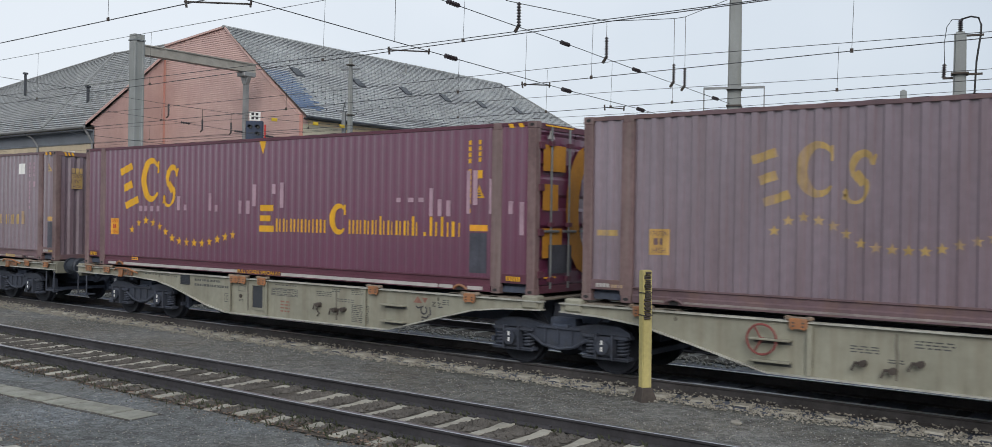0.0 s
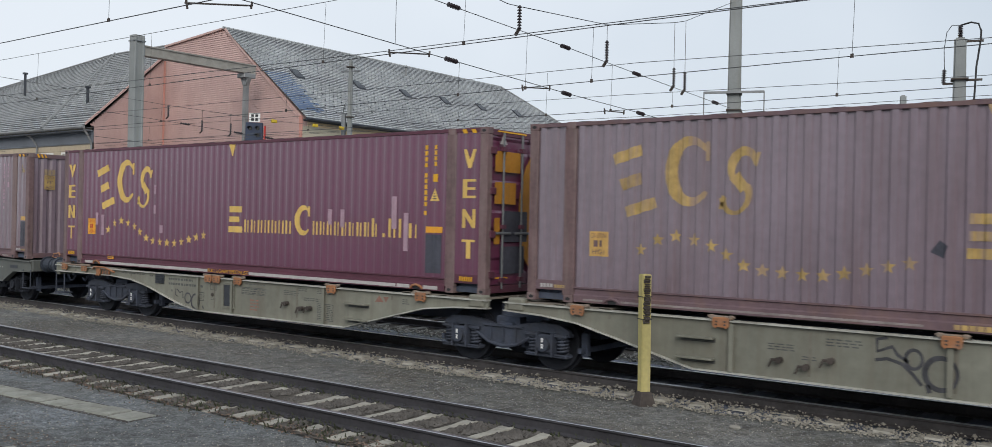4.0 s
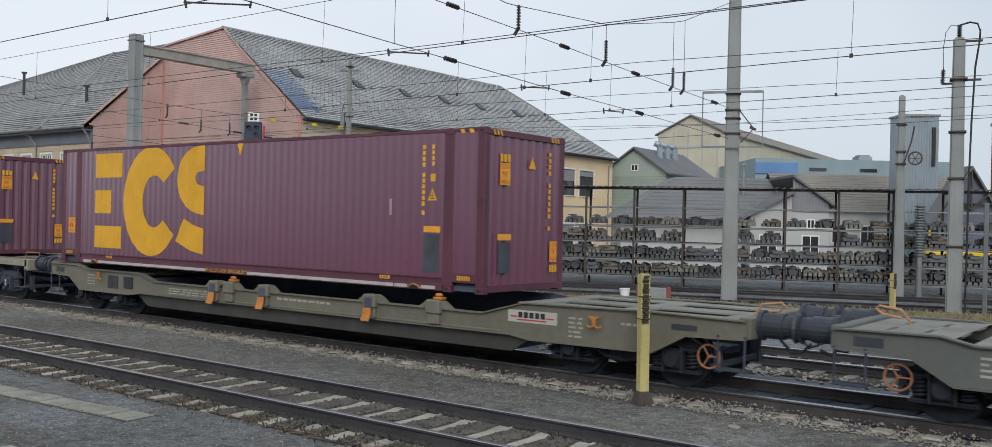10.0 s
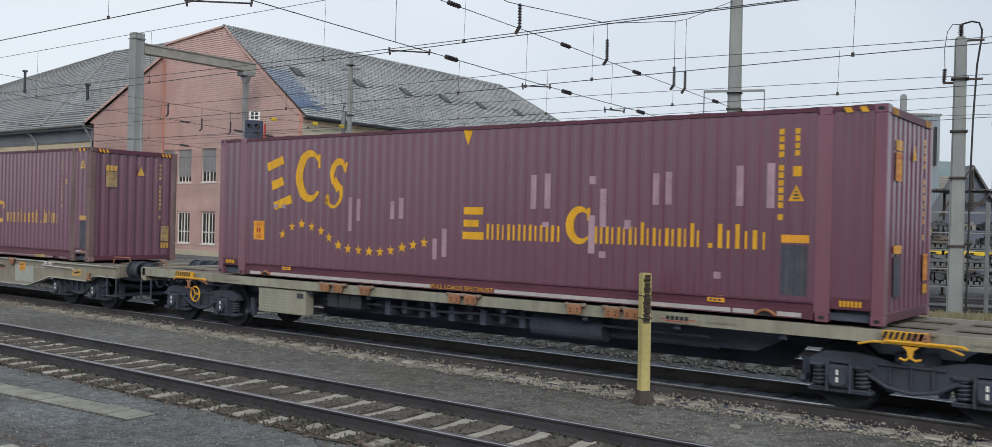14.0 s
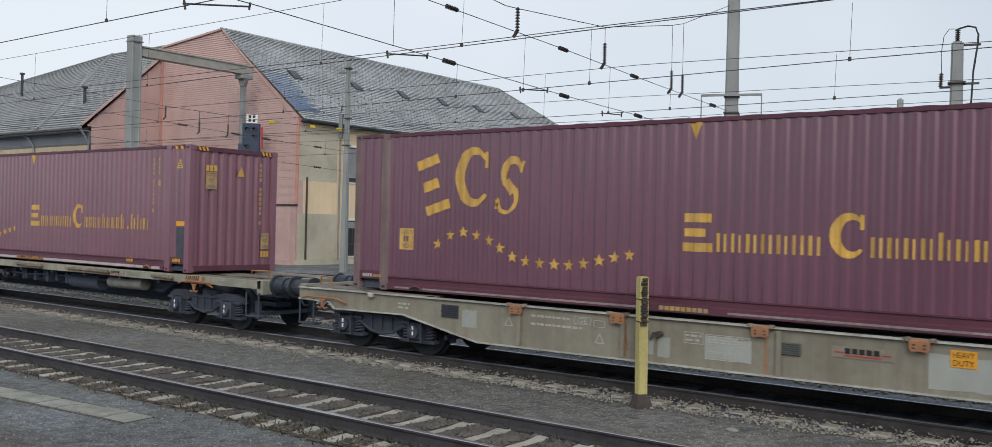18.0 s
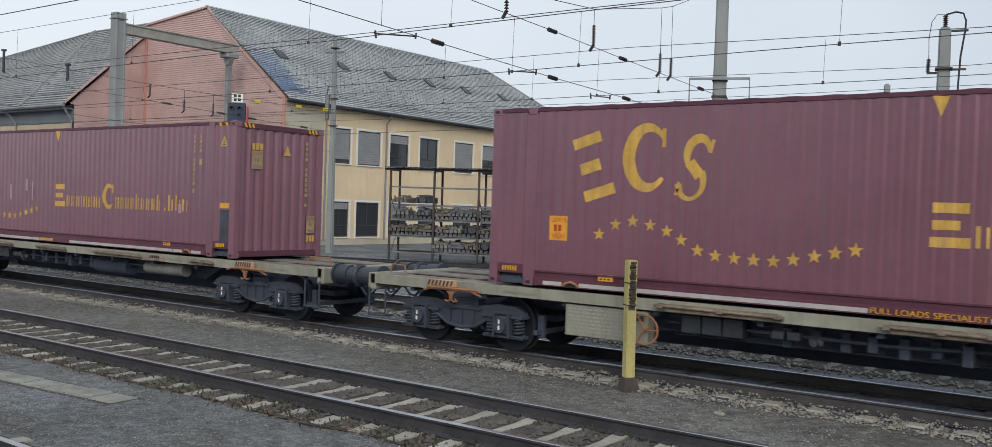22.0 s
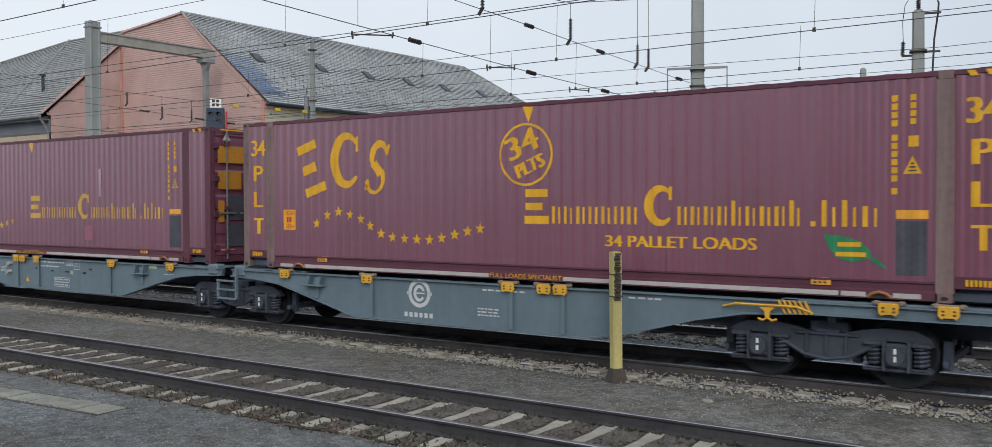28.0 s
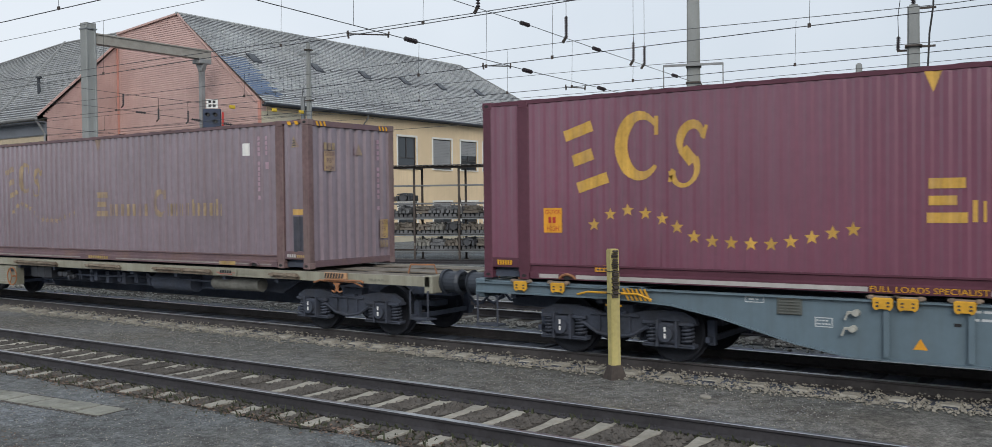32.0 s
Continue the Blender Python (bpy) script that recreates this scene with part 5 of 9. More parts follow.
def extra_7(c):
    patches(c, [(x / STRETCH - .055, z0, .11, z1 - z0) for x, z0, z1 in (
        (-5.55, 1.47, 2.03), (-5.27, 1.48, 2.05), (-4.42, 1.87, 2.0), (-4.42, .78, 1.38), (-4.22, 1.2, 1.8), (-4.22, .72, .82), (-3.78, 1.18, 1.32), (-3.31, 1.55, 2.03), (-3.10, 1.56, 2.05), (-1.99, 1.55, 2.12), (-1.54, 1.52, 2.15),
        (-9.82, 1.0, 1.65), (-9.60, 1.2, 1.62), (-8.72, 1.25, 1.58), (-8.50, 1.26, 1.64), (-7.67, .55, .92), (-7.45, .6, 1.1), (-12.0, 1.42, 1.5), (-11.75, 1.42, 1.5), (-5.3, 1.18, 1.26), (-2.3, .5, .6))])


def extra_10(c):
    patches(c, [(-10.2, 1.15, .09, .4), (-9.9, 1.2, .09, .45), (-9.2, 1.05, .09, .4), (-8.4, 1.3, .09, .3), (-8.1, 1.05, .09, .5), (-1.9, .9, .12, .2)])


def extra_12(c):
    patches(c, [(-4.0, 1.45, .1, .65)])
    deco(c, "repair_patch", [rect(-4.6, -4.25, .42, .78)], mat_pinkish, lift=.0075)


mat_pinkish = mat("pink_repair_patch", (0.27, 0.10, 0.14), 0.6, big=3, fine=20, vary=0.2)


def extra_1(c):
    deco(c, "label_strip", [rect(-13.45, -13.1, 1.03, 1.12)], YELLOW_PALE)


def extra_13(c):
    deco(c, "document_holder", [rect(-1.9, -1.68, 2.25, 2.5)], WHITE)


PURPLE_LABEL = "faded purple-grey corrugated container, pale lettering"
RED_LABEL = "crimson corrugated container, yellow shapes and stars"
purple = dict(paint=PURPLE, lettering=YELLOW_PALE, tape=False, post=POST_WORN, iso=PATCH)
faint = dict(purple, lettering=YELLOW_FAINT)
container(PURPLE_LABEL + " and brown posts", 5.94, wm=False, extra=extra_1, logo="small", **purple)
container(RED_LABEL + " and yellow doors", -8.84, RED, True, extra=extra_2, post=POST_WORN, inner=True)
container(PURPLE_LABEL + " and a small crimson patch", -24.17, wm="wide", extra=extra_patch3, **purple)
container(RED_LABEL + " and VENT on both ends", -38.91, RED, True, lettering=YELLOW_BLEACHED, extra=extra_vent, post=POST_WORN, inner=True)
container(PURPLE_LABEL + " and a large crimson paint patch", -54.63, wm="short", extra=extra_patch5, logo="small", **faint)
container("clean crimson corrugated shipping container with huge yellow logo blocks", -79.46, RED, logo="", wm=False, extra=extra_blocks, inner=True, arrow=.33)
container(RED_LABEL + " and many pale repair patches", -97.52, RED_DUSTY, extra=extra_7, post=RED_WORN, inner=True)
container(RED_LABEL + " and rubbed posts", -116.63, RED_DUSTY, arrow=.09, lettering=YELLOW_SOFT, post=POST_WORN, iso=YELLOW_PALE, tape=False)
container(RED_LABEL + " and dull red end wall", -135.72, RED_WORN, lettering=YELLOW_SOFT, post=RED_WORN, iso=YELLOW_PALE)
container(RED_LABEL + " and faint repair patches", -156.25, RED_WORN, slogan=False, lettering=YELLOW_SOFT, extra=extra_10, post=RED_WORN, iso=YELLOW_PALE)
container("crimson corrugated container, 34 PLT figures and green leaf", -174.17, RED_PALE, extra=extra_34, post=POST_WORN, inner=True)
container(RED_LABEL + " and pink repair patches", -189.09, RED_PALE, True, lettering=YELLOW_SOFT, extra=extra_12, inner=True)
container(PURPLE_LABEL + " and scuffed brown corner", -207.07, wm="short", extra=extra_13, logo="small", **faint)

# ---------------------------------------------------------------- wagons
WHEELSETS = []        # wheelset objects that turn as the train rolls, with their rest pose
HALF = 1.28           # half width of the wagon frames


def wheel_profile(bm):
    for s in (-1, 1):
        prof = [(0.16, 0.055), (0.30, 0.03), (0.38, 0.05), (0.425, 0.065), (0.46, -0.04 + 0.10), (0.455, -0.07), (0.49, -0.075), (0.485, -0.095), (0.40, -0.09), (0.30, -0.03), (0.16, -0.05)]
        n = 28
        rings = [[bm.verts.new((r * math.cos(2 * math.pi * i / n), s * (0.755 + w), r * math.sin(2 * math.pi * i / n))) for i in range(n)] for r, w in prof]
        for a, b in zip(rings, rings[1:]):
            for i in range(n):
                bm.faces.new((a[i], a[(i + 1) % n], b[(i + 1) % n], b[i]))
        bm.faces.new(rings[0])
        bm.faces.new(rings[-1])
    rod(bm, (0, -1.0, 0), (0, 1.0, 0), 0.08, 10)


def side_frame(bm):
    top = [(-1.34, .60), (-1.30, .70), (-1.12, .79), (-.70, .80), (-.45, .76), (-.2, .70), (.2, .70), (.45, .76), (.70, .80), (1.12, .79), (1.30, .70), (1.34, .60)]
    bot = [(1.22, .58), (1.1, .64), (.72, .64), (.55, .54), (.3, .40), (0, .35), (-.3, .40), (-.55, .54), (-.72, .64), (-1.1, .64), (-1.22, .58)]
    prism(bm, top + bot, -0.05, 0.05, "y")
    box(bm, -.42, .42, -.085, .085, .66, .70, .01)
    tube(bm, [(-.72, -.06, .63), (-.55, -.06, .53), (-.3, -.06, .39), (0, -.06, .34), (.3, -.06, .39), (.55, -.06, .53), (.72, -.06, .63)], .03, 6)
    for x in (-.26, 0, .26):
        box(bm, x - .015, x + .015, -.085, .05, .42, .68)
    for x in (-.62, -1.18, .62, 1.18):
        box(bm, x - .13, x + .13, -.12, .12, .585, .64, .01)
        box(bm, x - .12, x + .12, -.11, .11, .27, .31, .01)


def axle_box(bm):
    box(bm, -.155, .155, -.13, .10, -.15, .16, .03)
    rod(bm, (0, -.12, 0), (0, -.19, 0), .115, 14)
    box(bm, -.17, -.13, -.15, .10, -.2, .2, .008)
    box(bm, .13, .17, -.15, .10, -.2, .2, .008)
    box(bm, -.42, .42, -.09, .09, -.21, -.16, .012)


def coil(bm):
    pts = []
    for i in range(41):
        a = 2 * math.pi * i / 8
        pts.append((.085 * math.cos(a), .085 * math.sin(a), -.135 + .27 * i / 40))
    tube(bm, pts, .022, 5)
    rod(bm, (0, 0, -.13), (0, 0, .13), .045, 8)


def brake_gear(bm):
    box(bm, -.16, .16, -1.05, 1.05, .52, .74, .02)
    for x in (-1.45, 1.45, -.33, .33):
        box(bm, x - .03, x + .03, -.95, .95, .34, .42)
        for s in (-1, 1):
            box(bm, x - .06, x + .06, s * .755 - .05, s * .755 + .05, .28, .66, .01)
    box(bm, -1.4, 1.4, -.2, .2, .5, .6)
    for s in (-1, 1):
        box(bm, -.25, .25, s * .95, s * .75, .60, .84, .01)


def bogie(parent, x, marks=True):
    steel = BOGIE if marks else SHADED_BOGIE
    sx = "" if marks else "_black"
    b = piece("bogie", shared("brakegear", brake_gear, UNDER), parent, pose(x, 0, 0), "grimy two-axle bogie")
    for s in (-1, 1):
        piece("side_frame", shared("sideframe" + sx, side_frame, steel), b, pose(0, s * 1.02, 0))
        for ax in (-.9, .9):
            piece("axle_box", shared("axlebox%d" % s + sx, lambda bm: axle_box(bm), steel), b, pose(ax, s * 1.04, .46, 0, 0, 0 if s < 0 else 180))
            if s < 0 and marks:
                bm = bmesh.new()
                box(bm, ax - .016, ax + .016, -1.236, -1.228, .50, .57)
                box(bm, ax - .016, ax + .016, -1.236, -1.228, .40, .47)
                part("axle_mark", bm, WHITE, b, "white axle mark")
            for k in (-.28, .28):
                piece("spring", shared("coil" + sx, coil, steel), b, pose(ax + k, s * 1.03, .45))
    for ax in (-.9, .9):
        w = piece("wheelset", shared("wheels", wheel_profile, WHEEL), b, pose(ax, 0, .46))
        WHEELSETS.append((w, ax))
    return b


def buffer_mesh(bm):
    rod(bm, (0, 0, 0), (.06, 0, 0), .22, 18)
    rod(bm, (.06, 0, 0), (.36, 0, 0), .185, 18)
    rod(bm, (.36, 0, 0), (.56, 0, 0), .160, 18)
    bmesh.ops.create_cone(bm, cap_ends=True, segments=18, radius1=.19, radius2=.225, depth=.05, matrix=pose(.58, 0, 0, 0, 90, 0))


def hook_mesh(bm):
    box(bm, 0, .30, -.03, .03, -.06, .06, .01)
    ring(bm, (.33, 0, -.02), .07, .028, "y", 12, 5)
    tube(bm, [(.36, 0, -.05), (.45, .0, -.18), (.55, 0, -.25), (.62, 0, -.2)], .025, 5)
    tube(bm, [(0, -.35, -.05), (.12, -.36, -.22), (.28, -.37, -.38), (.42, -.37, -.36), (.55, -.36, -.22)], .024, 6)
    tube(bm, [(0, .3, -.05), (.12, .31, -.2), (.3, .32, -.36), (.45, .31, -.3)], .024, 6)


def step_iron(bm):
    tube(bm, [(0, 0, 0), (0, -.08, -.02), (0, -.08, -.5), (0, .12, -.52)], .018, 5)
    tube(bm, [(.4, 0, 0), (.4, -.08, -.02), (.4, -.08, -.5), (.4, .12, -.52)], .018, 5)
    box(bm, -.02, .42, -.1, .14, -.53, -.5, .005)


def grab_rail(bm):
    tube(bm, [(0, 0, 0), (.05, 0, .16), (.5, 0, .16), (.55, 0, 0)], .017, 6)


def headstock(w, x, sg, paint, buffers=True, rail_paint=None, grab=True):
    """The end beam with buffers, hook, hoses, steps and grab rail; sg: the way it faces."""
    piece("end_beam", shared("endbeam", lambda bm: box(bm, -.12, .06, -1.28, 1.28, .86, 1.17, .015), paint), w, pose(x, 0, 0, 0, 0, 0 if sg > 0 else 180))
    if buffers:
        for y in (-.875, .875):
            piece("buffer", shared("buffer", buffer_mesh, BUFFER), w, pose(x + sg * .05, y, 1.05, 0, 0, 0 if sg > 0 else 180), "greasy dark round buffer")
        piece("coupling", shared("hook", hook_mesh, UNDER), w, pose(x + sg * .05, 0, 1.0, 0, 0, 0 if sg > 0 else 180))
        piece("shunter_step", shared("step", step_iron, BOGIE), w, pose(x - (.42 if sg > 0 else 0), -1.22, .92))
        if grab:
            piece("grab_rail", shared("grab", grab_rail, rail_paint or RUSTY), w, pose(x - (.75 if sg > 0 else -.2), -.95, 1.17, 0, 0, 18 * sg))


def flap(bm):
    prism(bm, [(-.125, .02), (.125, .02), (.12, -.09), (.085, -.13), (.05, -.112), (-.05, -.112), (-.085, -.13), (-.12, -.09)], -.085, -.06, "y")
    prism(bm, [(-.085, .02), (-.06, .035), (.02, .035), (.02, -.02), (-.03, -.02), (-.06, -.01)], -.11, .11, "x")


def flap_hinge(bm):
    rod(bm, (-.20, -.045, .035), (.20, -.045, .035), .02, 8)
    for x in (-.15, .15):
        box(bm, x - .03, x + .03, -.075, .0, .005, .062, .008)


def flap_pips(bm):
    for x in (-.065, .065):
        for z in (-.075, -.03):
            box(bm, x - .018, x + .018, -.091, -.082, z - .01, z + .012, .003)


def flaps(w, xs, material, y=-HALF - .015, z=1.09):
    for x in xs:
        f = piece("container_spigot", shared("flap" + material.name, flap, material), w, pose(x, y, z), "folding container spigot")
        piece("hinge", shared("flaphinge", flap_hinge, HINGE), f)
        piece("bolt_heads", shared("flappips", flap_pips, DARK_STEEL), f)


def small_bars(w, x0, x1, z0, z1, rows, n, material=STENCIL, y=-HALF - 0.021, seed=0, name="stencil_bars"):
    rnd = random.Random(seed + int(x0 * 100))
    bm = bmesh.new()
    h = (z1 - z0) / rows
    for r in range(rows):
        x = x0
        while x < x1 - .03:
            k = min((x1 - x0) / n * rnd.uniform(.5, 1.3), x1 - x)
            zz = z1 - h * (r + 1)
            quad(bm, (x, y, zz + h * .28), (x + k * .74, y, zz + h * .28), (x + k * .74, y, zz + h * .72), (x, y, zz + h * .72))
            x += k
    return part(name, bm, material, w, normals=False)


def sign_plate(w, x0, x1, z0, z1, material, y=-HALF - 0.03, name="sign_plate", label=""):
    bm = bmesh.new()
    box(bm, x0, x1, y, y + .012, z0, z1)
    return part(name, bm, material, w, label)


def logo_plate(w, x0, x1, z0, z1, back=WHITE):
    """A maker's plate: dark bars over a red bracket line."""
    sign_plate(w, x0, x1, z0, z1, back, name="maker_plate", label="pale maker's plate with dark bars and a red line")
    y = -HALF - .033
    L, H = x1 - x0, z1 - z0
    bm = bmesh.new()
    for i in range(5):
        a = x0 + L * (.22 + .115 * i)
        box(bm, a, a + L * .085, y - .003, y, z0 + H * .40, z0 + H * .86)
    part("plate_bars", bm, BLACK, w)
    bm = bmesh.new()
    box(bm, x0 + L * .05, x0 + L * .2, y - .003, y, z0 + H * .42, z0 + H * .52)
    box(bm, x0 + L * .2, x1 - L * .2, y - .003, y, z0 + H * .18, z0 + H * .28)
    box(bm, x1 - L * .2, x1 - L * .05, y - .003, y, z0 + H * .42, z0 + H * .52)
    part("plate_line", bm, RED_PAINT, w)


def sill(w, top, bottom, paint, y=HALF, thick=.02, name="side_sill", lip=True):
    """A deep side plate with its flanges; top and bottom are lines of (x, z)."""
    for s in (-1, 1):
        bm = bmesh.new()
        prism(bm, top + bottom[::-1], s * y - thick, s * y + thick, "y")
        p = part(name, bm, paint, w)
        if lip:
            bm = bmesh.new()
            for line, up in ((top, 1), (bottom, -1)):
                for (x0, z0), (x1, z1) in zip(line, line[1:]):
                    a, b = (s * (y + .07), s * (y - .08))
                    vs = [(x0, a, z0), (x1, a, z1), (x1, b, z1), (x0, b, z0)]
                    lo = [bm.verts.new(v) for v in vs]
                    hi = [bm.verts.new((v[0], v[1], v[2] + up * .022)) for v in vs]
                    bm.faces.new(lo[::-1]); bm.faces.new(hi)
                    for i in range(4):
                        bm.faces.new((lo[i], lo[(i + 1) % 4], hi[(i + 1) % 4], hi[i]))
            part("flange", bm, LIT_EDGE if paint in (CREAM, CREAM_DIRTY, TAN) else paint, p, "rubbed pale flange" if paint in (CREAM, CREAM_DIRTY, TAN) else "")


def ribs(w, xs, z0, z1, paint, y=-HALF - .018):
    for x in xs:
        bm = bmesh.new()
        box(bm, x - .012, x + .012, y - .05, y, z0, z1)
        box(bm, x - .035, x + .035, y - .055, y - .045, z0, z1)
        part("stiffener", bm, paint, w)


def louvre(w, x0, x1, z0, z1, material=DARK_TRIM, y=-HALF - .02):
    bm = bmesh.new()
    box(bm, x0, x1, y - .02, y, z0, z1, .004)
    n = 6
    for i in range(n):
        z = z0 + (z1 - z0) * (i + .3) / n
        box(bm, x0 + .02, x1 - .02, y - .035, y - .018, z, z + (z1 - z0) / n * .35)
    part("vent_grille", bm, material, w)


def valve(w, x, z, material=DARK_STEEL):
    bm = bmesh.new()
    rod(bm, (x, -HALF - .02, z), (x, -HALF - .12, z), .045, 10)
    box(bm, x - .11, x + .03, -HALF - .10, -HALF - .07, z - .015, z + .02, .004)
    rod(bm, (x - .1, -HALF - .09, z), (x - .14, -HALF - .09, z - .1), .014, 6)
    part("brake_valve", bm, material, w)


def hand_wheel(w, x, z, r, material, y=-HALF - .12):
    bm = bmesh.new()
    ring(bm, (x, y, z), r, .017, "y", 20, 6)
    for a in range(3):
        t = a * 2.094
        rod(bm, (x, y, z), (x + r * math.cos(t), y, z + r * math.sin(t)), .013, 6)
    rod(bm, (x, y, z), (x, y + .12, z), .025, 8)
    part("hand_wheel", bm, material, w, "spoked brake hand wheel")


def centre_beam(w, x0, x1, z0=.55, z1=1.05):
    bm = bmesh.new()
    box(bm, x0, x1, -.25, .25, z0, z1)
    for i in range(int((x1 - x0) / 1.6)):
        x = x0 + .6 + 1.6 * i
        box(bm, x, x + .1, -1.2, 1.2, z1 - .18, z1)
    part("centre_beam", bm, UNDER, w, "dark centre beam")


def deck_end(w, x0, x1, paint, holes=True):
    """The open plated platform over a bogie."""
    deck = DECK if paint in (CREAM, CREAM_DIRTY, TAN) else paint
    for y0, y1 in ((-1.25, -.72), (-.3, .3), (.72, 1.25)):
        bm = bmesh.new()
        box(bm, x0, x1, y0, y1, 1.115, 1.145, .004)
        part("platform_plank", bm, deck, w)
    for x in (x0 + .02, (x0 + x1) / 2 - .1, x1 - .22):
        bm = bmesh.new()
        box(bm, x, x + .2, -1.25, 1.25, 1.118, 1.148, .004)
        part("platform_crosspiece", bm, deck, w)


def rope_rail(w, xs, z, material, fresh=True):
    bm = bmesh.new()
    tube(bm, [(xs[0], -HALF - .1, z - .03), (xs[0] + .05, -HALF - .12, z), (xs[1] - .05, -HALF - .12, z), (xs[1], -HALF - .1, z - .03)], .022, 6)
    part("yellow_lever_bar", bm, material, w, "yellow lever bar")
    bm = bmesh.new()
    n = 7
    for i in range(n):
        a = xs[0] + (xs[1] - xs[0]) * .5 * i / n
        quad(bm, (a, -HALF - .1, z + .03), (a + .045, -HALF - .1, z + .03), (a + .075, -HALF - .1, z + .12), (a + .03, -HALF - .1, z + .12))
    part("hazard_stripes", bm, BLACK if fresh else DARK_STEEL, w)
    bm = bmesh.new()
    box(bm, xs[0], xs[0] + (xs[1] - xs[0]) * .55, -HALF - .095, -HALF - .04, z + .02, z + .13, .004)
    part("hazard_board", bm, YELLOW_FIT if fresh else FADED_ORANGE, w)


def t_lever(w, x, z, material, small=False, bar=True):
    bm = bmesh.new()
    k = .55 if small else .8
    tube(bm, [(x - .16 * k, -HALF - .12, z - .19 * k), (x - .08 * k, -HALF - .12, z - .22 * k), (x, -HALF - .12, z - .17 * k), (x + .08 * k, -HALF - .12, z - .22 * k), (x + .16 * k, -HALF - .12, z - .19 * k)], .022 * k, 6)
    prism(bm, [(x - .03 * k, z - .18 * k), (x + .03 * k, z - .18 * k), (x + .05 * k, z - .06 * k), (x + .13 * k, z), (x - .13 * k, z), (x - .05 * k, z - .06 * k)], -HALF - .135, -HALF - .10, "y")
    p = part("changeover_lever", bm, material, w, "forked changeover lever")
    if bar and not small:
        bm = bmesh.new()
        tube(bm, [(x - .65, -HALF - .07, z - .02), (x - .45, -HALF - .11, z + .03), (x + .4, -HALF - .11, z + .03), (x + .6, -HALF - .07, z - .05)], .018, 6)
        part("lever_bar", bm, material, p)


def wagon(name, label, u, group="freight wagons"):
    w = thing(name, pose(u, TY, 0), label, "freight wagon", group)
    ROLLING.append((w, u, 0.0))
    return w


# ---- articulated fish-belly wagons: two halves on three bogies, measured from the joint
def articulated(u, left, right, paint, fit_mat, label, details, spigots):
    w = wagon("articulated_container_wagon", label, u)
    for sg, half in ((-1, left), (1, right)):
        tb = [(sg * .18, 1.10), (sg * half, 1.10)]
        bt = [(sg * .18, .99), (sg * .95, .96), (sg * 1.6, .89), (sg * 2.3, .72), (sg * 3.6, .39), (sg * (half - 6.05), .37), (sg * (half - 5.3), .50), (sg * (half - 4.2), .79), (sg * (half - 3.5), .92), (sg * (half - 2.6), .97), (sg * half, .97)]
        if sg < 0:
            tb, bt = tb[::-1], bt[::-1]
        sill(w, tb, bt, paint)
        centre_beam(w, min(sg * .3, sg * half), max(sg * .3, sg * half), .62, 1.04)
        headstock(w, sg * half, sg, paint)
        deck_end(w, *sorted((sg * (half - 3.0), sg * (half - .05))), paint)
        deck_end(w, *sorted((sg * .25, sg * 2.2)), paint)
        bogie(w, sg * (half - 2.45))
        for y in (-1.22, 1.22):
            piece("joint_block", shared("joint", lambda bm: box(bm, -.16, .16, -.12, .12, .98, 1.2, .03), paint), w, pose(sg * .42, y, 0))
        ribs(w, [sg * k for k in ((4.05, 7.1, 8.08) if paint is BLUEGREY else (4.2, 7.05, 8.25))], .40, 1.08, paint)
        flaps(w, spigots[sg], fit_mat, z=1.13)
    bm = bmesh.new()
    box(bm, -.5, .5, -.5, .5, .7, 1.02, .03)
    part("articulation_joint", bm, UNDER, w)
    bogie(w, 0)
    details(w, left, right)
    return w


def on_sill(w, name, polys, material, label="", y=-HALF - .0235):
    bm = bmesh.new()
    for p in polys:
        bm.faces.new([bm.verts.new((x, y, z)) for x, z in p])
    return part(name, bm, material, w, label, normals=False)


def outline(x0, x1, z0, z1, k=.012):
    return [rect(x0, x1, z0, z0 + k), rect(x0, x1, z1 - k, z1), rect(x0, x0 + k, z0 + k, z1 - k), rect(x1 - k, x1, z0 + k, z1 - k)]


def stroke(pts, k=.02):
    """A sprayed line through the points, as one broad band."""
    return band((0, 0), [(x, z, k) for x, z in pts])


def lever_set(w, x, sg, material):
    """A bent bar over a striped changeover plate; x: the plate's middle, sg: the way the long arm points."""
    bm = bmesh.new()
    tube(bm, [(x - sg * .38, -HALF - .09, 1.085), (x - sg * .22, -HALF - .13, 1.145), (x + sg * .22, -HALF - .13, 1.15), (x + sg * .62, -HALF - .1, 1.055)], .021, 7)
    part("lever_bar", bm, material, w, "bent orange lever bar")
    bm = bmesh.new()
    prism(bm, [(x - .17, 1.11), (x + .02, 1.11), (x + .0, .97), (x - .04, .93), (x - .09, .955), (x - .14, .93), (x - .185, .96), (x - .14, 1.0)], -HALF - .12, -HALF - .09, "y")
    part("changeover_lever", bm, material, w, "forked changeover lever")
    bm = bmesh.new()
    box(bm, x + .03, x + .33, -HALF - .075, -HALF - .03, .98, 1.11, .006)
    p = part("lever_board", bm, RUSTY, w, "striped lever board")
    for i in range(4):
        a = x + .06 + i * .065
        bm = bmesh.new()
        quad(bm, (a, -HALF - .078, 1.1), (a + .03, -HALF - .078, 1.1), (a + .065, -HALF - .078, .985), (a + .035, -HALF - .078, .985))
        part("stripe", bm, STENCIL_AND_SHADE, p)


def lock_rod(w, x0, x1):
    bm = bmesh.new()
    tube(bm, [(x0 + (x1 - x0) * i / 8, -HALF - .085, 1.15 + .008 * (i % 2)) for i in range(9)], .02, 6)
    part("lock_rod", bm, HINGE, w, "pale rusty lock rod")


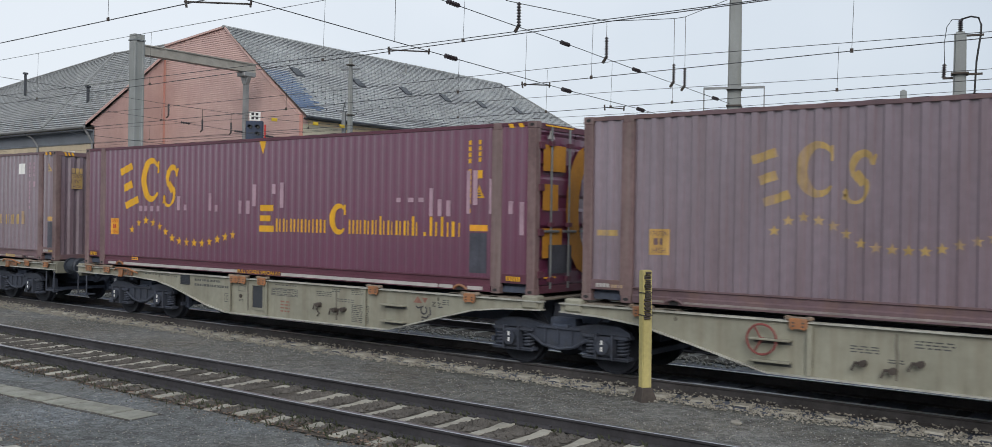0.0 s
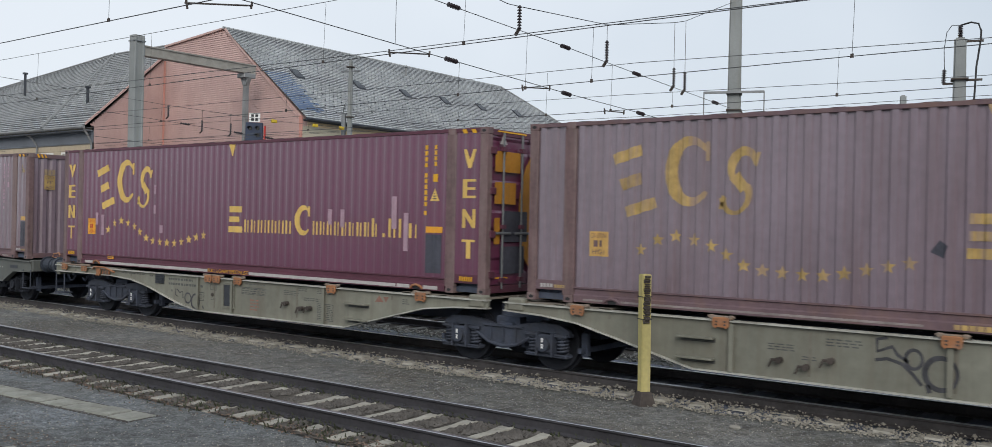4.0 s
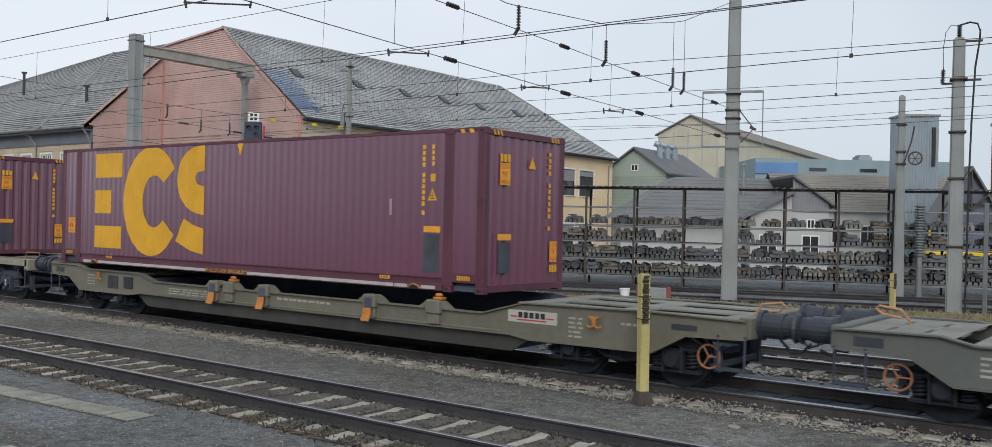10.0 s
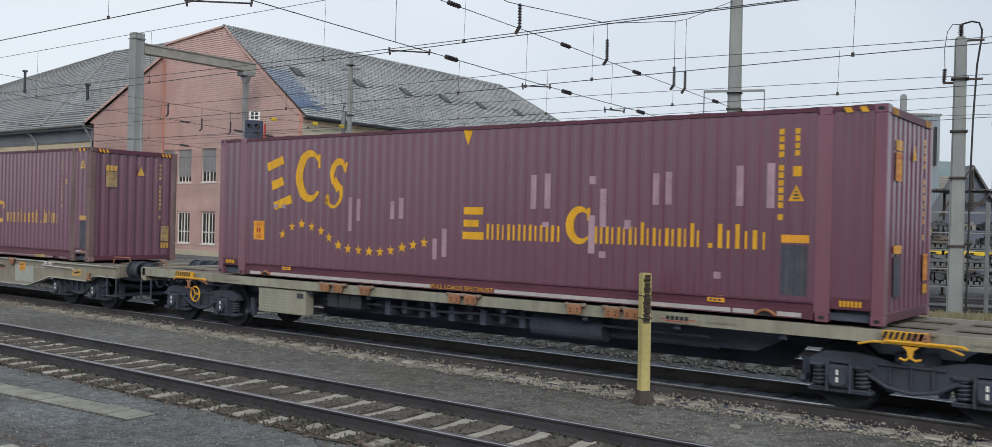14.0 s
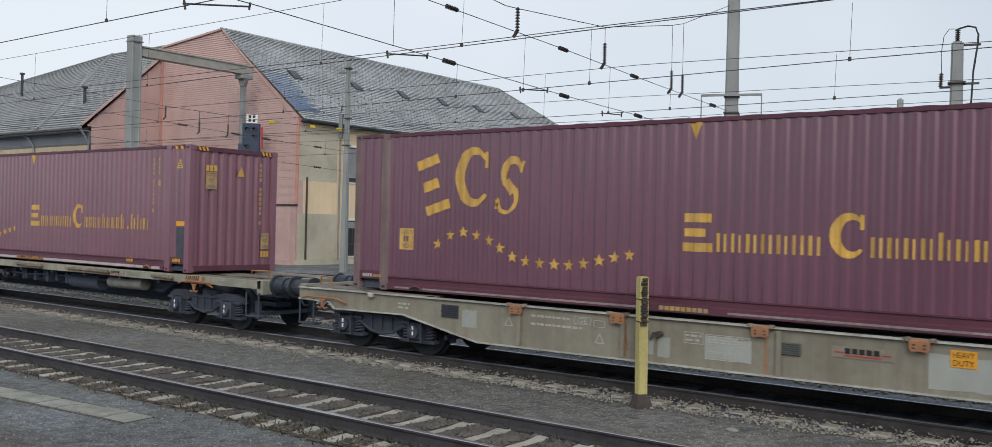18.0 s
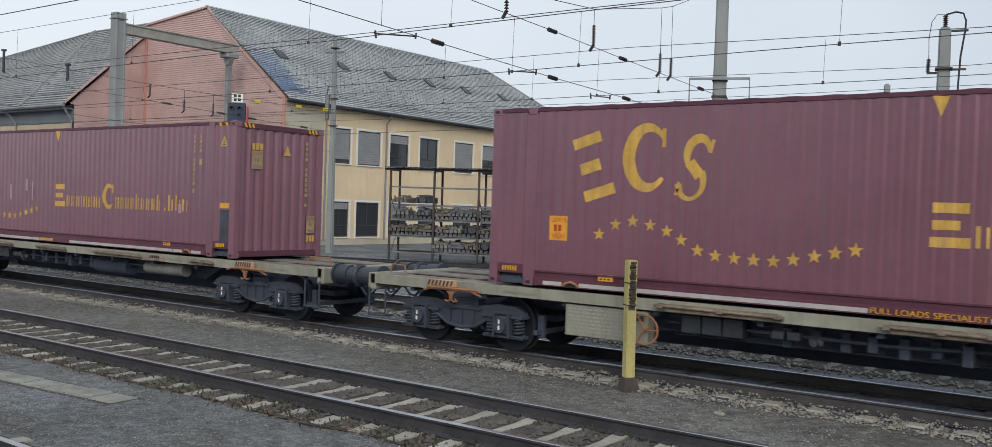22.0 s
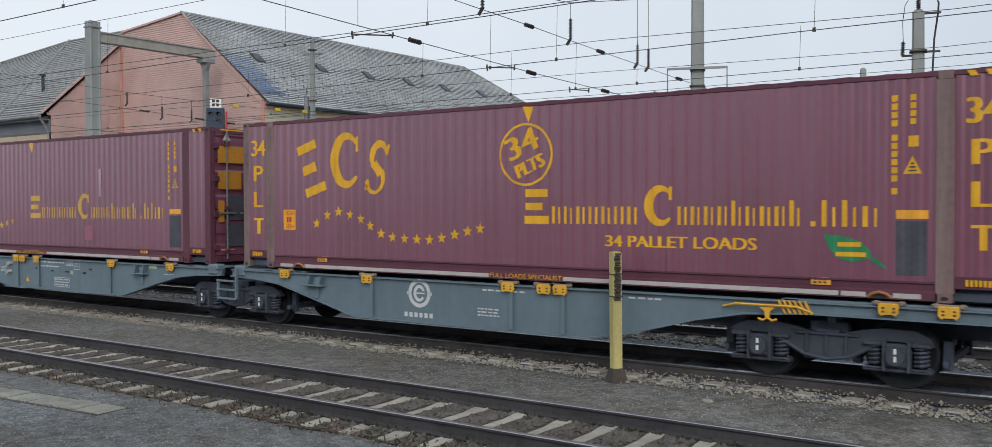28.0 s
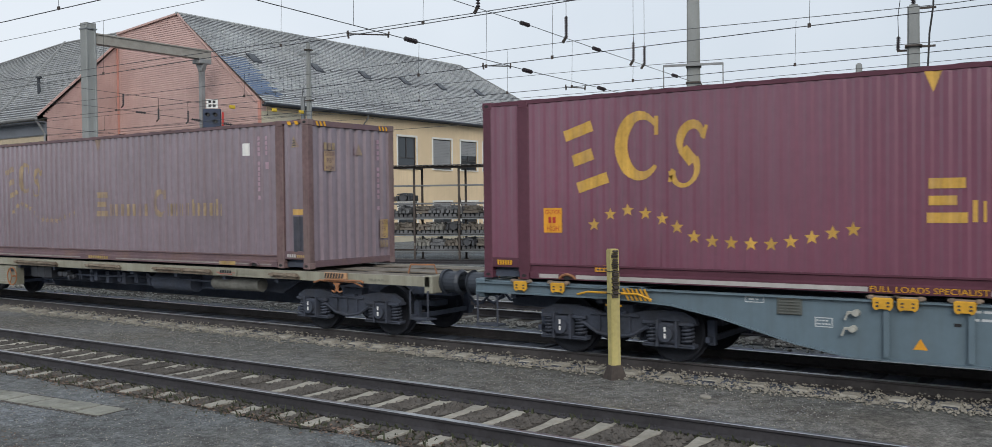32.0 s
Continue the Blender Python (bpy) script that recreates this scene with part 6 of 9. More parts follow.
def twin_marks(w, d, plate=CREAM):
    """The fittings and dark stencils on both halves; d: how far the left half's are set to the right."""
    louvre(w, -10.06 + d, -9.72 + d, .88, 1.10)
    for a, b, z0, z1, rows, n in ((-9.55, -8.63, .95, 1.06, 1, 10), (-9.55, -8.22, .84, .955, 1, 14), (-11.49, -10.47, 1.03, 1.075, 1, 7), (-6.81, -6.14, 1.02, 1.06, 1, 6), (-6.9, -6.15, .83, .96, 3, 5), (-7.98, -7.8, .62, .68, 2, 2),
                                  (-5.57, -5.12, .88, .99, 3, 5), (-5.13, -4.87, .98, 1.06, 2, 3), (-4.97, -4.51, .80, .88, 2, 5), (-4.59, -4.18, .96, 1.06, 3, 5), (-4.55, -4.14, .47, .76, 8, 3), (-2.31, -2.14, .91, 1.02, 3, 2), (-10.32, -10.17, 1.0, 1.07, 1, 2)):
        small_bars(w, a + d, b + d, z0, z1, rows, n, STENCIL_AND_SHADE)
    for a, b, z0, z1 in ((-8.47, -8.22, .58, .77), (-8.40, -8.29, .63, .72), (-8.0, -7.77, .84, .96), (-6.92, -6.13, .82, .97), (-4.57, -4.12, .45, .78)):
        on_sill(w, "stencil_frame", outline(a + d, b + d, z0, z1), STENCIL_AND_SHADE)
    small_bars(w, -6.64 + d, -6.34 + d, .48, .74, 4, 2, RED_STENCIL)
    bm = bmesh.new()
    for p in outline(-7.56 + d, -7.14 + d, .48, 1.03, .045):
        x = [q[0] for q in p]
        z = [q[1] for q in p]
        box(bm, min(x), max(x), -HALF - .045, -HALF - .018, min(z), max(z))
    part("cover_frame", bm, plate, w)
    sign_plate(w, -7.51 + d, -7.19 + d, .53, .98, DARK_TRIM, name="panel_cover", label="dark blue-grey panel cover")
    bm = bmesh.new()
    bmesh.ops.create_cone(bm, cap_ends=True, segments=14, radius1=.045, radius2=.04, depth=.02, matrix=pose(-7.92 + d, -HALF - .03, .74, 90, 0, 0))
    part("round_cover", bm, DARK_STEEL, w)
    for x, z in ((-5.45 + d, .72), (-5.0 + d, .65), (-4.76 + d, .67), (4.9, .64), (5.27, .58), (5.6, .70)):
        valve(w, x, z)
    for x0, x1 in ((-3.73 + d, -3.15 + d), (3.38, 3.95)):
        for z in (.53, .83):
            bm = bmesh.new()
            box(bm, x0, x1, -HALF - .15, -HALF - .015, z, z + .03, .006)
            part("step_tread", bm, plate, w)
            # Dark strip painted on the sill as the shade below each tread.
            on_sill(w, "step_shade_plate", [rect(x0 + .03, x1, z - .05, z)], STENCIL_AND_SHADE)
    on_sill(w, "warning_triangle", [[(-3.0 + d, .92), (-2.78 + d, .92), (-2.89 + d, 1.04)]], RED_STENCIL)
    on_sill(w, "warning_triangle", [[(-2.79 + d, 1.02), (-2.65 + d, 1.02), (-2.72 + d, .92)]], RED_STENCIL)
    for a, b, z0, z1, rows, n in ((4.72, 5.14, .76, .87, 3, 4), (5.2, 5.42, .66, .73, 2, 2), (5.52, 6.0, .88, 1.0, 3, 4), (10.18, 10.83, 1.04, 1.09, 1, 6)):
        small_bars(w, a, b, z0, z1, rows, n, STENCIL_AND_SHADE)
    lever_set(w, -12.3 + d, 1, RUSTY)
    lever_set(w, 12.25, 1, RUSTY)
    lock_rod(w, -13.95 + d, -12.8 + d)
    lock_rod(w, 13.02, 14.36)
    on_sill(w, "maker_bars", [rect(8.90 + .085 * i, 8.965 + .085 * i, .965, 1.02) for i in range(5)], BLACK)
    on_sill(w, "maker_line", [rect(8.80, 8.89, .965, .985), rect(8.88, 9.36, .925, .945), rect(9.35, 9.44, .965, .985)], RED_PAINT)
    louvre(w, 8.79, 9.12, .66, .85, GREYGREEN)
    rnd = random.Random(int(d * 100) + 4)
    for x in (-13.4, -10.9, -8.25, -7.68, -7.05, -5.0, -4.2, -2.4, 2.2, 4.2, 5.3, 7.1, 7.9, 8.25, 10.6, 12.9):      # dirt runs below the fittings
        top = 1.05
        low = .45 if 3.6 < abs(x) < 8.5 else .985
        pts = []
        for side in (1, -1):
            for i in range(5)[::side]:
                pts.append((x + side * rnd.uniform(.012, .035), top + (low - top) * i / 4))
        on_sill(w, "dirt_run", [pts], DIRT_RUN, "brown dirt run", y=-HALF - .0215)


def details_w1(w, l, r):
    twin_marks(w, 0)
    hand_wheel(w, 3.55, .84, .21, mat("dull_red_paint", (0.20, 0.055, 0.05), .7, vary=.25))
    on_sill(w, "scrawl", stroke([(-2.93, .86), (-2.88, .83), (-2.8, .85)], .014) + arc(-2.74, .80, .07, .07, 100, 420, .012, .016, 12) + stroke([(-2.60, .86), (-2.58, .74), (-2.68, .66), (-2.8, .67)], .016) + stroke([(-2.78, .62), (-2.66, .60), (-2.6, .62)], .014), SPRAY, "dark pen scrawl")
    on_sill(w, "scrawl", stroke([(-2.55, .95), (-2.47, .96), (-2.55, .88), (-2.46, .89)], .012) + stroke([(-2.42, .95), (-2.36, .94), (-2.40, .87), (-2.30, .88)], .012), SPRAY, "dark pen scrawl")
    bm = bmesh.new()
    tube(bm, [(-5.45, -HALF - .06, .74), (-5.5, -HALF - .08, .62), (-5.44, -HALF - .06, .55), (-5.5, -HALF - .06, .5)], .014, 5)
    part("hanging_chain", bm, DARK_STEEL, w)


def details_w2(w, l, r):
    twin_marks(w, .17, CREAM_DIRTY)
    on_sill(w, "graffiti_scrawl", stroke([(6.30, 1.07), (6.17, 1.04), (6.17, .88), (6.36, .96), (6.42, .86), (6.56, .78)], .022) + stroke([(6.15, .77), (6.3, .80), (6.48, .75), (6.62, .62), (6.72, .50)], .022) + arc(6.62, .82, .10, .12, 0, 360, .018, .024, 20) + arc(6.94, .67, .19, .20, 0, 360, .02, .036, 26) + stroke([(6.78, .52), (6.81, .42)], .03), SPRAY, "dark spray-paint scrawl")
    on_sill(w, "graffiti_scrawl", stroke([(-9.1, .80), (-9.12, .66), (-9.0, .62)], .012) + stroke([(-9.06, .79), (-8.95, .72), (-8.84, .74), (-8.82, .60)], .014) + arc(-8.64, .61, .11, .11, 0, 360, .014, .02, 20) + arc(-8.36, .55, .15, .16, 0, 360, .016, .024, 22) + stroke([(-9.25, .76), (-9.25, .72)], .02) + stroke([(-8.10, .47), (-8.06, .41)], .022), SPRAY, "dark spray-paint scrawl")


DIRT_RUN = mat("brown_dirt_run", (0.15, 0.14, 0.115), 0.8, big=3, fine=14, vary=0.3)
mat_dull_stencil = mat("dull_stencil_paint", (0.30, 0.30, 0.265), 0.7, big=2, fine=30, vary=0.2)
mat_faint = mat("faint_stencil_paint", (0.24, 0.235, 0.19), 0.7, big=2, fine=30, vary=0.15)
mat_pale_green = mat("pale_green_plate", (0.42, 0.5, 0.33), 0.6, big=2, fine=30, vary=0.1)
mat_white_on_blue = mat("white_stencil_paint", (0.52, 0.55, 0.56), 0.6, big=2, fine=30, vary=0.1)


def details_w9(w, l, r):
    # ring emblem with bars under it
    bm = bmesh.new()
    for p in arc(5.14, .88, .215, .215, 0, 360, .034, .034, 28) + arc(5.14, .88, .10, .12, 20, 330, .022, .03, 16) + [rect(5.04, 5.26, .868, .895), rect(4.86, 4.92, .85, .91), rect(5.36, 5.42, .85, .91)]:
        bm.faces.new([bm.verts.new((x, -HALF - .024, z)) for x, z in p])
    part("ring_emblem", bm, mat_white_on_blue, w, "white ring emblem", normals=False)
    bm = bmesh.new()
    for p in bars(4.80, 5.48, .46, .54, 6):
        bm.faces.new([bm.verts.new((x, -HALF - .024, z)) for x, z in p])
    part("emblem_bars", bm, mat_white_on_blue, w, normals=False)
    for a, b, z0, z1, rows, n in ((6.4, 6.85, .56, .72, 3, 4), (-7.08, -6.02, 1.0, 1.07, 1, 6), (-7.08, -6.25, .90, .97, 1, 6), (-9.9, -9.72, 1.03, 1.08, 1, 2), (-8.97, -8.78, .75, .84, 2, 3), (9.2, 9.8, 1.0, 1.06, 1, 4), (-2.1, -1.7, .9, .94, 1, 4), (-6.42, -5.82, .47, .66, 3, 6), (6.5, 7.4, .98, 1.04, 1, 6)):
        small_bars(w, a, b, z0, z1, rows, n, mat_white_on_blue)
    for a, b, z0, z1 in ((-5.94, -5.64, .97, 1.09), (-5.6, -5.34, .89, 1.1), (-5.52, -5.42, .95, 1.04), (-6.45, -5.79, .45, .68), (-9.95, -9.68, 1.01, 1.1), (-8.99, -8.76, .73, .86)):
        bm = bmesh.new()
        for p in (rect(a, b, z0, z0 + .012), rect(a, b, z1 - .012, z1), rect(a, a + .012, z0 + .012, z1 - .012), rect(b - .012, b, z0 + .012, z1 - .012)):
            bm.faces.new([bm.verts.new((x, -HALF - .023, z)) for x, z in p])
        part("stencil_frame", bm, mat_white_on_blue, w, normals=False)
    bm = bmesh.new()
    for p in fit_text("GE", -5.89, -5.69, .99, 1.07):
        bm.faces.new([bm.verts.new((x, -HALF - .024, z)) for x, z in p])
    part("stencil_letters", bm, mat_white_on_blue, w, normals=False)
    sign_plate(w, -5.74, -5.62, .77, .86, STENCIL)
    sign_plate(w, -2.63, -2.35, 1.03, 1.10, mat_pale_green, name="inspection_plate", label="pale green inspection plate")
    for a, b, z0, z1 in ((-5.98, -5.83, .81, .84), (-5.22, -5.1, .80, .85), (-4.96, -4.86, .90, .94), (-6.6, -6.5, .81, .84), (-7.3, -7.22, .84, .88)):
        sign_plate(w, a, b, z0, z1, BLACK, name="drain_slot")
    louvre(w, -9.5, -9.16, .87, 1.11, GREYGREEN)
    for x, z in ((-8.49, .74), (-8.45, .95)):
        valve(w, x, z, STENCIL)
    bm = bmesh.new()
    for p in ([(-7.77, .52), (-7.60, .52), (-7.685, .66)],):
        bm.faces.new([bm.verts.new((x, -HALF - .024, z)) for x, z in p])
    part("warning_triangle", bm, ORANGE_PLATE, w, normals=False)
    for x in (11.35, -11.95):
        t_lever(w, x, 1.02, YELLOW_FIT)
        bm = bmesh.new()
        for i in range(6):
            a = x + .22 + .07 * i
            quad(bm, (a, -HALF - .09, .95), (a + .035, -HALF - .09, .95), (a - .06, -HALF - .09, 1.13), (a - .095, -HALF - .09, 1.13))
        part("hazard_stripes", bm, YELLOW_FIT, w)
    bm = bmesh.new()
    for q in (-3.1, 2.4):
        prism(bm, [(q, 1.06), (q + .16, 1.08), (q + .10, .92), (q, .92)], -HALF - .15, -HALF - .02, "y")
        prism(bm, [(q + .3, 1.06), (q + .46, 1.08), (q + .40, .92), (q + .3, .92)], -HALF - .15, -HALF - .02, "y")
        box(bm, q - .05, q + .45, -HALF - .16, -HALF - .02, .89, .92, .006)
        box(bm, q + .16, q + .28, -HALF - .05, -HALF - .02, .66, .90, .006)
    part("step_bracket", bm, BLUEGREY, w)
    bm = bmesh.new()
    for x in (-.2, .36):
        box(bm, x, x + .05, -HALF - .12, -HALF - .06, .50, 1.14 if x > 0 else .9, .006)
    for z in (.50, .68, .86):
        box(bm, -.2, .41, -HALF - .13, -HALF - .05, z, z + .035, .005)
    part("joint_ladder", bm, BLUEGREY, w, "short blue-grey step ladder")


articulated(-8.45, 14.45, 14.6, CREAM, RUSTY, "cream-grey articulated container wagon with fish-belly sides and orange spigots", details_w1, {-1: (-13.85, -13.03, -8.08, -7.82, -7.17, -3.95, -1.65), 1: (1.65, 4.05, 7.07, 7.75, 8.02, 13.2, 14.2)})
articulated(-38.62, 14.35, 14.55, CREAM_DIRTY, RUSTY, "dirty cream-grey articulated container wagon with spray-paint scrawl", details_w2, {-1: (-13.83, -12.9, -7.83, -7.54, -6.82, -3.95, -1.65), 1: (1.65, 4.05, 7.07, 7.75, 8.02, 13.2, 14.2)})
articulated(-188.5, 14.55, 14.5, BLUEGREY, YELLOW_FIT, "clean blue-grey articulated container wagon with a white ring emblem", details_w9, {-1: (-13.65, -12.95, -8.12, -7.82, -7.17, -3.98, -1.80), 1: (1.80, 3.96, 7.05, 7.74, 8.04, 12.9, 13.6)})


# ---- pocket wagons, measured from the right end
def loop_handle(w, x, y, sg):
    """A bent tube handle standing on the end deck, leaning outwards."""
    bm = bmesh.new()
    tube(bm, [(x, y, 1.12), (x + sg * .03, y, 1.20), (x + sg * .13, y - .02, 1.33), (x + sg * .42, y - .03, 1.37), (x + sg * .47, y - .03, 1.33), (x + sg * .38, y, 1.25), (x + sg * .12, y, 1.21)], .02, 7)
    part("loop_handle", bm, FADED_HANDLE, w, "faded orange bent tube handle")


def pocket_wagon(u, L, paint, label, locks, stands):
    w = wagon("pocket_wagon", label, u)
    top = [(-L, 1.12), (-L + 1.3, 1.13), (-L + 1.7, 1.04), (-L + 4.05, 1.04), (-L + 4.65, .88), (-5.7, .89), (-4.71, .88), (-3.83, 1.11), (-1.45, 1.14), (0, 1.11)]
    bot = [(-L, .88), (-L + .95, .85), (-L + 1.46, .54), (-L + 3.65, .54), (-L + 4.1, .60), (-4.1, .60), (-3.7, .54), (-1.47, .55), (-.91, .85), (0, .87)]
    sill(w, top, bot, paint)
    for s in (-1, 1):
        bm = bmesh.new()
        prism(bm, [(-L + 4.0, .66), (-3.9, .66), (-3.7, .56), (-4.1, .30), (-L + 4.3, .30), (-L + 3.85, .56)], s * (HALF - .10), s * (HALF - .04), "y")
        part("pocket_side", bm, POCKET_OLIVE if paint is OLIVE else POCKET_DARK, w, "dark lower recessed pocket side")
        bm = bmesh.new()
        box(bm, -L + 4.5, -4.3, s * (HALF - .04), s * (HALF + .03), .60, .64, .008)
        part("rubbing_strip", bm, paint, w)
    # dark far wall, added to carry the shade inside the pocket
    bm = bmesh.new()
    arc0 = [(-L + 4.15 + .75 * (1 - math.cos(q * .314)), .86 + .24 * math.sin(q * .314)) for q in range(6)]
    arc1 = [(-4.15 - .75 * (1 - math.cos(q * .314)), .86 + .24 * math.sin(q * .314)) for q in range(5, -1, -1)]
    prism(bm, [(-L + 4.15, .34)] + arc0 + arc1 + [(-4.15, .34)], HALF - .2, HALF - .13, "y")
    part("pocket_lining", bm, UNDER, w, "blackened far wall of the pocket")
    bm = bmesh.new()
    box(bm, -L + 4.4, -4.2, -1.2, 1.2, .30, .36)
    for x in (-L + 4.2, -4.25):
        box(bm, x - .04, x + .04, -1.2, 1.2, .32, .95)
    part("pocket_floor", bm, UNDER, w, "dark pocket floor")
    for x in locks + stands:
        bm = bmesh.new()
        box(bm, x - .16, x + .16, -HALF - .13, -HALF + .1, .80, 1.05, .025)
        prism(bm, [(x + .14, 1.04), (x + .20, 1.03), (x + .42, .885), (x + .14, .885)], -HALF - .06, -HALF + .06, "y")
        prism(bm, [(x - .14, 1.04), (x - .20, 1.02), (x - .40, .885), (x - .14, .885)], -HALF - .06, -HALF + .06, "y")
        box(bm, x - .13, x + .13, -HALF - .10, -HALF, .62, .81, .015)
        k = part("spigot_bracket", bm, paint, w)
        if x in stands:
            bm = bmesh.new()
            box(bm, x - .02, x + .17, -HALF - .08, -HALF + .08, 1.05, 1.10, .012)
            box(bm, x, x + .12, -HALF - .05, -HALF + .05, 1.10, 1.165, .02)
            part("spigot", bm, ORANGE_TAB, k, "orange corner-casting spigot")
            continue
        bm = bmesh.new()
        box(bm, x - .09, x + .09, -HALF - .145, -HALF - .125, .72, .99, .006)
        rod(bm, (x + .02, -HALF - .13, .63), (x + .17, -HALF - .12, .62), .025, 7)
        part("lock_column", bm, UNDER, k, "dark lock column")
        bm = bmesh.new()
        prism(bm, [(-HALF - .125, .80), (-HALF - .15, .80), (-HALF - .17, .68), (-HALF - .22, .56), (-HALF - .195, .55), (-HALF - .14, .68)], x - .11, x + .09, "x")
        part("orange_tab", bm, ORANGE_TAB, k, "splayed orange locking tab")
    for a, b, z in ((-L + .1, -L + 1.45, 1.085), (-L + 1.6, -L + 4.1, 1.0), (-4.0, -.1, 1.085)):
        for y0, y1 in ((-1.25, -.8), (-.25, .25), (.8, 1.25)):
            bm = bmesh.new()
            box(bm, a, b, y0, y1, z, z + .035, .004)
            part("platform_plank", bm, PALE_DECK, w, "dusty pale deck plank")
        for x in (a, (a + b) / 2 - .2, b - .4):
            bm = bmesh.new()
            box(bm, x, x + .4, -1.25, 1.25, z + .002, z + .038, .004)
            part("platform_crosspiece", bm, PALE_DECK, w)
    for x in (-L + 2.2, -2.1):
        bogie(w, x, False)
    headstock(w, 0, 1, paint, grab=False)
    headstock(w, -L, -1, paint, grab=False)
    loop_handle(w, -.14, -.66, 1)
    loop_handle(w, -L + .62, .1, -1)
    hand_wheel(w, -.60 if paint is OLIVE else -L + .78, .56, .17, RUSTY, y=-1.2)
    logo_plate(w, -4.14, -3.17, .80, 1.0, WHITE if paint is GREYGREEN else STENCIL)
    for a, b, z0, z1, r, n in ((-2.95, -2.65, .62, .98, 5, 2), (-2.0, -1.5, .88, .97, 1, 3), (-10.0, -8.4, .74, .84, 1, 9), (-L + 5.2, -L + 6.8, .64, .80, 3, 6), (-L + 1.75, -L + 2.1, .66, .95, 4, 2)):
        small_bars(w, a, b, z0, z1, r, n, mat_dull_stencil)
    sign_plate(w, -1.15, -.75, .92, 1.0, DARK_TRIM, name="number_plate")
    sign_plate(w, -L + .25, -L + .62, .93, 1.05, DARK_TRIM, name="number_plate")
    for x in (-L + 2.68, -L + 2.92):
        bm = bmesh.new()
        box(bm, x, x + .21, -HALF - .035, -HALF - .018, .64, .95, .006)
        part("panel_cover", bm, DARK_TRIM, w)
    louvre(w, -L + 3.38, -L + 3.76, .67, .95)
    t_lever(w, -2.42, 1.01, ORANGE_TAB, bar=False)
    t_lever(w, -L + 2.42, 1.01, ORANGE_TAB, bar=False)
    return w


pocket_wagon(-54.3, 19.2, GREYGREEN, "grey-green low pocket wagon with orange locking tabs", (-11.8, -10.35, -7.0), (-13.45, -5.8))
pocket_wagon(-74.72, 18.95, OLIVE, "olive-grey low pocket wagon with orange locking tabs and hand wheels", (-12.0, -10.35, -7.3), (-11.5, -5.74))


FADED_ORANGE = mat("faded_orange_board", (0.46, 0.27, 0.15), 0.75, big=3, fine=18, vary=0.25, dirt=(0.33, 0.24, 0.17), amount=0.7)


# ---- flat container wagons with a slim sill and dark gear below
RAIL_TAN = mat("dirty_tan_folding_rail", (0.20, 0.165, 0.125), 0.75, big=2, fine=14, vary=0.35, bump=0.1, dirt=(0.10, 0.065, 0.045), amount=0.9)
TANK_GREY = mat("dusty_tank_paint", (0.20, 0.20, 0.18), 0.7, big=2, fine=12, vary=0.25, bump=0.05, dirt=(0.10, 0.095, 0.085), amount=0.6)


def folding_rails(w, spans):
    """Folded-down container rails: a plate, a round bar and end lugs on the side sill."""
    for a, b in spans:
        bm = bmesh.new()
        prism(bm, [(a, 1.105), (b - .08, 1.105), (b, 1.05), (b, .995), (a + .12, .995), (a, 1.05)], -HALF - .055, -HALF - .012, "y")
        rod(bm, (a - .04, -HALF - .085, 1.075), (b + .04, -HALF - .085, 1.06), .022, 8)
        for x in (a, (a + b) / 2, b - .1):
            box(bm, x, x + .10, -HALF - .11, -HALF - .05, 1.03, 1.10, .01)
        part("folding_rail", bm, RAIL_TAN, w, "folded tan container rail")


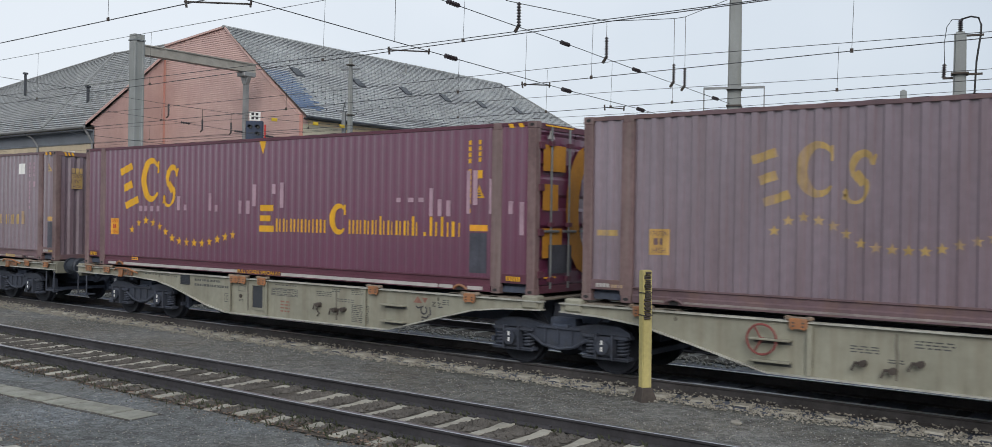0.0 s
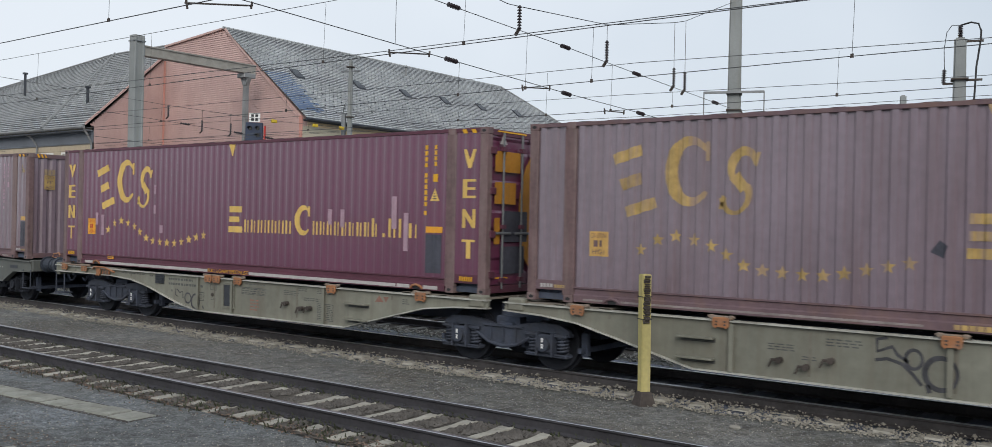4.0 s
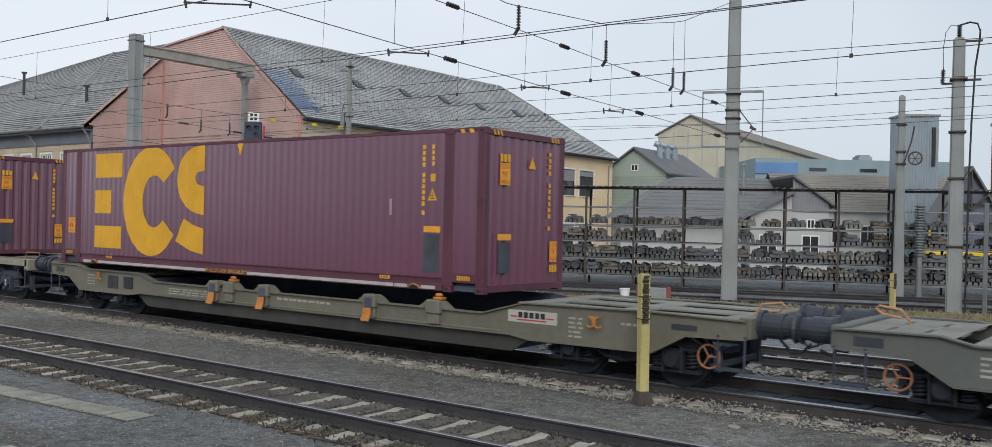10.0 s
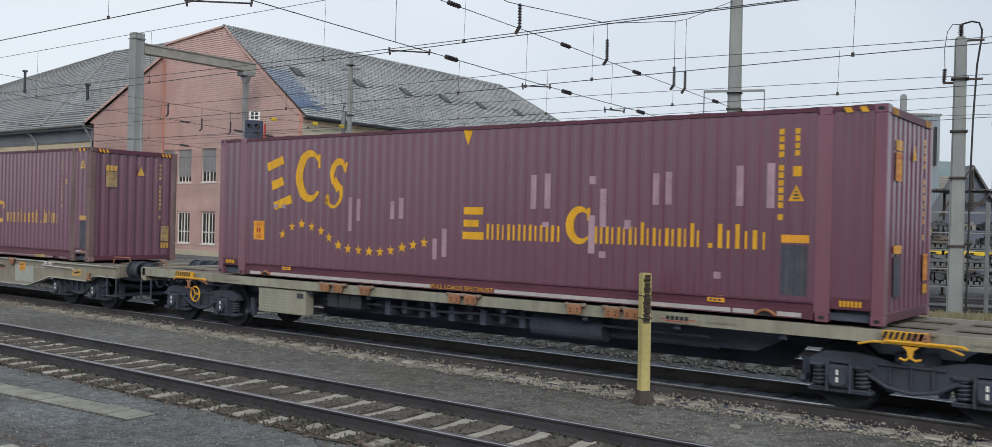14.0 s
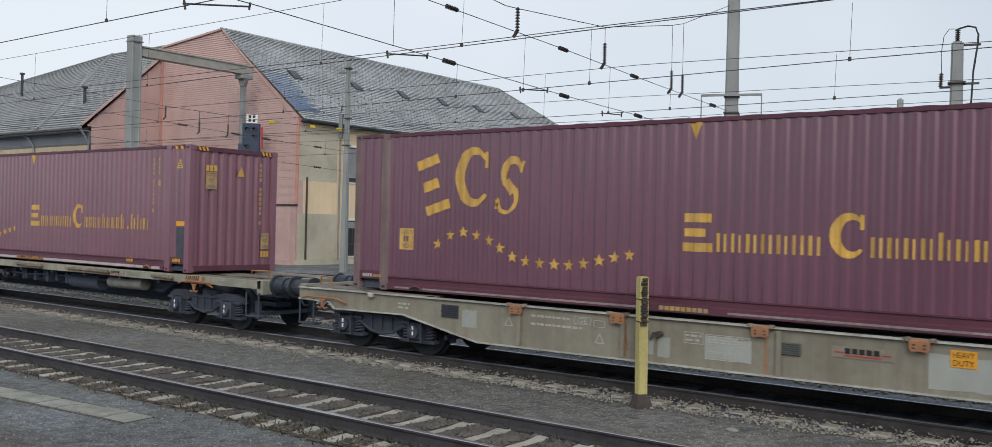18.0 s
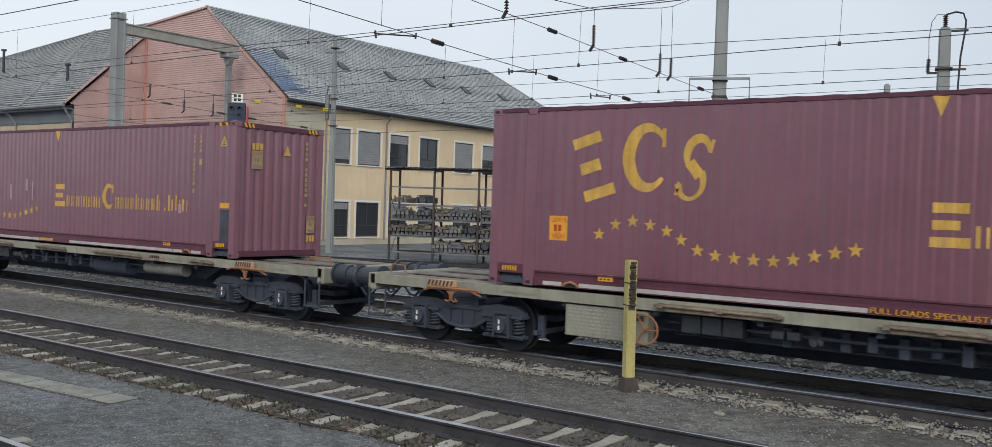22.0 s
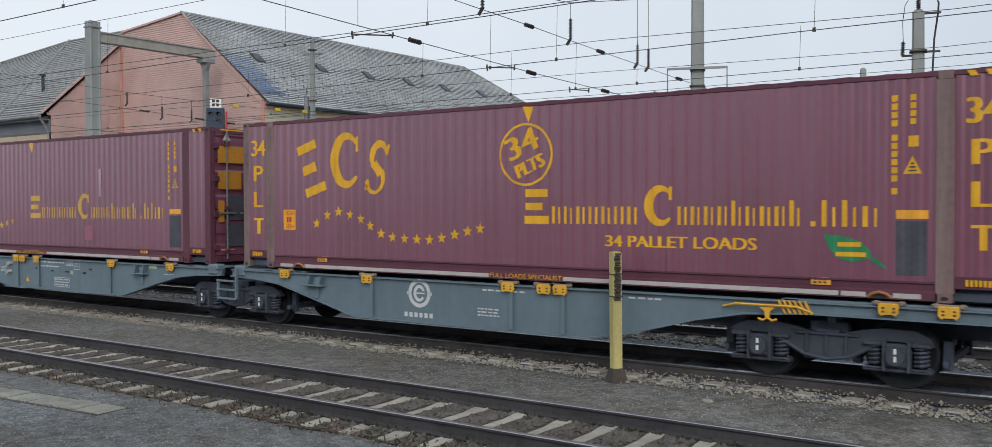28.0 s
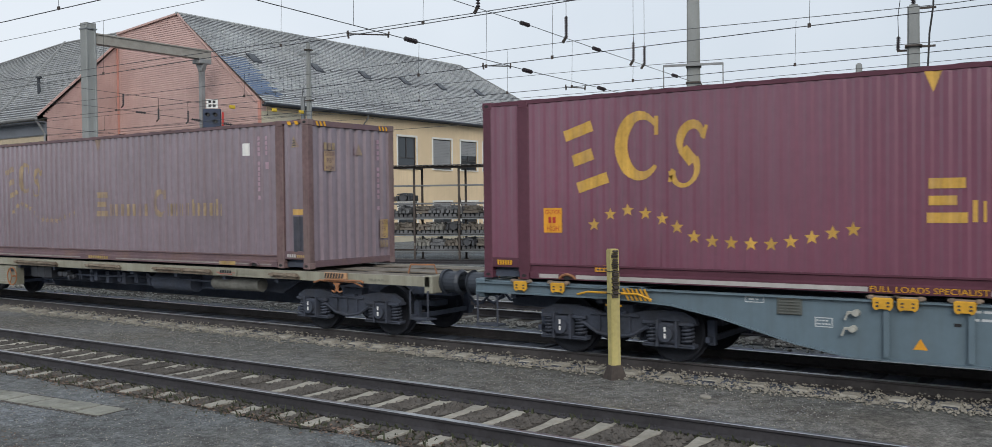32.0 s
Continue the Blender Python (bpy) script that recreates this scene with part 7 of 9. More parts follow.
def flat_wagon(u, L, label, tape=True):
    w = wagon("flat_container_wagon", label, u)
    for s in (-1, 1):
        bm = bmesh.new()
        y = s * HALF
        prism(bm, [(y, .98), (y - s * .09, .98), (y - s * .09, 1.0), (y - s * .02, 1.0), (y - s * .02, 1.13), (y - s * .09, 1.13), (y - s * .09, 1.15), (y, 1.15)], -L, 0, "x")
        part("side_sill", bm, CREAM, w)
        bm = bmesh.new()
        prism(bm, [(-L + 3.7, .99), (-3.7, .99), (-4.4, .44 - .18 * s), (-L + 4.4, .44 - .18 * s)], s * .55, s * .62, "y")
        part("inner_sill", bm, UNDER, w)
    centre_beam(w, -L + .3, -.3, .72, 1.08)
    for x in (-L + 2.0, -2.15):
        bogie(w, x)
    headstock(w, 0, 1, CREAM)
    headstock(w, -L, -1, CREAM)
    deck_end(w, -3.6, -.1, CREAM)
    deck_end(w, -L + .1, -L + 3.6, CREAM)
    rope_rail(w, (-L + 1.45, -L + 2.6), 1.03, YELLOW_FIT if tape else RUSTY, tape)
    rope_rail(w, (-2.45, -1.45), 1.03, YELLOW_FIT if tape else RUSTY, tape)
    t_lever(w, -2.1, .98, YELLOW_FIT if tape else RUSTY)
    t_lever(w, -L + 2.0, .98, RUSTY)
    if tape:
        hand_wheel(w, -L + 2.13, .68, .16, YELLOW_FIT, y=-1.32)
    if tape:
        flaps(w, [-12.82, -12.45, -11.73, -9.55, -9.19, -7.1, -6.41, -6.08, -2.0], RUSTY, z=1.12)
    else:
        folding_rails(w, ((-L + 5.84, -L + 7.7), (-L + 9.0, -L + 10.3), (-L + 11.6, -L + 13.5), (-L + 15.35, -L + 16.1)))
        hand_wheel(w, -L + 5.64, .69, .22, RUSTY, y=-HALF - .06)
        bm = bmesh.new()
        rod(bm, (-6.1, -.95, .80), (-4.65, -.95, .80), .14, 18)
        for x in (-5.8, -4.95):
            box(bm, x - .03, x + .03, -1.0, -.9, .92, 1.04)
        part("pale_air_tank", bm, TANK_GREY, w, "pale grey air tank in straps")
        bm = bmesh.new()
        for x in (-L + 7.5, -L + 7.72):
            box(bm, x, x + .18, -1.2, -1.0, .74, .86, .02)
        box(bm, -L + 8.02, -L + 8.22, -1.22, -1.1, .70, .80, .03)
        rod(bm, (-L + 8.12, -1.22, .75), (-L + 8.12, -1.28, .75), .05, 10)
        part("brake_valve", bm, DARK_TRIM, w)
    # instruction box, battery boxes, air tank, brake rigging
    bm = bmesh.new()
    box(bm, -L + 4.2, -L + 5.65, -1.24, -1.02, .46, .95, .01)
    k = part("instruction_box", bm, CREAM, w, "cream instruction panel box")
    small_bars(k, -L + 4.26, -L + 5.3, .52, .92, 7, 9, mat_dull_stencil, y=-1.245)
    bm = bmesh.new()
    box(bm, -L + 5.4, -L + 5.58, -1.25, -1.24, .8, .9)
    part("vent_grille", bm, DARK_TRIM, k)
    for a in (-L + 6.12, -L + 6.44, -L + 6.76):
        bm = bmesh.new()
        box(bm, a, a + .30, -1.1, -.75, .68, .95, .012)
        part("battery_box", bm, DARK_TRIM, w)
    bm = bmesh.new()
    rod(bm, (-L + 10.9, -.75, .72), (-L + 12.3, -.75, .72), .19, 16)
    part("air_tank", bm, UNDER, w, "dark air tank")
    bm = bmesh.new()
    rod(bm, (-8.2, .3, .70), (-6.9, .3, .70), .2, 16)
    for i in range(9):
        x = -L + 7.6 + .38 * i
        box(bm, x, x + .13, -1.0 + .06 * (i % 3), -.7, .62 + .05 * (i % 2), .9, .01)
    tube(bm, [(-L + 5.8, -.9, .8), (-L + 9, -.95, .78), (-9, -.9, .82), (-5, -.9, .8)], .025, 6)
    tube(bm, [(-L + 5.8, -.6, .6), (-5, -.6, .62)], .03, 6)
    part("brake_rigging", bm, UNDER, w)
    logo_plate(w, -5.67, -5.02, 1.0, 1.12, CREAM)
    for a, b in ((-1.4, -.9), (-4.9, -4.4), (-L + 3.0, -L + 3.7)):
        small_bars(w, a, b, 1.03, 1.1, 1, 4, mat_faint)
    return w


flat_wagon(-95.05, 19.15, "cream-grey flat container wagon with rusty spigots and dark brake gear")
flat_wagon(-133.15, 19.1, "cream-grey flat container wagon with a cream instruction box", False)
flat_wagon(-153.55, 19.35, "cream-grey flat container wagon with rusty lever bars", False)
flat_wagon(-204.1, 19.3, "cream-grey flat container wagon with worn end platform", False)


# ---- a single fish-belly wagon
def belly_wagon(u, L):
    w = wagon("fish_belly_container_wagon", "cream fish-belly container wagon with grey repaired patches and rust runs", u)
    top = [(-L, 1.10), (0, 1.10)]
    bot = [(-L, .90), (-L + .85, .88), (-L + 1.0, .76), (-L + 2.8, .78), (-L + 4.5, .44), (-4.2, .46), (-3.1, .74), (-1.32, .72), (-.95, .87), (0, .87)]
    sill(w, top, bot, TAN)
    centre_beam(w, -L + .3, -.3, .7, 1.04)
    for x in (-L + 2.05, -2.1):
        bogie(w, x)
    headstock(w, 0, 1, TAN)
    headstock(w, -L, -1, TAN)
    deck_end(w, -3.5, -.1, TAN)
    deck_end(w, -L + .1, -L + 3.5, TAN)
    flaps(w, [-11.32, -9.41, -7.16, -5.1], RUSTY)
    for x in (-L + 2.0, -3.0, -3.25):
        bm = bmesh.new()
        box(bm, x - .06, x + .06, -HALF - .12, -HALF + .02, 1.03, 1.12, .02)
        part("white_lock_cover", bm, WHITE_TAPE, w)
    bm = bmesh.new()
    tube(bm, [(-3.4, -HALF - .1, 1.02), (-1.9, -HALF - .1, 1.0), (-1.75, -HALF - .08, .93)], .018, 6)
    part("release_rod", bm, WHITE_TAPE, w)
    louvre(w, -12.96, -12.58, .80, 1.02)
    louvre(w, -L + 9.75, -L + 10.05, .76, .93, GREYGREEN)
    logo_plate(w, -6.2, -5.4, .80, .95, TAN)
    grey = mat("grey_repaint", (0.33, 0.345, 0.32), 0.6, big=1, fine=10, vary=0.15, dirt=(0.28, 0.28, 0.24), amount=0.8)
    for k, (a, b, z0, z1) in enumerate(((-12.5, -12.18, .65, .99), (-9.1, -8.82, .55, .80), (-8.75, -8.55, .52, .86), (-8.0, -7.3, .57, .93), (-5.0, -4.0, .52, .98))):
        bm = bmesh.new()
        for p in ragged(a, b, z0, z1, k, 8):
            bm.faces.new([bm.verts.new((x, -HALF - .0222, z)) for x, z in p])
        part("repainted_patch", bm, grey, w, "pale grey repainted patch", normals=False)
    for a, b, z0, z1, r, n in ((-11.05, -10.29, .93, 1.01, 1, 7), (-11.05, -10.06, .80, .88, 1, 9), (-8.3, -8.04, .8, .93, 2, 2), (-7.95, -7.37, .81, .93, 3, 6), (-7.94, -7.56, .6, .69, 2, 3), (-14.0, -13.7, .86, 1.0, 2, 2), (-3.9, -2.6, .92, .97, 1, 6)):
        small_bars(w, a, b, z0, z1, r, n, STENCIL, y=-HALF - .026)
    for a, b, z0, z1 in ((-10.22, -9.91, .90, 1.02), (-9.86, -9.66, .88, .99), (-8.32, -8.02, .78, .95), (-7.99, -7.33, .79, .94), (-7.98, -7.53, .58, .7)):
        bm = bmesh.new()
        for p in (rect(a, b, z0, z0 + .01), rect(a, b, z1 - .01, z1), rect(a, a + .01, z0 + .01, z1 - .01), rect(b - .01, b, z0 + .01, z1 - .01)):
            bm.faces.new([bm.verts.new((x, -HALF - .027, z)) for x, z in p])
        part("stencil_frame", bm, STENCIL, w, normals=False)
    bm = bmesh.new()
    for p in fit_text("GE", -10.16, -9.97, .92, 1.0):
        bm.faces.new([bm.verts.new((x, -HALF - .026, z)) for x, z in p])
    part("stencil_letters", bm, STENCIL, w, normals=False)
    for x, z in ((-9.75, .64), (-11.5, .77)):
        bm = bmesh.new()
        for (x0, z0), (x1, z1) in (((-.08, 0), (.08, 0)), ((.08, 0), (0, .14)), ((0, .14), (-.08, 0))):
            for p in band((x, z), [(x0, z0, .008), (x1, z1, .008)]):
                bm.faces.new([bm.verts.new((q, -HALF - .026, h)) for q, h in p])
        part("warning_triangle", bm, STENCIL, w, normals=False)
    sign_plate(w, -4.75, -4.45, .82, 1.03, ORANGE_PLATE, label="yellow plate lettered HEAVY DUTY")
    on_sill(w, "plate_lettering", fit_text("HEAVY", -4.72, -4.48, .94, 1.01), BLACK, y=-HALF - .032)
    on_sill(w, "plate_lettering", fit_text("DUTY", -4.72, -4.48, .84, .91), BLACK, y=-HALF - .032)
    sign_plate(w, -2.05, -1.62, .81, .98, PLATE_MUTED, label="dull orange instruction plate with a dark drawing")
    on_sill(w, "plate_drawing", [[(-1.92, .86), (-1.68, .90), (-1.68, .94), (-1.92, .90)]], BLACK, y=-HALF - .032)
    on_sill(w, "plate_bars", bars(-2.0, -1.7, .955, .97, 4), BLACK, y=-HALF - .032)
    t_lever(w, -1.1, .92, RUSTY, bar=False)
    t_lever(w, -L + .75, .92, RUSTY)
    for x in (-8.95, -8.7):
        valve(w, x, .88)
    ribs(w, [-11.27, -9.33, -6.9], .47, 1.08, TAN)
    rust = mat("rust_runs", (0.24, 0.11, 0.05), 0.85, big=4, fine=20, vary=0.3, dirt=(0.36, 0.30, 0.22), streak=1.0, amount=0.8)
    for x in (-9.30, -9.38, -7.1):
        bm = bmesh.new()
        n = 6
        for i in range(n):
            z = .48 + .5 * i / n
            k = .015 + .03 * (1 - i / n) * abs(math.sin(i * 2.3 + x))
            quad(bm, (x - k, -HALF - .0215, z), (x + k * 1.4, -HALF - .0215, z), (x + k, -HALF - .0215, z + .5 / n), (x - k * .8, -HALF - .0215, z + .5 / n))
        part("rust_run", bm, rust, w, normals=False)
    return w


belly_wagon(-115.25, 16.65)

# ---------------------------------------------------------------- the depot building
def wall_cells(bm, a0, a1, z0, z1, holes, lo, hi, axis):
    """A wall from a0 to a1 along its length, with openings (a, b, z, z2), lo to hi thick."""
    cuts_a = sorted({a0, a1, *[h[0] for h in holes], *[h[1] for h in holes]})
    cuts_z = sorted({z0, z1, *[h[2] for h in holes], *[h[3] for h in holes]})
    for a, b in zip(cuts_a, cuts_a[1:]):
        for c, d in zip(cuts_z, cuts_z[1:]):
            m, n = (a + b) / 2, (c + d) / 2
            if not any(h[0] < m < h[1] and h[2] < n < h[3] for h in holes):
                box(bm, *((a, b, lo, hi) if axis == "x" else (lo, hi, a, b)), c, d)


def boards(bm, a0, a1, z0, z1, holes, face, out, axis, pitch=0.135, top=None):
    """Lapped boards on a wall face; out: the way they lap; top(z): limits of the course under a sloping verge."""
    z = z0
    while z < z1 - 0.02:
        h = min(pitch, z1 - z)
        lim = top(z + h * .5) if top else (a0, a1)
        if lim[1] - lim[0] > .05:
            spans = [(lim[0], lim[1])]
            for q in holes:
                if q[2] < z + h * .6 and q[3] > z + h * .4:
                    nxt = []
                    for a, b in spans:
                        if q[1] <= a or q[0] >= b:
                            nxt.append((a, b))
                        else:
                            if q[0] > a:
                                nxt.append((a, q[0]))
                            if q[1] < b:
                                nxt.append((q[1], b))
                    spans = nxt
            for a, b in spans:
                def at(s, o, zz):
                    return (s, face + out * o, zz) if axis == "x" else (face + out * o, s, zz)
                p = [at(a, .012, z), at(a, .05, z), at(a, .012, z + h), at(b, .012, z), at(b, .05, z), at(b, .012, z + h)]
                v = [bm.verts.new(q) for q in p]
                for f in ((1, 4, 5, 2), (0, 3, 4, 1), (0, 1, 2), (3, 5, 4)):
                    bm.faces.new([v[i] for i in f])
        z += h


def window(parent, a, b, z0, z1, face, out, axis, blind=0.0, style="casement", surround=None):
    """A window set in an opening: frame, glass, bars, sill; blind: the share covered from above."""
    def bx(bm, s0, s1, o0, o1, c, d):
        lo, hi = sorted((face + out * o0, face + out * o1))
        box(bm, *((s0, s1, lo, hi) if axis == "x" else (lo, hi, s0, s1)), c, d)
    bm = bmesh.new()
    k = .07
    bx(bm, a, a + k, -.14, -.07, z0, z1)
    bx(bm, b - k, b, -.14, -.07, z0, z1)
    bx(bm, a + k, b - k, -.14, -.07, z0, z0 + k)
    bx(bm, a + k, b - k, -.14, -.07, z1 - k, z1)
    w = part("window", bm, FRAME_WHITE if style == "casement" else FRAME_DARK, parent, "white framed window" if style == "casement" else "dark framed window in a pale surround")
    bm = bmesh.new()
    bx(bm, a + k, b - k, -.125, -.11, z0 + k, z1 - k)
    part("pane", bm, GLASS, w)
    bm = bmesh.new()
    if style == "casement":
        m = (a + b) / 2
        bx(bm, m - .05, m + .05, -.135, -.065, z0 + k, z1 - k)
        zt = z0 + (z1 - z0) * .36
        bx(bm, a + k, b - k, -.133, -.068, zt, zt + .06)
        for q in (a + .28 * (b - a), a + .72 * (b - a)):
            bx(bm, q - .025, q + .025, -.13, -.075, z0 + k, z1 - k)
    else:
        zt = z0 + (z1 - z0) * .32
        bx(bm, a + k, b - k, -.133, -.068, zt, zt + .05)
        bx(bm, (a + b) / 2 - .03, (a + b) / 2 + .03, -.133, -.068, zt + .05, z1 - k)
    part("glazing_bar", bm, FRAME_WHITE if style == "casement" else FRAME_DARK, w)
    if blind > 0:
        bm = bmesh.new()
        n = max(3, int((z1 - z0) * blind / .12))
        for i in range(n):
            c = z1 - k - (z1 - z0 - 2 * k) * blind * (i + 1) / n
            d = z1 - k - (z1 - z0 - 2 * k) * blind * i / n
            bx(bm, a + k, b - k, -.06, -.045 + .006 * (i % 2), c + .008, d)
        part("blind", bm, BLIND, w, "lowered grey blind")
    bm = bmesh.new()
    bx(bm, a - .08, b + .08, -.05, .08, z0 - .07, z0 - .005)
    part("sill", bm, surround or FRAME_WHITE, w)
    if surround:
        bm = bmesh.new()
        bx(bm, a - .14, a - .004, .0, .025, z0 - .07, z1 + .14)
        bx(bm, b + .004, b + .14, .0, .025, z0 - .07, z1 + .14)
        bx(bm, a - .14, b + .14, .0, .024, z1 + .004, z1 + .14)
        part("surround", bm, surround, w, "pale painted surround")
    return w


def slate_roof(bm, a, b, c, d, courses):
    """A lapped slate slope: a-b the lower edge, d-c the upper edge."""
    a, b, c, d = (Vector(v) for v in (a, b, c, d))
    n = (b - a).cross(d - a).normalized()
    if n.z < 0:
        n = -n
    for i in range(courses):
        t0, t1 = i / courses, (i + 1) / courses
        p = [a.lerp(d, t0) + n * .05, b.lerp(c, t0) + n * .05, b.lerp(c, t1) + n * .012, a.lerp(d, t1) + n * .012]
        q = [a.lerp(d, t0) + n * .012, b.lerp(c, t0) + n * .012]
        v = [bm.verts.new(x) for x in p + q]
        bm.faces.new((v[0], v[1], v[2], v[3]))
        bm.faces.new((v[4], v[5], v[1], v[0]))
    bmesh.ops.remove_doubles(bm, verts=bm.verts[:], dist=0.002)


def build_depot():
    D = thing("depot_building", pose(0, 0, 0), "cream plaster depot building with salmon boarded gable and slate hip roofs", "building")
    PY, SX = 37.2, -42.5            # boarded front and plastered long side
    WX, WY = -56.46, 32.2           # gable of the wing, front of the wing
    RX, RZ, EZ = -49.97, 14.42, 8.42
    # front openings
    up = [(-56.4, -55.1), (-54.75, -53.2), (-52.14, -50.6), (-50.15, -48.62), (-47.62, -46.0)]
    up = [(a, b, 4.55, 6.77) for a, b in up]
    low = [(-56.3, -55.16), (-54.68, -53.27), (-52.06, -50.6), (-50.14, -48.66), (-47.5, -45.92)]
    low = [(a, b, .57, 2.62) for a, b in low]
    bm = bmesh.new()
    wall_cells(bm, WX, SX, .12, EZ, up + low, PY, PY + .35, "x")
    prism(bm, [(WX, EZ), (SX, EZ), (RX, RZ), (WX, RZ - .55)], PY, PY + .35, "y")
    part("front_wall", bm, PINK, D, "salmon wall behind the boards")

    def verge(z):
        if z < EZ:
            return (WX, SX - .24)
        return (WX if z < RZ - .55 else WX + (z - RZ + .55) / .55 * (RX - WX), SX - .24 + (RX - SX + .24) * (z - EZ) / (RZ - EZ))
    bm = bmesh.new()
    boards(bm, WX, SX, .12, RZ, up + low, PY, -1, "x", top=verge)
    tagged(part("cladding", bm, PINK, D, "salmon lapped boards"), kind="stuff")
    bm = bmesh.new()
    box(bm, WX, SX, PY - .06, PY + .3, GZ, .12)
    box(bm, SX - .3, SX + .06, PY, 73.1, GZ, .16)
    part("plinth", bm, PLASTER_GREY, D, "pale plinth")
    for i, h in enumerate(up):
        window(D, *h, PY, -1, "x", blind=(.35, .85, .72, 1.0, .3)[i], surround=None)
    for h in low:
        window(D, *h, PY, -1, "x")
    # boarded porch at the corner
    bm = bmesh.new()
    box(bm, -44.9, -42.65, PY - .42, PY - .02, GZ, 3.3)
    k = part("porch", bm, PINK, D)
    bm = bmesh.new()
    boards(bm, -44.9, -42.65, .05, 3.3, [], PY - .42, -1, "x")
    part("porch_boards", bm, PINK, k)
    bm = bmesh.new()
    box(bm, -45.0, -42.55, PY - .55, PY + .02, 3.3, 3.38)
    part("porch_cap", bm, DARK_TRIM, k)
    bm = bmesh.new()
    box(bm, SX - .24, SX - .02, PY - .08, PY, 3.4, EZ + .1)
    part("corner_board", bm, PINK_TRIM, D, "salmon red corner board")
    bm = bmesh.new()
    for (x0, z0), (x1, z1) in ((((SX - .35), EZ + .1), (RX, RZ + .08)), ((RX, RZ + .08), (WX + .1, RZ - .48))):
        prism(bm, [(x0, z0 - .12), (x1, z1 - .12), (x1, z1), (x0, z0)], PY - .15, PY - .055, "y")
    part("verge_board", bm, PINK, D, "salmon verge board")
    # plastered long side
    ys = [(40.9, 42.55), (43.2, 45.3), (46.2, 48.05), (49.2, 51.15), (53.05, 55.2), (56.35, 58.4), (59.2, 61.3), (62.0, 64.1), (64.9, 67.2), (67.9, 70.2)]
    upper = [(a, b, 4.88, 7.05) for a, b in ys]
    lower = [(a, b, .30, 2.5) for a, b in ys]
    bm = bmesh.new()
    wall_cells(bm, PY + .35, 73.1, .16, EZ, upper + lower, SX - .35, SX, "y")
    part("side_wall", bm, PLASTER, D, "cream roughcast long wall")
    bm = bmesh.new()
    box(bm, SX + .002, SX + .012, PY - .02, 40.2, 4.8, EZ - .5)
    part("plaster_patch", bm, PLASTER_GREY, D, "weathered grey plaster")
    bm = bmesh.new()
    box(bm, SX + .002, SX + .012, PY - .02, 40.25, .16, 2.85)
    part("plaster_patch", bm, PLASTER_GREY, D, "weathered grey plaster")
    bm = bmesh.new()
    box(bm, SX + .003, SX + .09, 37.75, 37.84, .1, 5.0)
    part("cable_strip", bm, DARK_STEEL, D, "dark upright cable strip")
    for i, (u, l) in enumerate(zip(upper, lower)):
        window(D, *u, SX, 1, "y", blind=(.9, 1.0, .25, .0, .95, .5, .95, .6, .45, .2)[i], style="plain", surround=FRAME_WHITE)
        window(D, *l, SX, 1, "y", blind=(.2, .0, .5, .3, .35, .3, .2, .5, .3, .2)[i], style="plain", surround=FRAME_WHITE)
    # closing walls out of sight
    bm = bmesh.new()
    box(bm, -57.4, SX, 73.1, 73.4, GZ, EZ)
    box(bm, -57.4, -57.1, 44.2, 73.1, GZ, EZ)
    part("rear_wall", bm, PLASTER, D)
    # main roof
    bm = bmesh.new()
    slate_roof(bm, (SX + .45, PY - .15, EZ - .05), (SX + .45, 73.5, EZ - .05), (RX, 66.3, RZ), (RX, PY - .15, RZ), 44)
    slate_roof(bm, (SX + .45, 73.5, EZ - .05), (-57.6, 73.5, EZ - .05), (RX, 66.3, RZ), (RX, 66.3, RZ), 30)
    slate_roof(bm, (-57.6, 73.5, EZ - .05), (-57.6, 44.0, EZ - .05), (RX, 44.0, RZ), (RX, 66.3, RZ), 30)
    slate_roof(bm, (WX, 44.0, RZ - .5), (WX, PY - .1, RZ - .5), (RX, PY - .1, RZ), (RX, 44.0, RZ), 10)
    roof = part("main_roof", bm, SLATE, D, "weathered grey slate roof")
    kk = (RZ - EZ) / (SX + .45 - RX)

    def on_roof(x, lift=.06):
        return EZ - .05 + kk * (SX + .45 - x) + lift
    bm = bmesh.new()
    quad(bm, (-46.05, PY - .1, on_roof(-46.05)), (-42.6, PY - .1, on_roof(-42.6)), (-42.75, 38.5, on_roof(-42.75)), (-46.2, 39.2, on_roof(-46.2)))
    for i in range(14):
        x = -45.9 + .24 * i
        e = 38.55 + .7 * math.sin(i * 2.7) * .5 + .25 * (13 - i) / 13
        quad(bm, (x, 38.3, on_roof(x, .062)), (x + .22, 38.3, on_roof(x + .22, .062)), (x + .22, e + .3, on_roof(x + .22, .062)), (x, e + .3, on_roof(x, .062)))
    part("blue_slate_patch", bm, SLATE_BLUE, roof, "patch of fresh blue slates")
    for y in (39.9, 45.3, 50.0, 54.4, 58.8, 63.8):
        bm = bmesh.new()
        x0, x1 = -46.55, -45.85
        v = [(x0, y - .35, on_roof(x0, .16)), (x1, y - .35, on_roof(x1, .16)), (x1, y + .35, on_roof(x1, .16)), (x0, y + .35, on_roof(x0, .16))]
        lo = [(p[0], p[1], p[2] - .2) for p in v]
        a, b = [bm.verts.new(p) for p in v], [bm.verts.new(p) for p in lo]
        bm.faces.new(a)
        for i in range(4):
            bm.faces.new((a[i], a[(i + 1) % 4], b[(i + 1) % 4], b[i]))
        s = part("skylight", bm, DARK_TRIM, roof, "small tilted dark skylight")
        bm = bmesh.new()
        quad(bm, *[(p[0] * .8 + (x0 + x1) / 2 * .2, p[1] * .8 + y * .2, p[2] + .012) for p in v])
        part("pane", bm, GLASS, s)
    bm = bmesh.new()
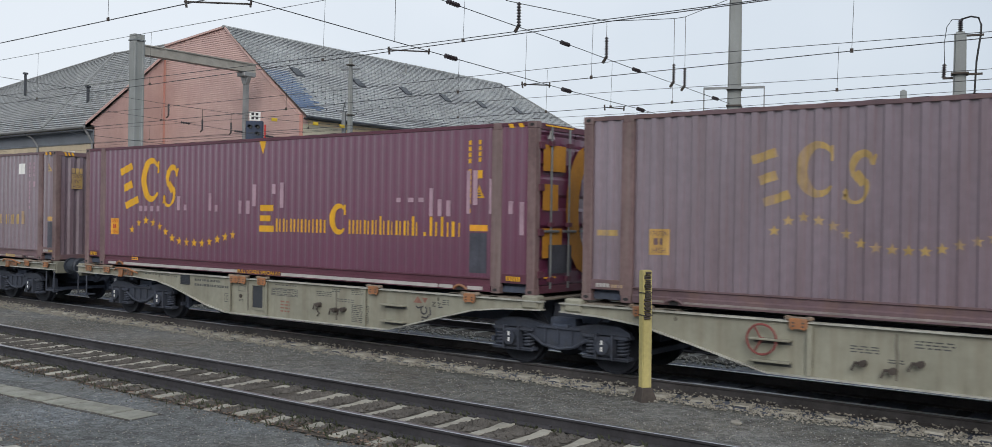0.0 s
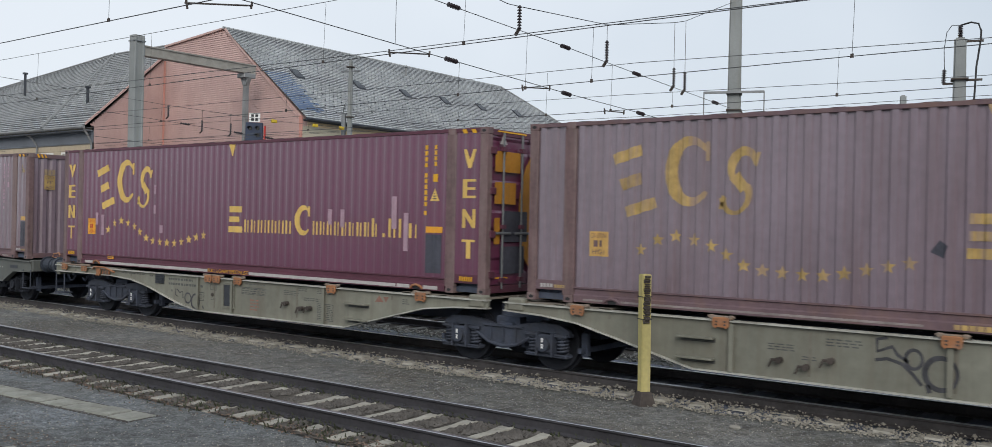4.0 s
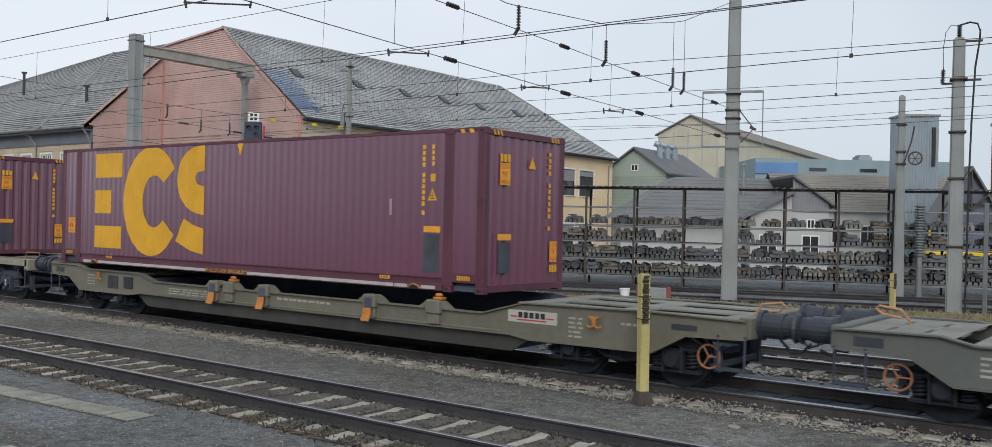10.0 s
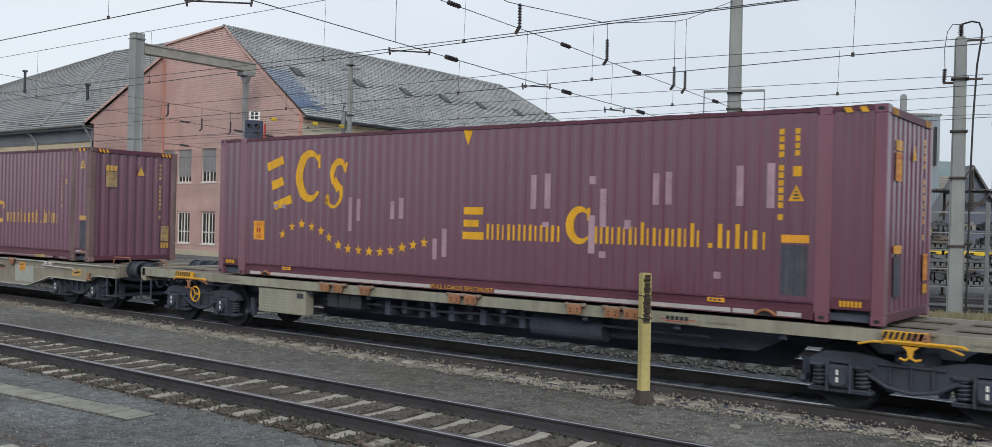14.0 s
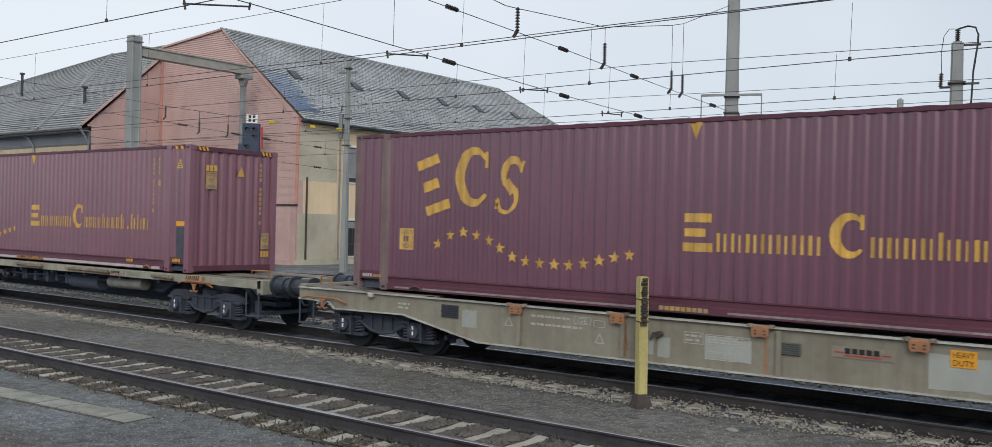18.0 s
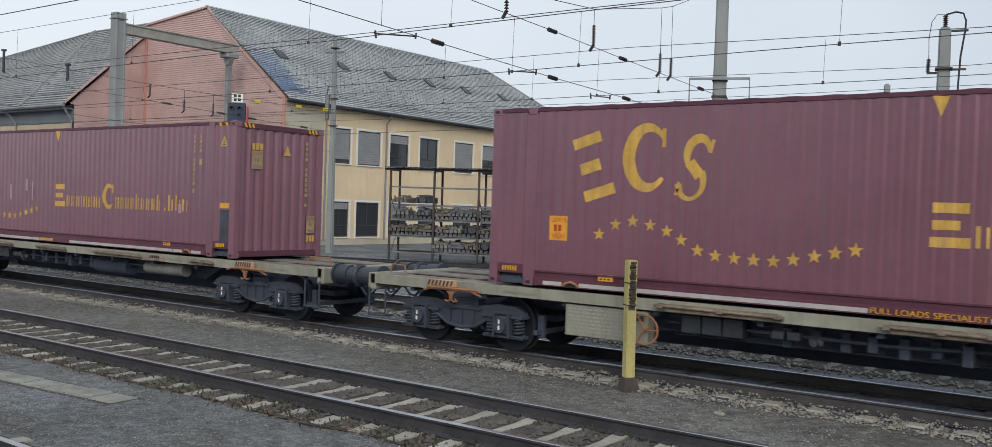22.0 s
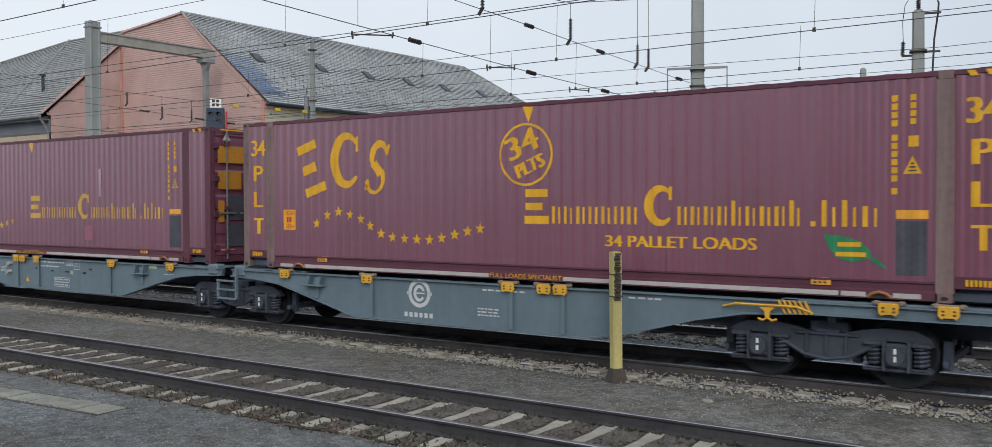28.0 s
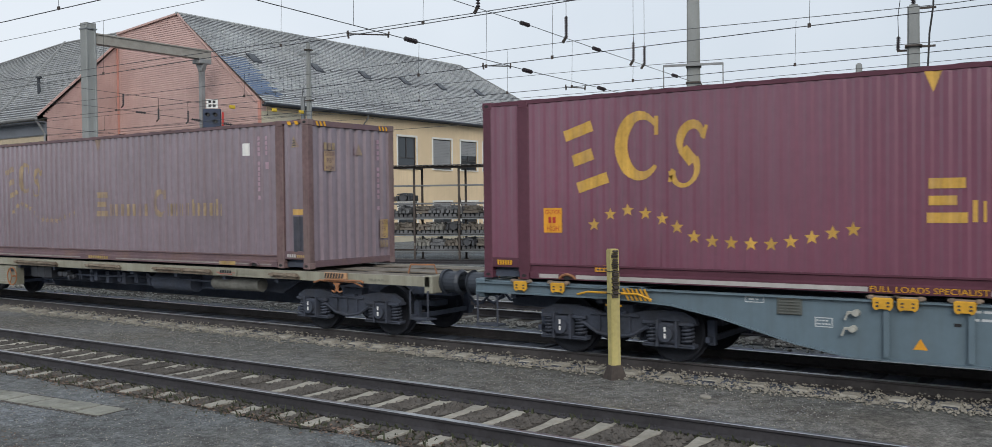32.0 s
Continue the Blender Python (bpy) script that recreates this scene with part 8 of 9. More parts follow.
    rod(bm, (-48.7, 52.7, on_roof(-48.7, -.1)), (-48.7, 52.7, on_roof(-48.7, .7)), .09, 8)
    rod(bm, (-48.7, 52.7, on_roof(-48.7, .7)), (-48.7, 52.7, on_roof(-48.7, .85)), .16, 8, .04)
    part("vent_pipe", bm, ZINC, roof)
    # snow hooks: rows of small dark stops
    rnd = random.Random(21)
    vs, fs = [], []
    for i in range(13 * 44):
        x = RX + .45 + .56 * (i // 44)
        y = PY + .5 + .8 * (i % 44) + .4 * (i // 44 % 2) + rnd.uniform(-.12, .12)
        if rnd.random() < .12:
            continue
        if y > 66.3 + (x - RX) * .85 or x > SX + .35:
            continue
        z, b = on_roof(x, .05), len(vs)
        vs += [(x, y - .07, z), (x, y + .07, z), (x + .04, y, z + .08), (x - .14, y, z + .02)]
        fs += [(b, b + 1, b + 2), (b + 1, b + 3, b + 2), (b + 3, b, b + 2)]
    me = bpy.data.meshes.new("snow_hooks")
    me.from_pydata(vs, [], fs)
    me.materials.append(DARK_TRIM)
    tagged(piece("snow_guard", me, roof), "small dark snow stops", kind="stuff")
    bm = bmesh.new()
    tube(bm, [(RX, PY - .2, RZ + .04), (RX, 66.3, RZ + .04), (SX + .45, 73.5, EZ)], .09, 6)
    part("ridge_cap", bm, SLATE, roof)
    bm = bmesh.new()
    tube(bm, [(SX + .52, PY - .2, EZ - .12), (SX + .52, 73.5, EZ - .12)], .09, 8)
    tube(bm, [(SX + .3, PY - .2, EZ - .2), (SX + .3, 73.4, EZ - .2)], .06, 4)
    part("gutter", bm, DARK_TRIM, D, "dark metal gutter")
    for y, x in ((40.35, SX + .1), (45.75, SX + .1), (72.6, SX + .1)):
        bm = bmesh.new()
        tube(bm, [(SX + .5, y, EZ - .15), (SX + .45, y, EZ - .4), (x, y, EZ - .75), (x, y, .1)], .06, 7)
        part("downpipe", bm, ZINC, D, "zinc downpipe")
    # wing with its gable
    wl, wu = [], []
    for i in range(9):
        a = -58.9 - 2.62 * i
        wu.append((a - 1.35, a, 4.6, 6.35))
        wl.append((a - 1.35, a, .55, 2.3))
    bm = bmesh.new()
    wall_cells(bm, -98, WX, GZ, 8.0, wl + wu, WY, WY + .35, "x")
    part("wing_wall", bm, WING_PLASTER, D, "dull beige wing wall")
    bm = bmesh.new()
    box(bm, -98, WX - .02, 31.62, WY - .02, 7.72, 7.80)
    box(bm, -98, WX - .02, WY - .06, WY - .005, 6.95, 7.72)
    part("eave_frieze", bm, EAVE_SHADE, D, "blue-grey boarded frieze under the wing's eaves")
    bm = bmesh.new()
    box(bm, WX + .055, WX + .15, PY - .15, PY - .055, .1, 12.9)
    part("inner_corner_board", bm, PINK_TRIM, D, "salmon board in the inner corner")
    for h in wl + wu:
        window(D, *h, WY, -1, "x", style="casement", surround=FRAME_WHITE)
    gt = lambda z: (WY if z < 8.05 else WY + (z - 8.05) * (38.2 - 31.6) / 6.1 - .35, PY if z < 20 else PY)
    bm = bmesh.new()
    prism(bm, [(WY, GZ), (PY + .2, GZ), (PY + .2, 13.3), (WY, 8.3)], WX - .3, WX, "x")
    part("wing_gable", bm, PINK, D)
    bm = bmesh.new()
    boards(bm, WY, PY, .1, 13.2, [], WX, 1, "y", top=gt)
    tagged(part("cladding", bm, PINK, D, "salmon lapped boards"), kind="stuff")
    bm = bmesh.new()
    prism(bm, [(31.5, 8.05), (38.2, 14.25), (38.2, 14.42), (31.5, 8.22)], WX + .15, WX + .24, "x")
    part("verge_board", bm, PINK, D)
    bm = bmesh.new()
    slate_roof(bm, (-64.5, 31.55, 8.05), (WX + .2, 31.55, 8.05), (WX + .2, 38.2, 14.2), (-64.5, 38.2, 14.2), 34)
    slate_roof(bm, (-98, 31.55, 8.0), (-64.5, 31.55, 8.05), (-64.5, 38.2, 14.2), (-98, 38.2, 11.7), 34)
    slate_roof(bm, (WX + .2, 44.9, 8.05), (-98, 44.9, 8.0), (-98, 38.2, 11.7), (WX + .2, 38.2, 14.2), 20)
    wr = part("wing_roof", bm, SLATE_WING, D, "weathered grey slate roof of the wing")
    bm = bmesh.new()
    tube(bm, [(-64.4, 38.25, 14.33), (-63.0, 34.9, 11.2), (-61.7, 31.5, 8.12)], .1, 6)
    tube(bm, [(-98, 38.2, 11.75), (-64.5, 38.2, 14.26), (WX + .2, 38.2, 14.26)], .08, 6)
    part("ridge_cap", bm, ZINC, wr)
    for x, y, h in ((-71.5, 35.2, 1.5), (-59.6, 33.5, 1.0)):
        bm = bmesh.new()
        z = 8.05 + (y - 31.55) * 6.15 / 6.65
        rod(bm, (x, y, z - .1), (x, y, z + h), .1, 8)
        rod(bm, (x, y, z + h), (x, y, z + h + .12), .2, 8)
        part("vent_pipe", bm, DARK_TRIM, wr)
    bm = bmesh.new()
    tube(bm, [(-98, 31.45, 7.95), (WX + .1, 31.45, 7.95)], .1, 8)
    part("gutter", bm, ZINC, D)
    bm = bmesh.new()
    tube(bm, [(WX - .1, 31.5, 7.9), (WX - .1, 31.8, 7.5), (WX - .1, WY - .1, 7.0), (WX - .1, WY - .1, .1)], .07, 7)
    tube(bm, [(-64.4, 31.5, 7.9), (-63.9, 31.9, 7.6), (-63.4, WY - .1, 7.0), (-63.4, WY - .1, .1)], .07, 7)
    part("downpipe", bm, ZINC, D)
    bm = bmesh.new()
    box(bm, -98.3, -98, WY, 44.5, GZ, 8)
    box(bm, -98, -57.1, 44.2, 44.5, GZ, 8)
    part("rear_wall", bm, PLASTER, D)


build_depot()


# ---------------------------------------------------------------- storage rack along the yard
RACK = pose(-30.07, 32.79, GZ, 0, 0, 22.73)


def stored_mesh(bm, kind):
    rnd = random.Random(kind)
    if kind == 0:
        box(bm, -.3, .3, -.3, .3, .0, .16, .02)
        box(bm, -.22, .22, -.25, .25, .16, .26, .02)
        for x in (-.26, -.09, .09, .26):
            rod(bm, (x, -.32, .08), (x, .32, .08), .05, 7)
    elif kind == 1:
        box(bm, -.32, .32, -.28, .28, .0, .10, .015)
        rod(bm, (-.25, -.2, .18), (.25, -.2, .18), .08, 8)
        rod(bm, (-.25, .2, .18), (.25, .2, .18), .08, 8)
        box(bm, -.1, .1, -.3, .3, .1, .3, .02)
    elif kind == 2:
        rod(bm, (0, -.3, .17), (0, .3, .17), .17, 10)
        box(bm, -.34, .34, -.1, .1, .02, .12, .015)
        box(bm, -.28, -.2, -.3, .3, .0, .24, .015)
        box(bm, .2, .28, -.3, .3, .0, .24, .015)
    else:
        for i in range(4):
            box(bm, -.33 + .17 * i, -.20 + .17 * i, -.28, .28, .0, .12 + .05 * (i % 2), .012)
        box(bm, -.3, .3, -.06, .06, .12, .22, .01)
    for _ in range(7):      # pipes, flanges and brackets on top
        x, y, z, k = rnd.uniform(-.28, .2), rnd.uniform(-.32, .2), rnd.uniform(.08, .24), rnd.uniform(.04, .12)
        box(bm, x, x + k, y, y + k, z, z + rnd.uniform(.04, .12), .008)
    for _ in range(3):
        x, z = rnd.uniform(-.3, .1), rnd.uniform(.14, .3)
        rod(bm, (x, -.34, z), (x + rnd.uniform(.08, .25), -.34, z + rnd.uniform(-.08, .06)), .022, 6)


def build_rack():
    R = thing("storage_rack", RACK, "long dark steel yard rack with a corrugated roof and five levels", "storage rack")
    bay, n = 2.135, 14
    post = shared("rackpost", lambda bm: (box(bm, -.045, .045, -.045, .045, 0, 4.3), box(bm, -.1, .1, -.1, .1, 0, .03)), DARK_STEEL)
    beam = shared("rackbeam", lambda bm: box(bm, 0, bay, -.03, .03, -.045, .045), DARK_STEEL)
    pale = shared("palebeam", lambda bm: box(bm, 0, bay, -.025, .025, -.028, .028), STEEL)
    brace = shared("rackbrace", lambda bm: tube(bm, [(0, 0, .1), (0, 1.3, 1.6), (0, 0, 3.1)], .025, 5), DARK_STEEL)
    tie_beam = shared("racktie", lambda bm: box(bm, -.03, .03, 0, 1.3, 4.22, 4.28), DARK_STEEL)
    for i in range(n + 1):
        for y in (0, 1.3):
            piece("post", post, R, pose(i * bay, y, 0))
        piece("brace", brace, R, pose(i * bay, 0, 0))
        piece("tie_beam", tie_beam, R, pose(i * bay, 0, 0))
        if i < n:
            for z in (.42, 1.15, 1.92, 2.62, 3.46):
                for y in (0, 1.3):
                    piece("shelf_beam", beam if (z < 3 and y) else pale, R, pose(i * bay, y, z))
    bm = bmesh.new()
    m = 300
    L = n * bay + .5
    rows = [[bm.verts.new((-.25 + L * k / m, y, z + .03 * math.sin(k * 2.1))) for k in range(m + 1)] for y, z in ((-.35, 4.36), (1.7, 4.46))]
    for k in range(m):
        bm.faces.new((rows[0][k], rows[0][k + 1], rows[1][k + 1], rows[1][k]))
    part("rack_roof", bm, DARK_STEEL, R, "dark corrugated sheet roof")
    bm = bmesh.new()
    box(bm, -.25, L - .25, -.1, -.04, 4.24, 4.34)
    part("roof_beam", bm, DARK_STEEL, R)
    rnd = random.Random(31)
    meshes = [shared("stored%d" % k, lambda bm, k=k: stored_mesh(bm, k), PARTS[k % 4]) for k in range(7)]
    def tray(bm):
        box(bm, -.98, .98, -.55, .55, 0, .05)
        for k in range(9):
            box(bm, -.96 + .215 * k, -.80 + .215 * k, -.56, .56, .05, .17 + .03 * (k % 2), .01)
    board = shared("pallet", tray, PARTS[0])
    for i in range(n):
        for z in (.42, 1.15, 1.92, 2.62):
            if i == 1 and z > 2 or rnd.random() < .06:
                continue
            if z < 2.5:
                k = piece("storage_tray", board, None, RACK @ pose(i * bay + bay / 2, .6, z + .05))
                tagged(k, "dark steel tray on the yard rack", "tray", "trays on the rack")
            cnt = rnd.choice((2, 2, 3)) if z > 1.5 else 3
            for q in range(cnt):
                x = i * bay + bay * (q + .5) / cnt + rnd.uniform(-.08, .08)
                kind = rnd.choice((0, 1, 2, 3, 4, 5, 6))
                for y in (.3, .95):
                    s = piece("stored_fitting", meshes[kind], None, RACK @ pose(x, y + rnd.uniform(-.08, .08), z + (.115 if z > 2.5 else .25), 0, 0, rnd.uniform(-12, 12)) @ Matrix.Scale(1.15, 4))
                    tagged(s, ("dark greasy wagon fitting stored on the yard rack", "rusty wagon fitting stored on the yard rack", "dark round wagon fitting on the yard rack", "grey stacked wagon fittings on the yard rack")[kind % 4], "machine part", "stored fittings")


PARTS = [mat("greasy_iron", (0.13, 0.134, 0.14), .7, .3, vary=.35), mat("brown_iron", (0.145, 0.128, 0.108), .8, .1, vary=.35), mat("black_iron", (0.07, 0.073, 0.08), .6, .3, vary=.3), mat("grey_iron", (0.22, 0.215, 0.195), .7, .2, vary=.35)]
build_rack()

# ---------------------------------------------------------------- sidings behind, bearing off beside the rack
def siding(name, x, y, label):
    t = thing(name, pose(x, y, -0.10, 0, 0, 18.8), label, "railway track", kind="structure")
    for s in (-.753, .753):
        r = piece("rail", shared("rail150", lambda bm: rail_mesh(bm, 150), RAIL_WEB), t, pose(-75, s, 0))
        piece("rail_head", shared("head150", lambda bm: head_mesh(bm, 150), RAIL_WEB), r)
    me = shared("woodsleeper", lambda bm: box(bm, -.12, .12, -1.25, 1.25, -.3, -.13, .01), DARK_STEEL)
    for i in range(60):
        piece("sleeper", me, t, pose(-22 + .65 * i, 0, 0))


siding("siding_one", -20.2, 30.0, "old siding with rusty rails in dirt")
siding("siding_two", -20.9, 34.35, "old siding with rusty rails close to the rack")


def straw_spot(r):
    x = -24 + 22 * r.random()
    return x, 29.2 + .30 * (x + 14) + r.gauss(0, .8), GZ, 1


blades("dry_grass", 9000, straw_spot, (.06, .2), STRAW, 41, "pale dry grass beside the sidings")
bm = bmesh.new()
for i in range(40):
    a, b = -26 + .65 * i, -26 + .65 * (i + 1)
    c = [29.0 + .30 * (q + 14) for q in (a, b)]
    quad(bm, (a, c[0] - 1.1 + noise.noise((a, 0, 0)) * .5, GZ + .016), (b, c[1] - 1.1 + noise.noise((b, 0, 0)) * .5, GZ + .016), (b, c[1] + 1.2 + noise.noise((b, 5, 0)) * .4, GZ + .016), (a, c[0] + 1.2 + noise.noise((a, 5, 0)) * .4, GZ + .016))
tagged(part("grass_verge", bm, STRAW), "strip of pale dry grass", "grass", kind="structure")


# ---------------------------------------------------------------- masts, portal and signal
def concrete_mast(x, y, h, w0, w1, label, turn=0, name="catenary_mast"):
    m = thing(name, pose(x, y, GZ, 0, 0, turn), label, "mast", "concrete masts")
    bm = bmesh.new()
    v0 = [bm.verts.new((sx * w0 / 2, sy * w0 * .42, 0)) for sx, sy in ((-1, -1), (1, -1), (1, 1), (-1, 1))]
    v1 = [bm.verts.new((sx * w1 / 2, sy * w1 * .42, h)) for sx, sy in ((-1, -1), (1, -1), (1, 1), (-1, 1))]
    for i in range(4):
        bm.faces.new((v0[i], v0[(i + 1) % 4], v1[(i + 1) % 4], v1[i]))
    bm.faces.new(v1)
    bmesh.ops.bevel(bm, geom=[e for e in bm.edges], offset=.05, segments=2, affect="EDGES")
    part("shaft", bm, CONCRETE, m, "tapered pale concrete shaft")
    return m


def clamp(m, z, w, mate=DARK_STEEL):
    bm = bmesh.new()
    box(bm, -w / 2 - .03, w / 2 + .03, -w / 2 - .03, w / 2 + .03, z - .03, z + .03, .006)
    part("clamp_band", bm, mate, m)


def insulator(bm, a, b, r, n=9):
    a, b = Vector(a), Vector(b)
    rod(bm, a, b, r * .4, 7)
    for i in range(n):
        p, q = a.lerp(b, (i + .2) / n), a.lerp(b, (i + .75) / n)
        rod(bm, p, q, r, 10, r * .6)


big = concrete_mast(-13.78, 32.35, 14.5, .56, .38, "tall tapered concrete catenary mast with a steel frame", 20)
for z in (6.05, 6.6, 6.9, 7.5):
    clamp(big, z, .48)
bm = bmesh.new()
for x in (-1.05, 1.05):
    box(bm, x - .02, x + .02, -.34, -.30, 5.55, 7.55)
box(bm, -1.05, 1.05, -.36, -.28, 7.48, 7.56)
box(bm, -1.05, 1.05, -.34, -.30, 5.52, 5.58)
part("guard_frame", bm, STEEL, big, "thin steel guard frame")
bm = bmesh.new()
tube(bm, [(.25, -.3, 6.85), (.75, -.35, 6.2), (.3, -.3, 5.7)], .025, 6)
rod(bm, (.62, -.34, 6.25), (.82, -.36, 6.15), .05, 8)
part("bracket_arm", bm, DARK_STEEL, big)

m2 = concrete_mast(-35.77, 34.48, 11.0, .38, .20, "slim concrete mast beside the depot corner", 15)
for z in (6.6, 8.0, 10.6):
    clamp(m2, z, .29)
bm = bmesh.new()
box(bm, -.55, .55, -.05, .05, 10.35, 10.43)
box(bm, -.35, -.15, -.3, -.1, 6.9, 8.2, .04)
tube(bm, [(-.25, -.25, 8.2), (-.1, -.4, 8.6), (0, -.2, 8.9)], .03, 6)
part("cross_arm", bm, STEEL, m2)

m3 = concrete_mast(-10.0, 40.5, 8.2, .44, .24, "concrete mast with a guide wheel in front of the rack", 10)
for z in (5.4, 5.9, 7.0):
    clamp(m3, z, .33)
bm = bmesh.new()
ring(bm, (.55, -.3, 5.6), .25, .03, "y", 20, 6)
for i in range(6):
    a = i * math.pi / 3
    rod(bm, (.55, -.3, 5.6), (.55 + .24 * math.cos(a), -.3, 5.6 + .24 * math.sin(a)), .016, 5)
tube(bm, [(.1, -.3, 5.3), (.4, -.3, 6.3), (.5, -.3, 6.9)], .03, 6)
part("tension_wheel", bm, DARK_STEEL, m3, "dark tensioning wheel")

m4 = concrete_mast(-6.51, 33.3, 8.95, .50, .36, "stout concrete mast with insulators and black cables", 12)
for z in (2.2, 4.4, 5.9, 7.6):
    clamp(m4, z, .46)
bm = bmesh.new()
insulator(bm, (0, 0, 8.95), (0, 0, 9.36), .09, 6)
part("insulator", bm, INSUL, m4, "dark ribbed insulator")
bm = bmesh.new()
insulator(bm, (-.47, 0, 7.5), (-.45, 0, 7.95), .08, 6)
part("insulator", bm, INSUL, m4, "dark ribbed insulator")
bm = bmesh.new()
box(bm, .15, .68, -.05, .05, 8.8, 8.86)
box(bm, .15, .66, -.05, .05, 7.55, 7.61)
box(bm, -.5, -.15, -.05, .05, 7.45, 7.51)
part("cross_arm", bm, DARK_STEEL, m4)
bm = bmesh.new()
tube(bm, [(0, 0, 9.36), (.3, 0, 9.44), (.52, 0, 9.38), (.60, 0, 9.15), (.59, 0, 8.85), (.48, 0, 8.0), (.4, -.1, 6.2), (.36, -.25, 4.5), (.34, -.28, 2.0), (.32, -.3, .1)], .03, 6)
tube(bm, [(0, 0, 9.36), (-.25, 0, 9.38), (-.40, 0, 9.15), (-.47, 0, 8.6), (-.45, 0, 7.95)], .012, 5)
part("power_cable", bm, BLACK, m4, "black power cable")

# the portal with its signal
P = thing("signal_gantry", pose(-45.75, 28.43, GZ), "half gantry of grey steel carrying a railway signal", "signal gantry")
bm = bmesh.new()
prism(bm, [(-.28, -.26), (-.24, -.30), (.24, -.30), (.28, -.26), (.28, -.2), (.24, -.17), (.24, .17), (.28, .2), (.28, .26), (.24, .30), (-.24, .30), (-.28, .26)], 0, 12.24, "z")
part("column", bm, CONCRETE, P, "pale grey column")
bm = bmesh.new()
box(bm, -.33, .33, -.34, .34, .0, .12, .01)
box(bm, -.31, .31, -.33, .33, 11.9, 11.96)
part("base_plate", bm, STEEL, P)
bm = bmesh.new()
box(bm, -.20, .20, .3, 7.7, 11.24, 11.70, .02)
box(bm, -.26, .26, .3, 7.7, 11.68, 11.75)
box(bm, -.26, .26, .3, 7.7, 11.20, 11.25)
part("cantilever_beam", bm, BEAM, P, "dull beige cantilever beam")
bm = bmesh.new()
box(bm, -.35, .35, 6.75, 7.6, 10.92, 11.19, .03)
prism(bm, [(-.35, 10.92), (.35, 10.92), (.13, 10.45), (-.13, 10.45)], 7.02, 7.27, "y")
box(bm, -.13, .13, 7.02, 7.27, 6.2, 10.5)
part("hanger", bm, ZINC, P)
sig = piece("signal_head", shared("sighead", lambda bm: (box(bm, -.5, .5, -.12, .12, -2.45, 0, .03), box(bm, -.75, -.5, -.1, -.05, -2.6, -1.2)), mat("dark_blue_grey_signal", (0.03, 0.044, 0.08), .6, vary=.2)), P, pose(.75, 7.24, 8.27, 0, 0, 40), "dark signal head with hooded lamps")
for i, (x, z) in enumerate(((-.22, -.35), (.22, -.35), (.22, -.75), (-.22, -1.35), (.22, -1.75), (.22, -2.2), (-.2, -2.25))):
    bm = bmesh.new()
    rod(bm, (x, -.125, z), (x, -.14, z), .11, 14)
    part("lens", bm, RED_LIGHT if i == 6 else LAMP_GLASS, sig, "lit red lens" if i == 6 else "")
    bm = bmesh.new()
    n = 10
    a = [bm.verts.new((x + .13 * math.cos(math.pi * k / n), -.12, z + .13 * math.sin(math.pi * k / n))) for k in range(n + 1)]
    b = [bm.verts.new((x + .13 * math.cos(math.pi * k / n), -.42, z - .02 + .13 * math.sin(math.pi * k / n))) for k in range(n + 1)]
    for k in range(n):
        bm.faces.new((a[k], a[k + 1], b[k + 1], b[k]))
    part("hood", bm, BLACK, sig)
bm = bmesh.new()
box(bm, .56, .66, -.05, .05, -1.5, -.2)
part("side_board", bm, RED_PAINT, sig, "red and white side board")
bm = bmesh.new()
box(bm, -.3, .34, -.08, -.04, .03, .55)
pl = part("name_board", bm, WHITE, sig, "small white name board")
bm = bmesh.new()
for x, z in ((-.18, .33), (.06, .33), (-.18, .1), (.06, .1)):
    box(bm, x, x + .16, -.09, -.082, z, z + .15)
part("name_bars", bm, BLACK, pl)


# ---------------------------------------------------------------- overhead line
def wire(name, pts, r, label, category="overhead wire", parent=None, material=WIRE):
    bm = bmesh.new()
    tube(bm, pts, r, 5)
    ob = part(name, bm, material, parent)
    return ob if parent else tagged(ob, label, category)


def overhead(y, x0, x1, contact, carrier, drops, label, hung=()):
    """Contact wire, messenger and droppers over one track; heights as lines of (x, z). hung: droppers from higher ropes, as x, z, z."""
    o = thing("overhead_line", pose(0, y, 0), label, "overhead line", "overhead lines")

    def hz(line, x):
        for (a, p), (b, q) in zip(line, line[1:]):
            if a <= x <= b:
                return p + (q - p) * (x - a) / (b - a)
        return line[0][1] if x < line[0][0] else line[-1][1]
    wire("contact_wire", [(x, 0, z) for x, z in contact], .009, "", parent=o)
    wire("messenger_wire", [(x, 0, z) for x, z in carrier], .007, "", parent=o)
    for x in drops:
        wire("dropper", [(x, 0, hz(contact, x)), (x + .05, 0, hz(carrier, x))], .004, "", parent=o)
        bm = bmesh.new()
        box(bm, x - .03, x + .03, -.012, .012, hz(contact, x) - .01, hz(contact, x) + .05)
        part("clip", bm, DARK_STEEL, o)
    for x, z0, z1 in hung:
        wire("dropper", [(x, 0, z0), (x + .03, 0, z1)], .005, "", parent=o)
        bm = bmesh.new()
        box(bm, x - .03, x + .03, -.012, .012, z0 - .03, z0 + .05)
        part("clip", bm, DARK_STEEL, o)
    return o


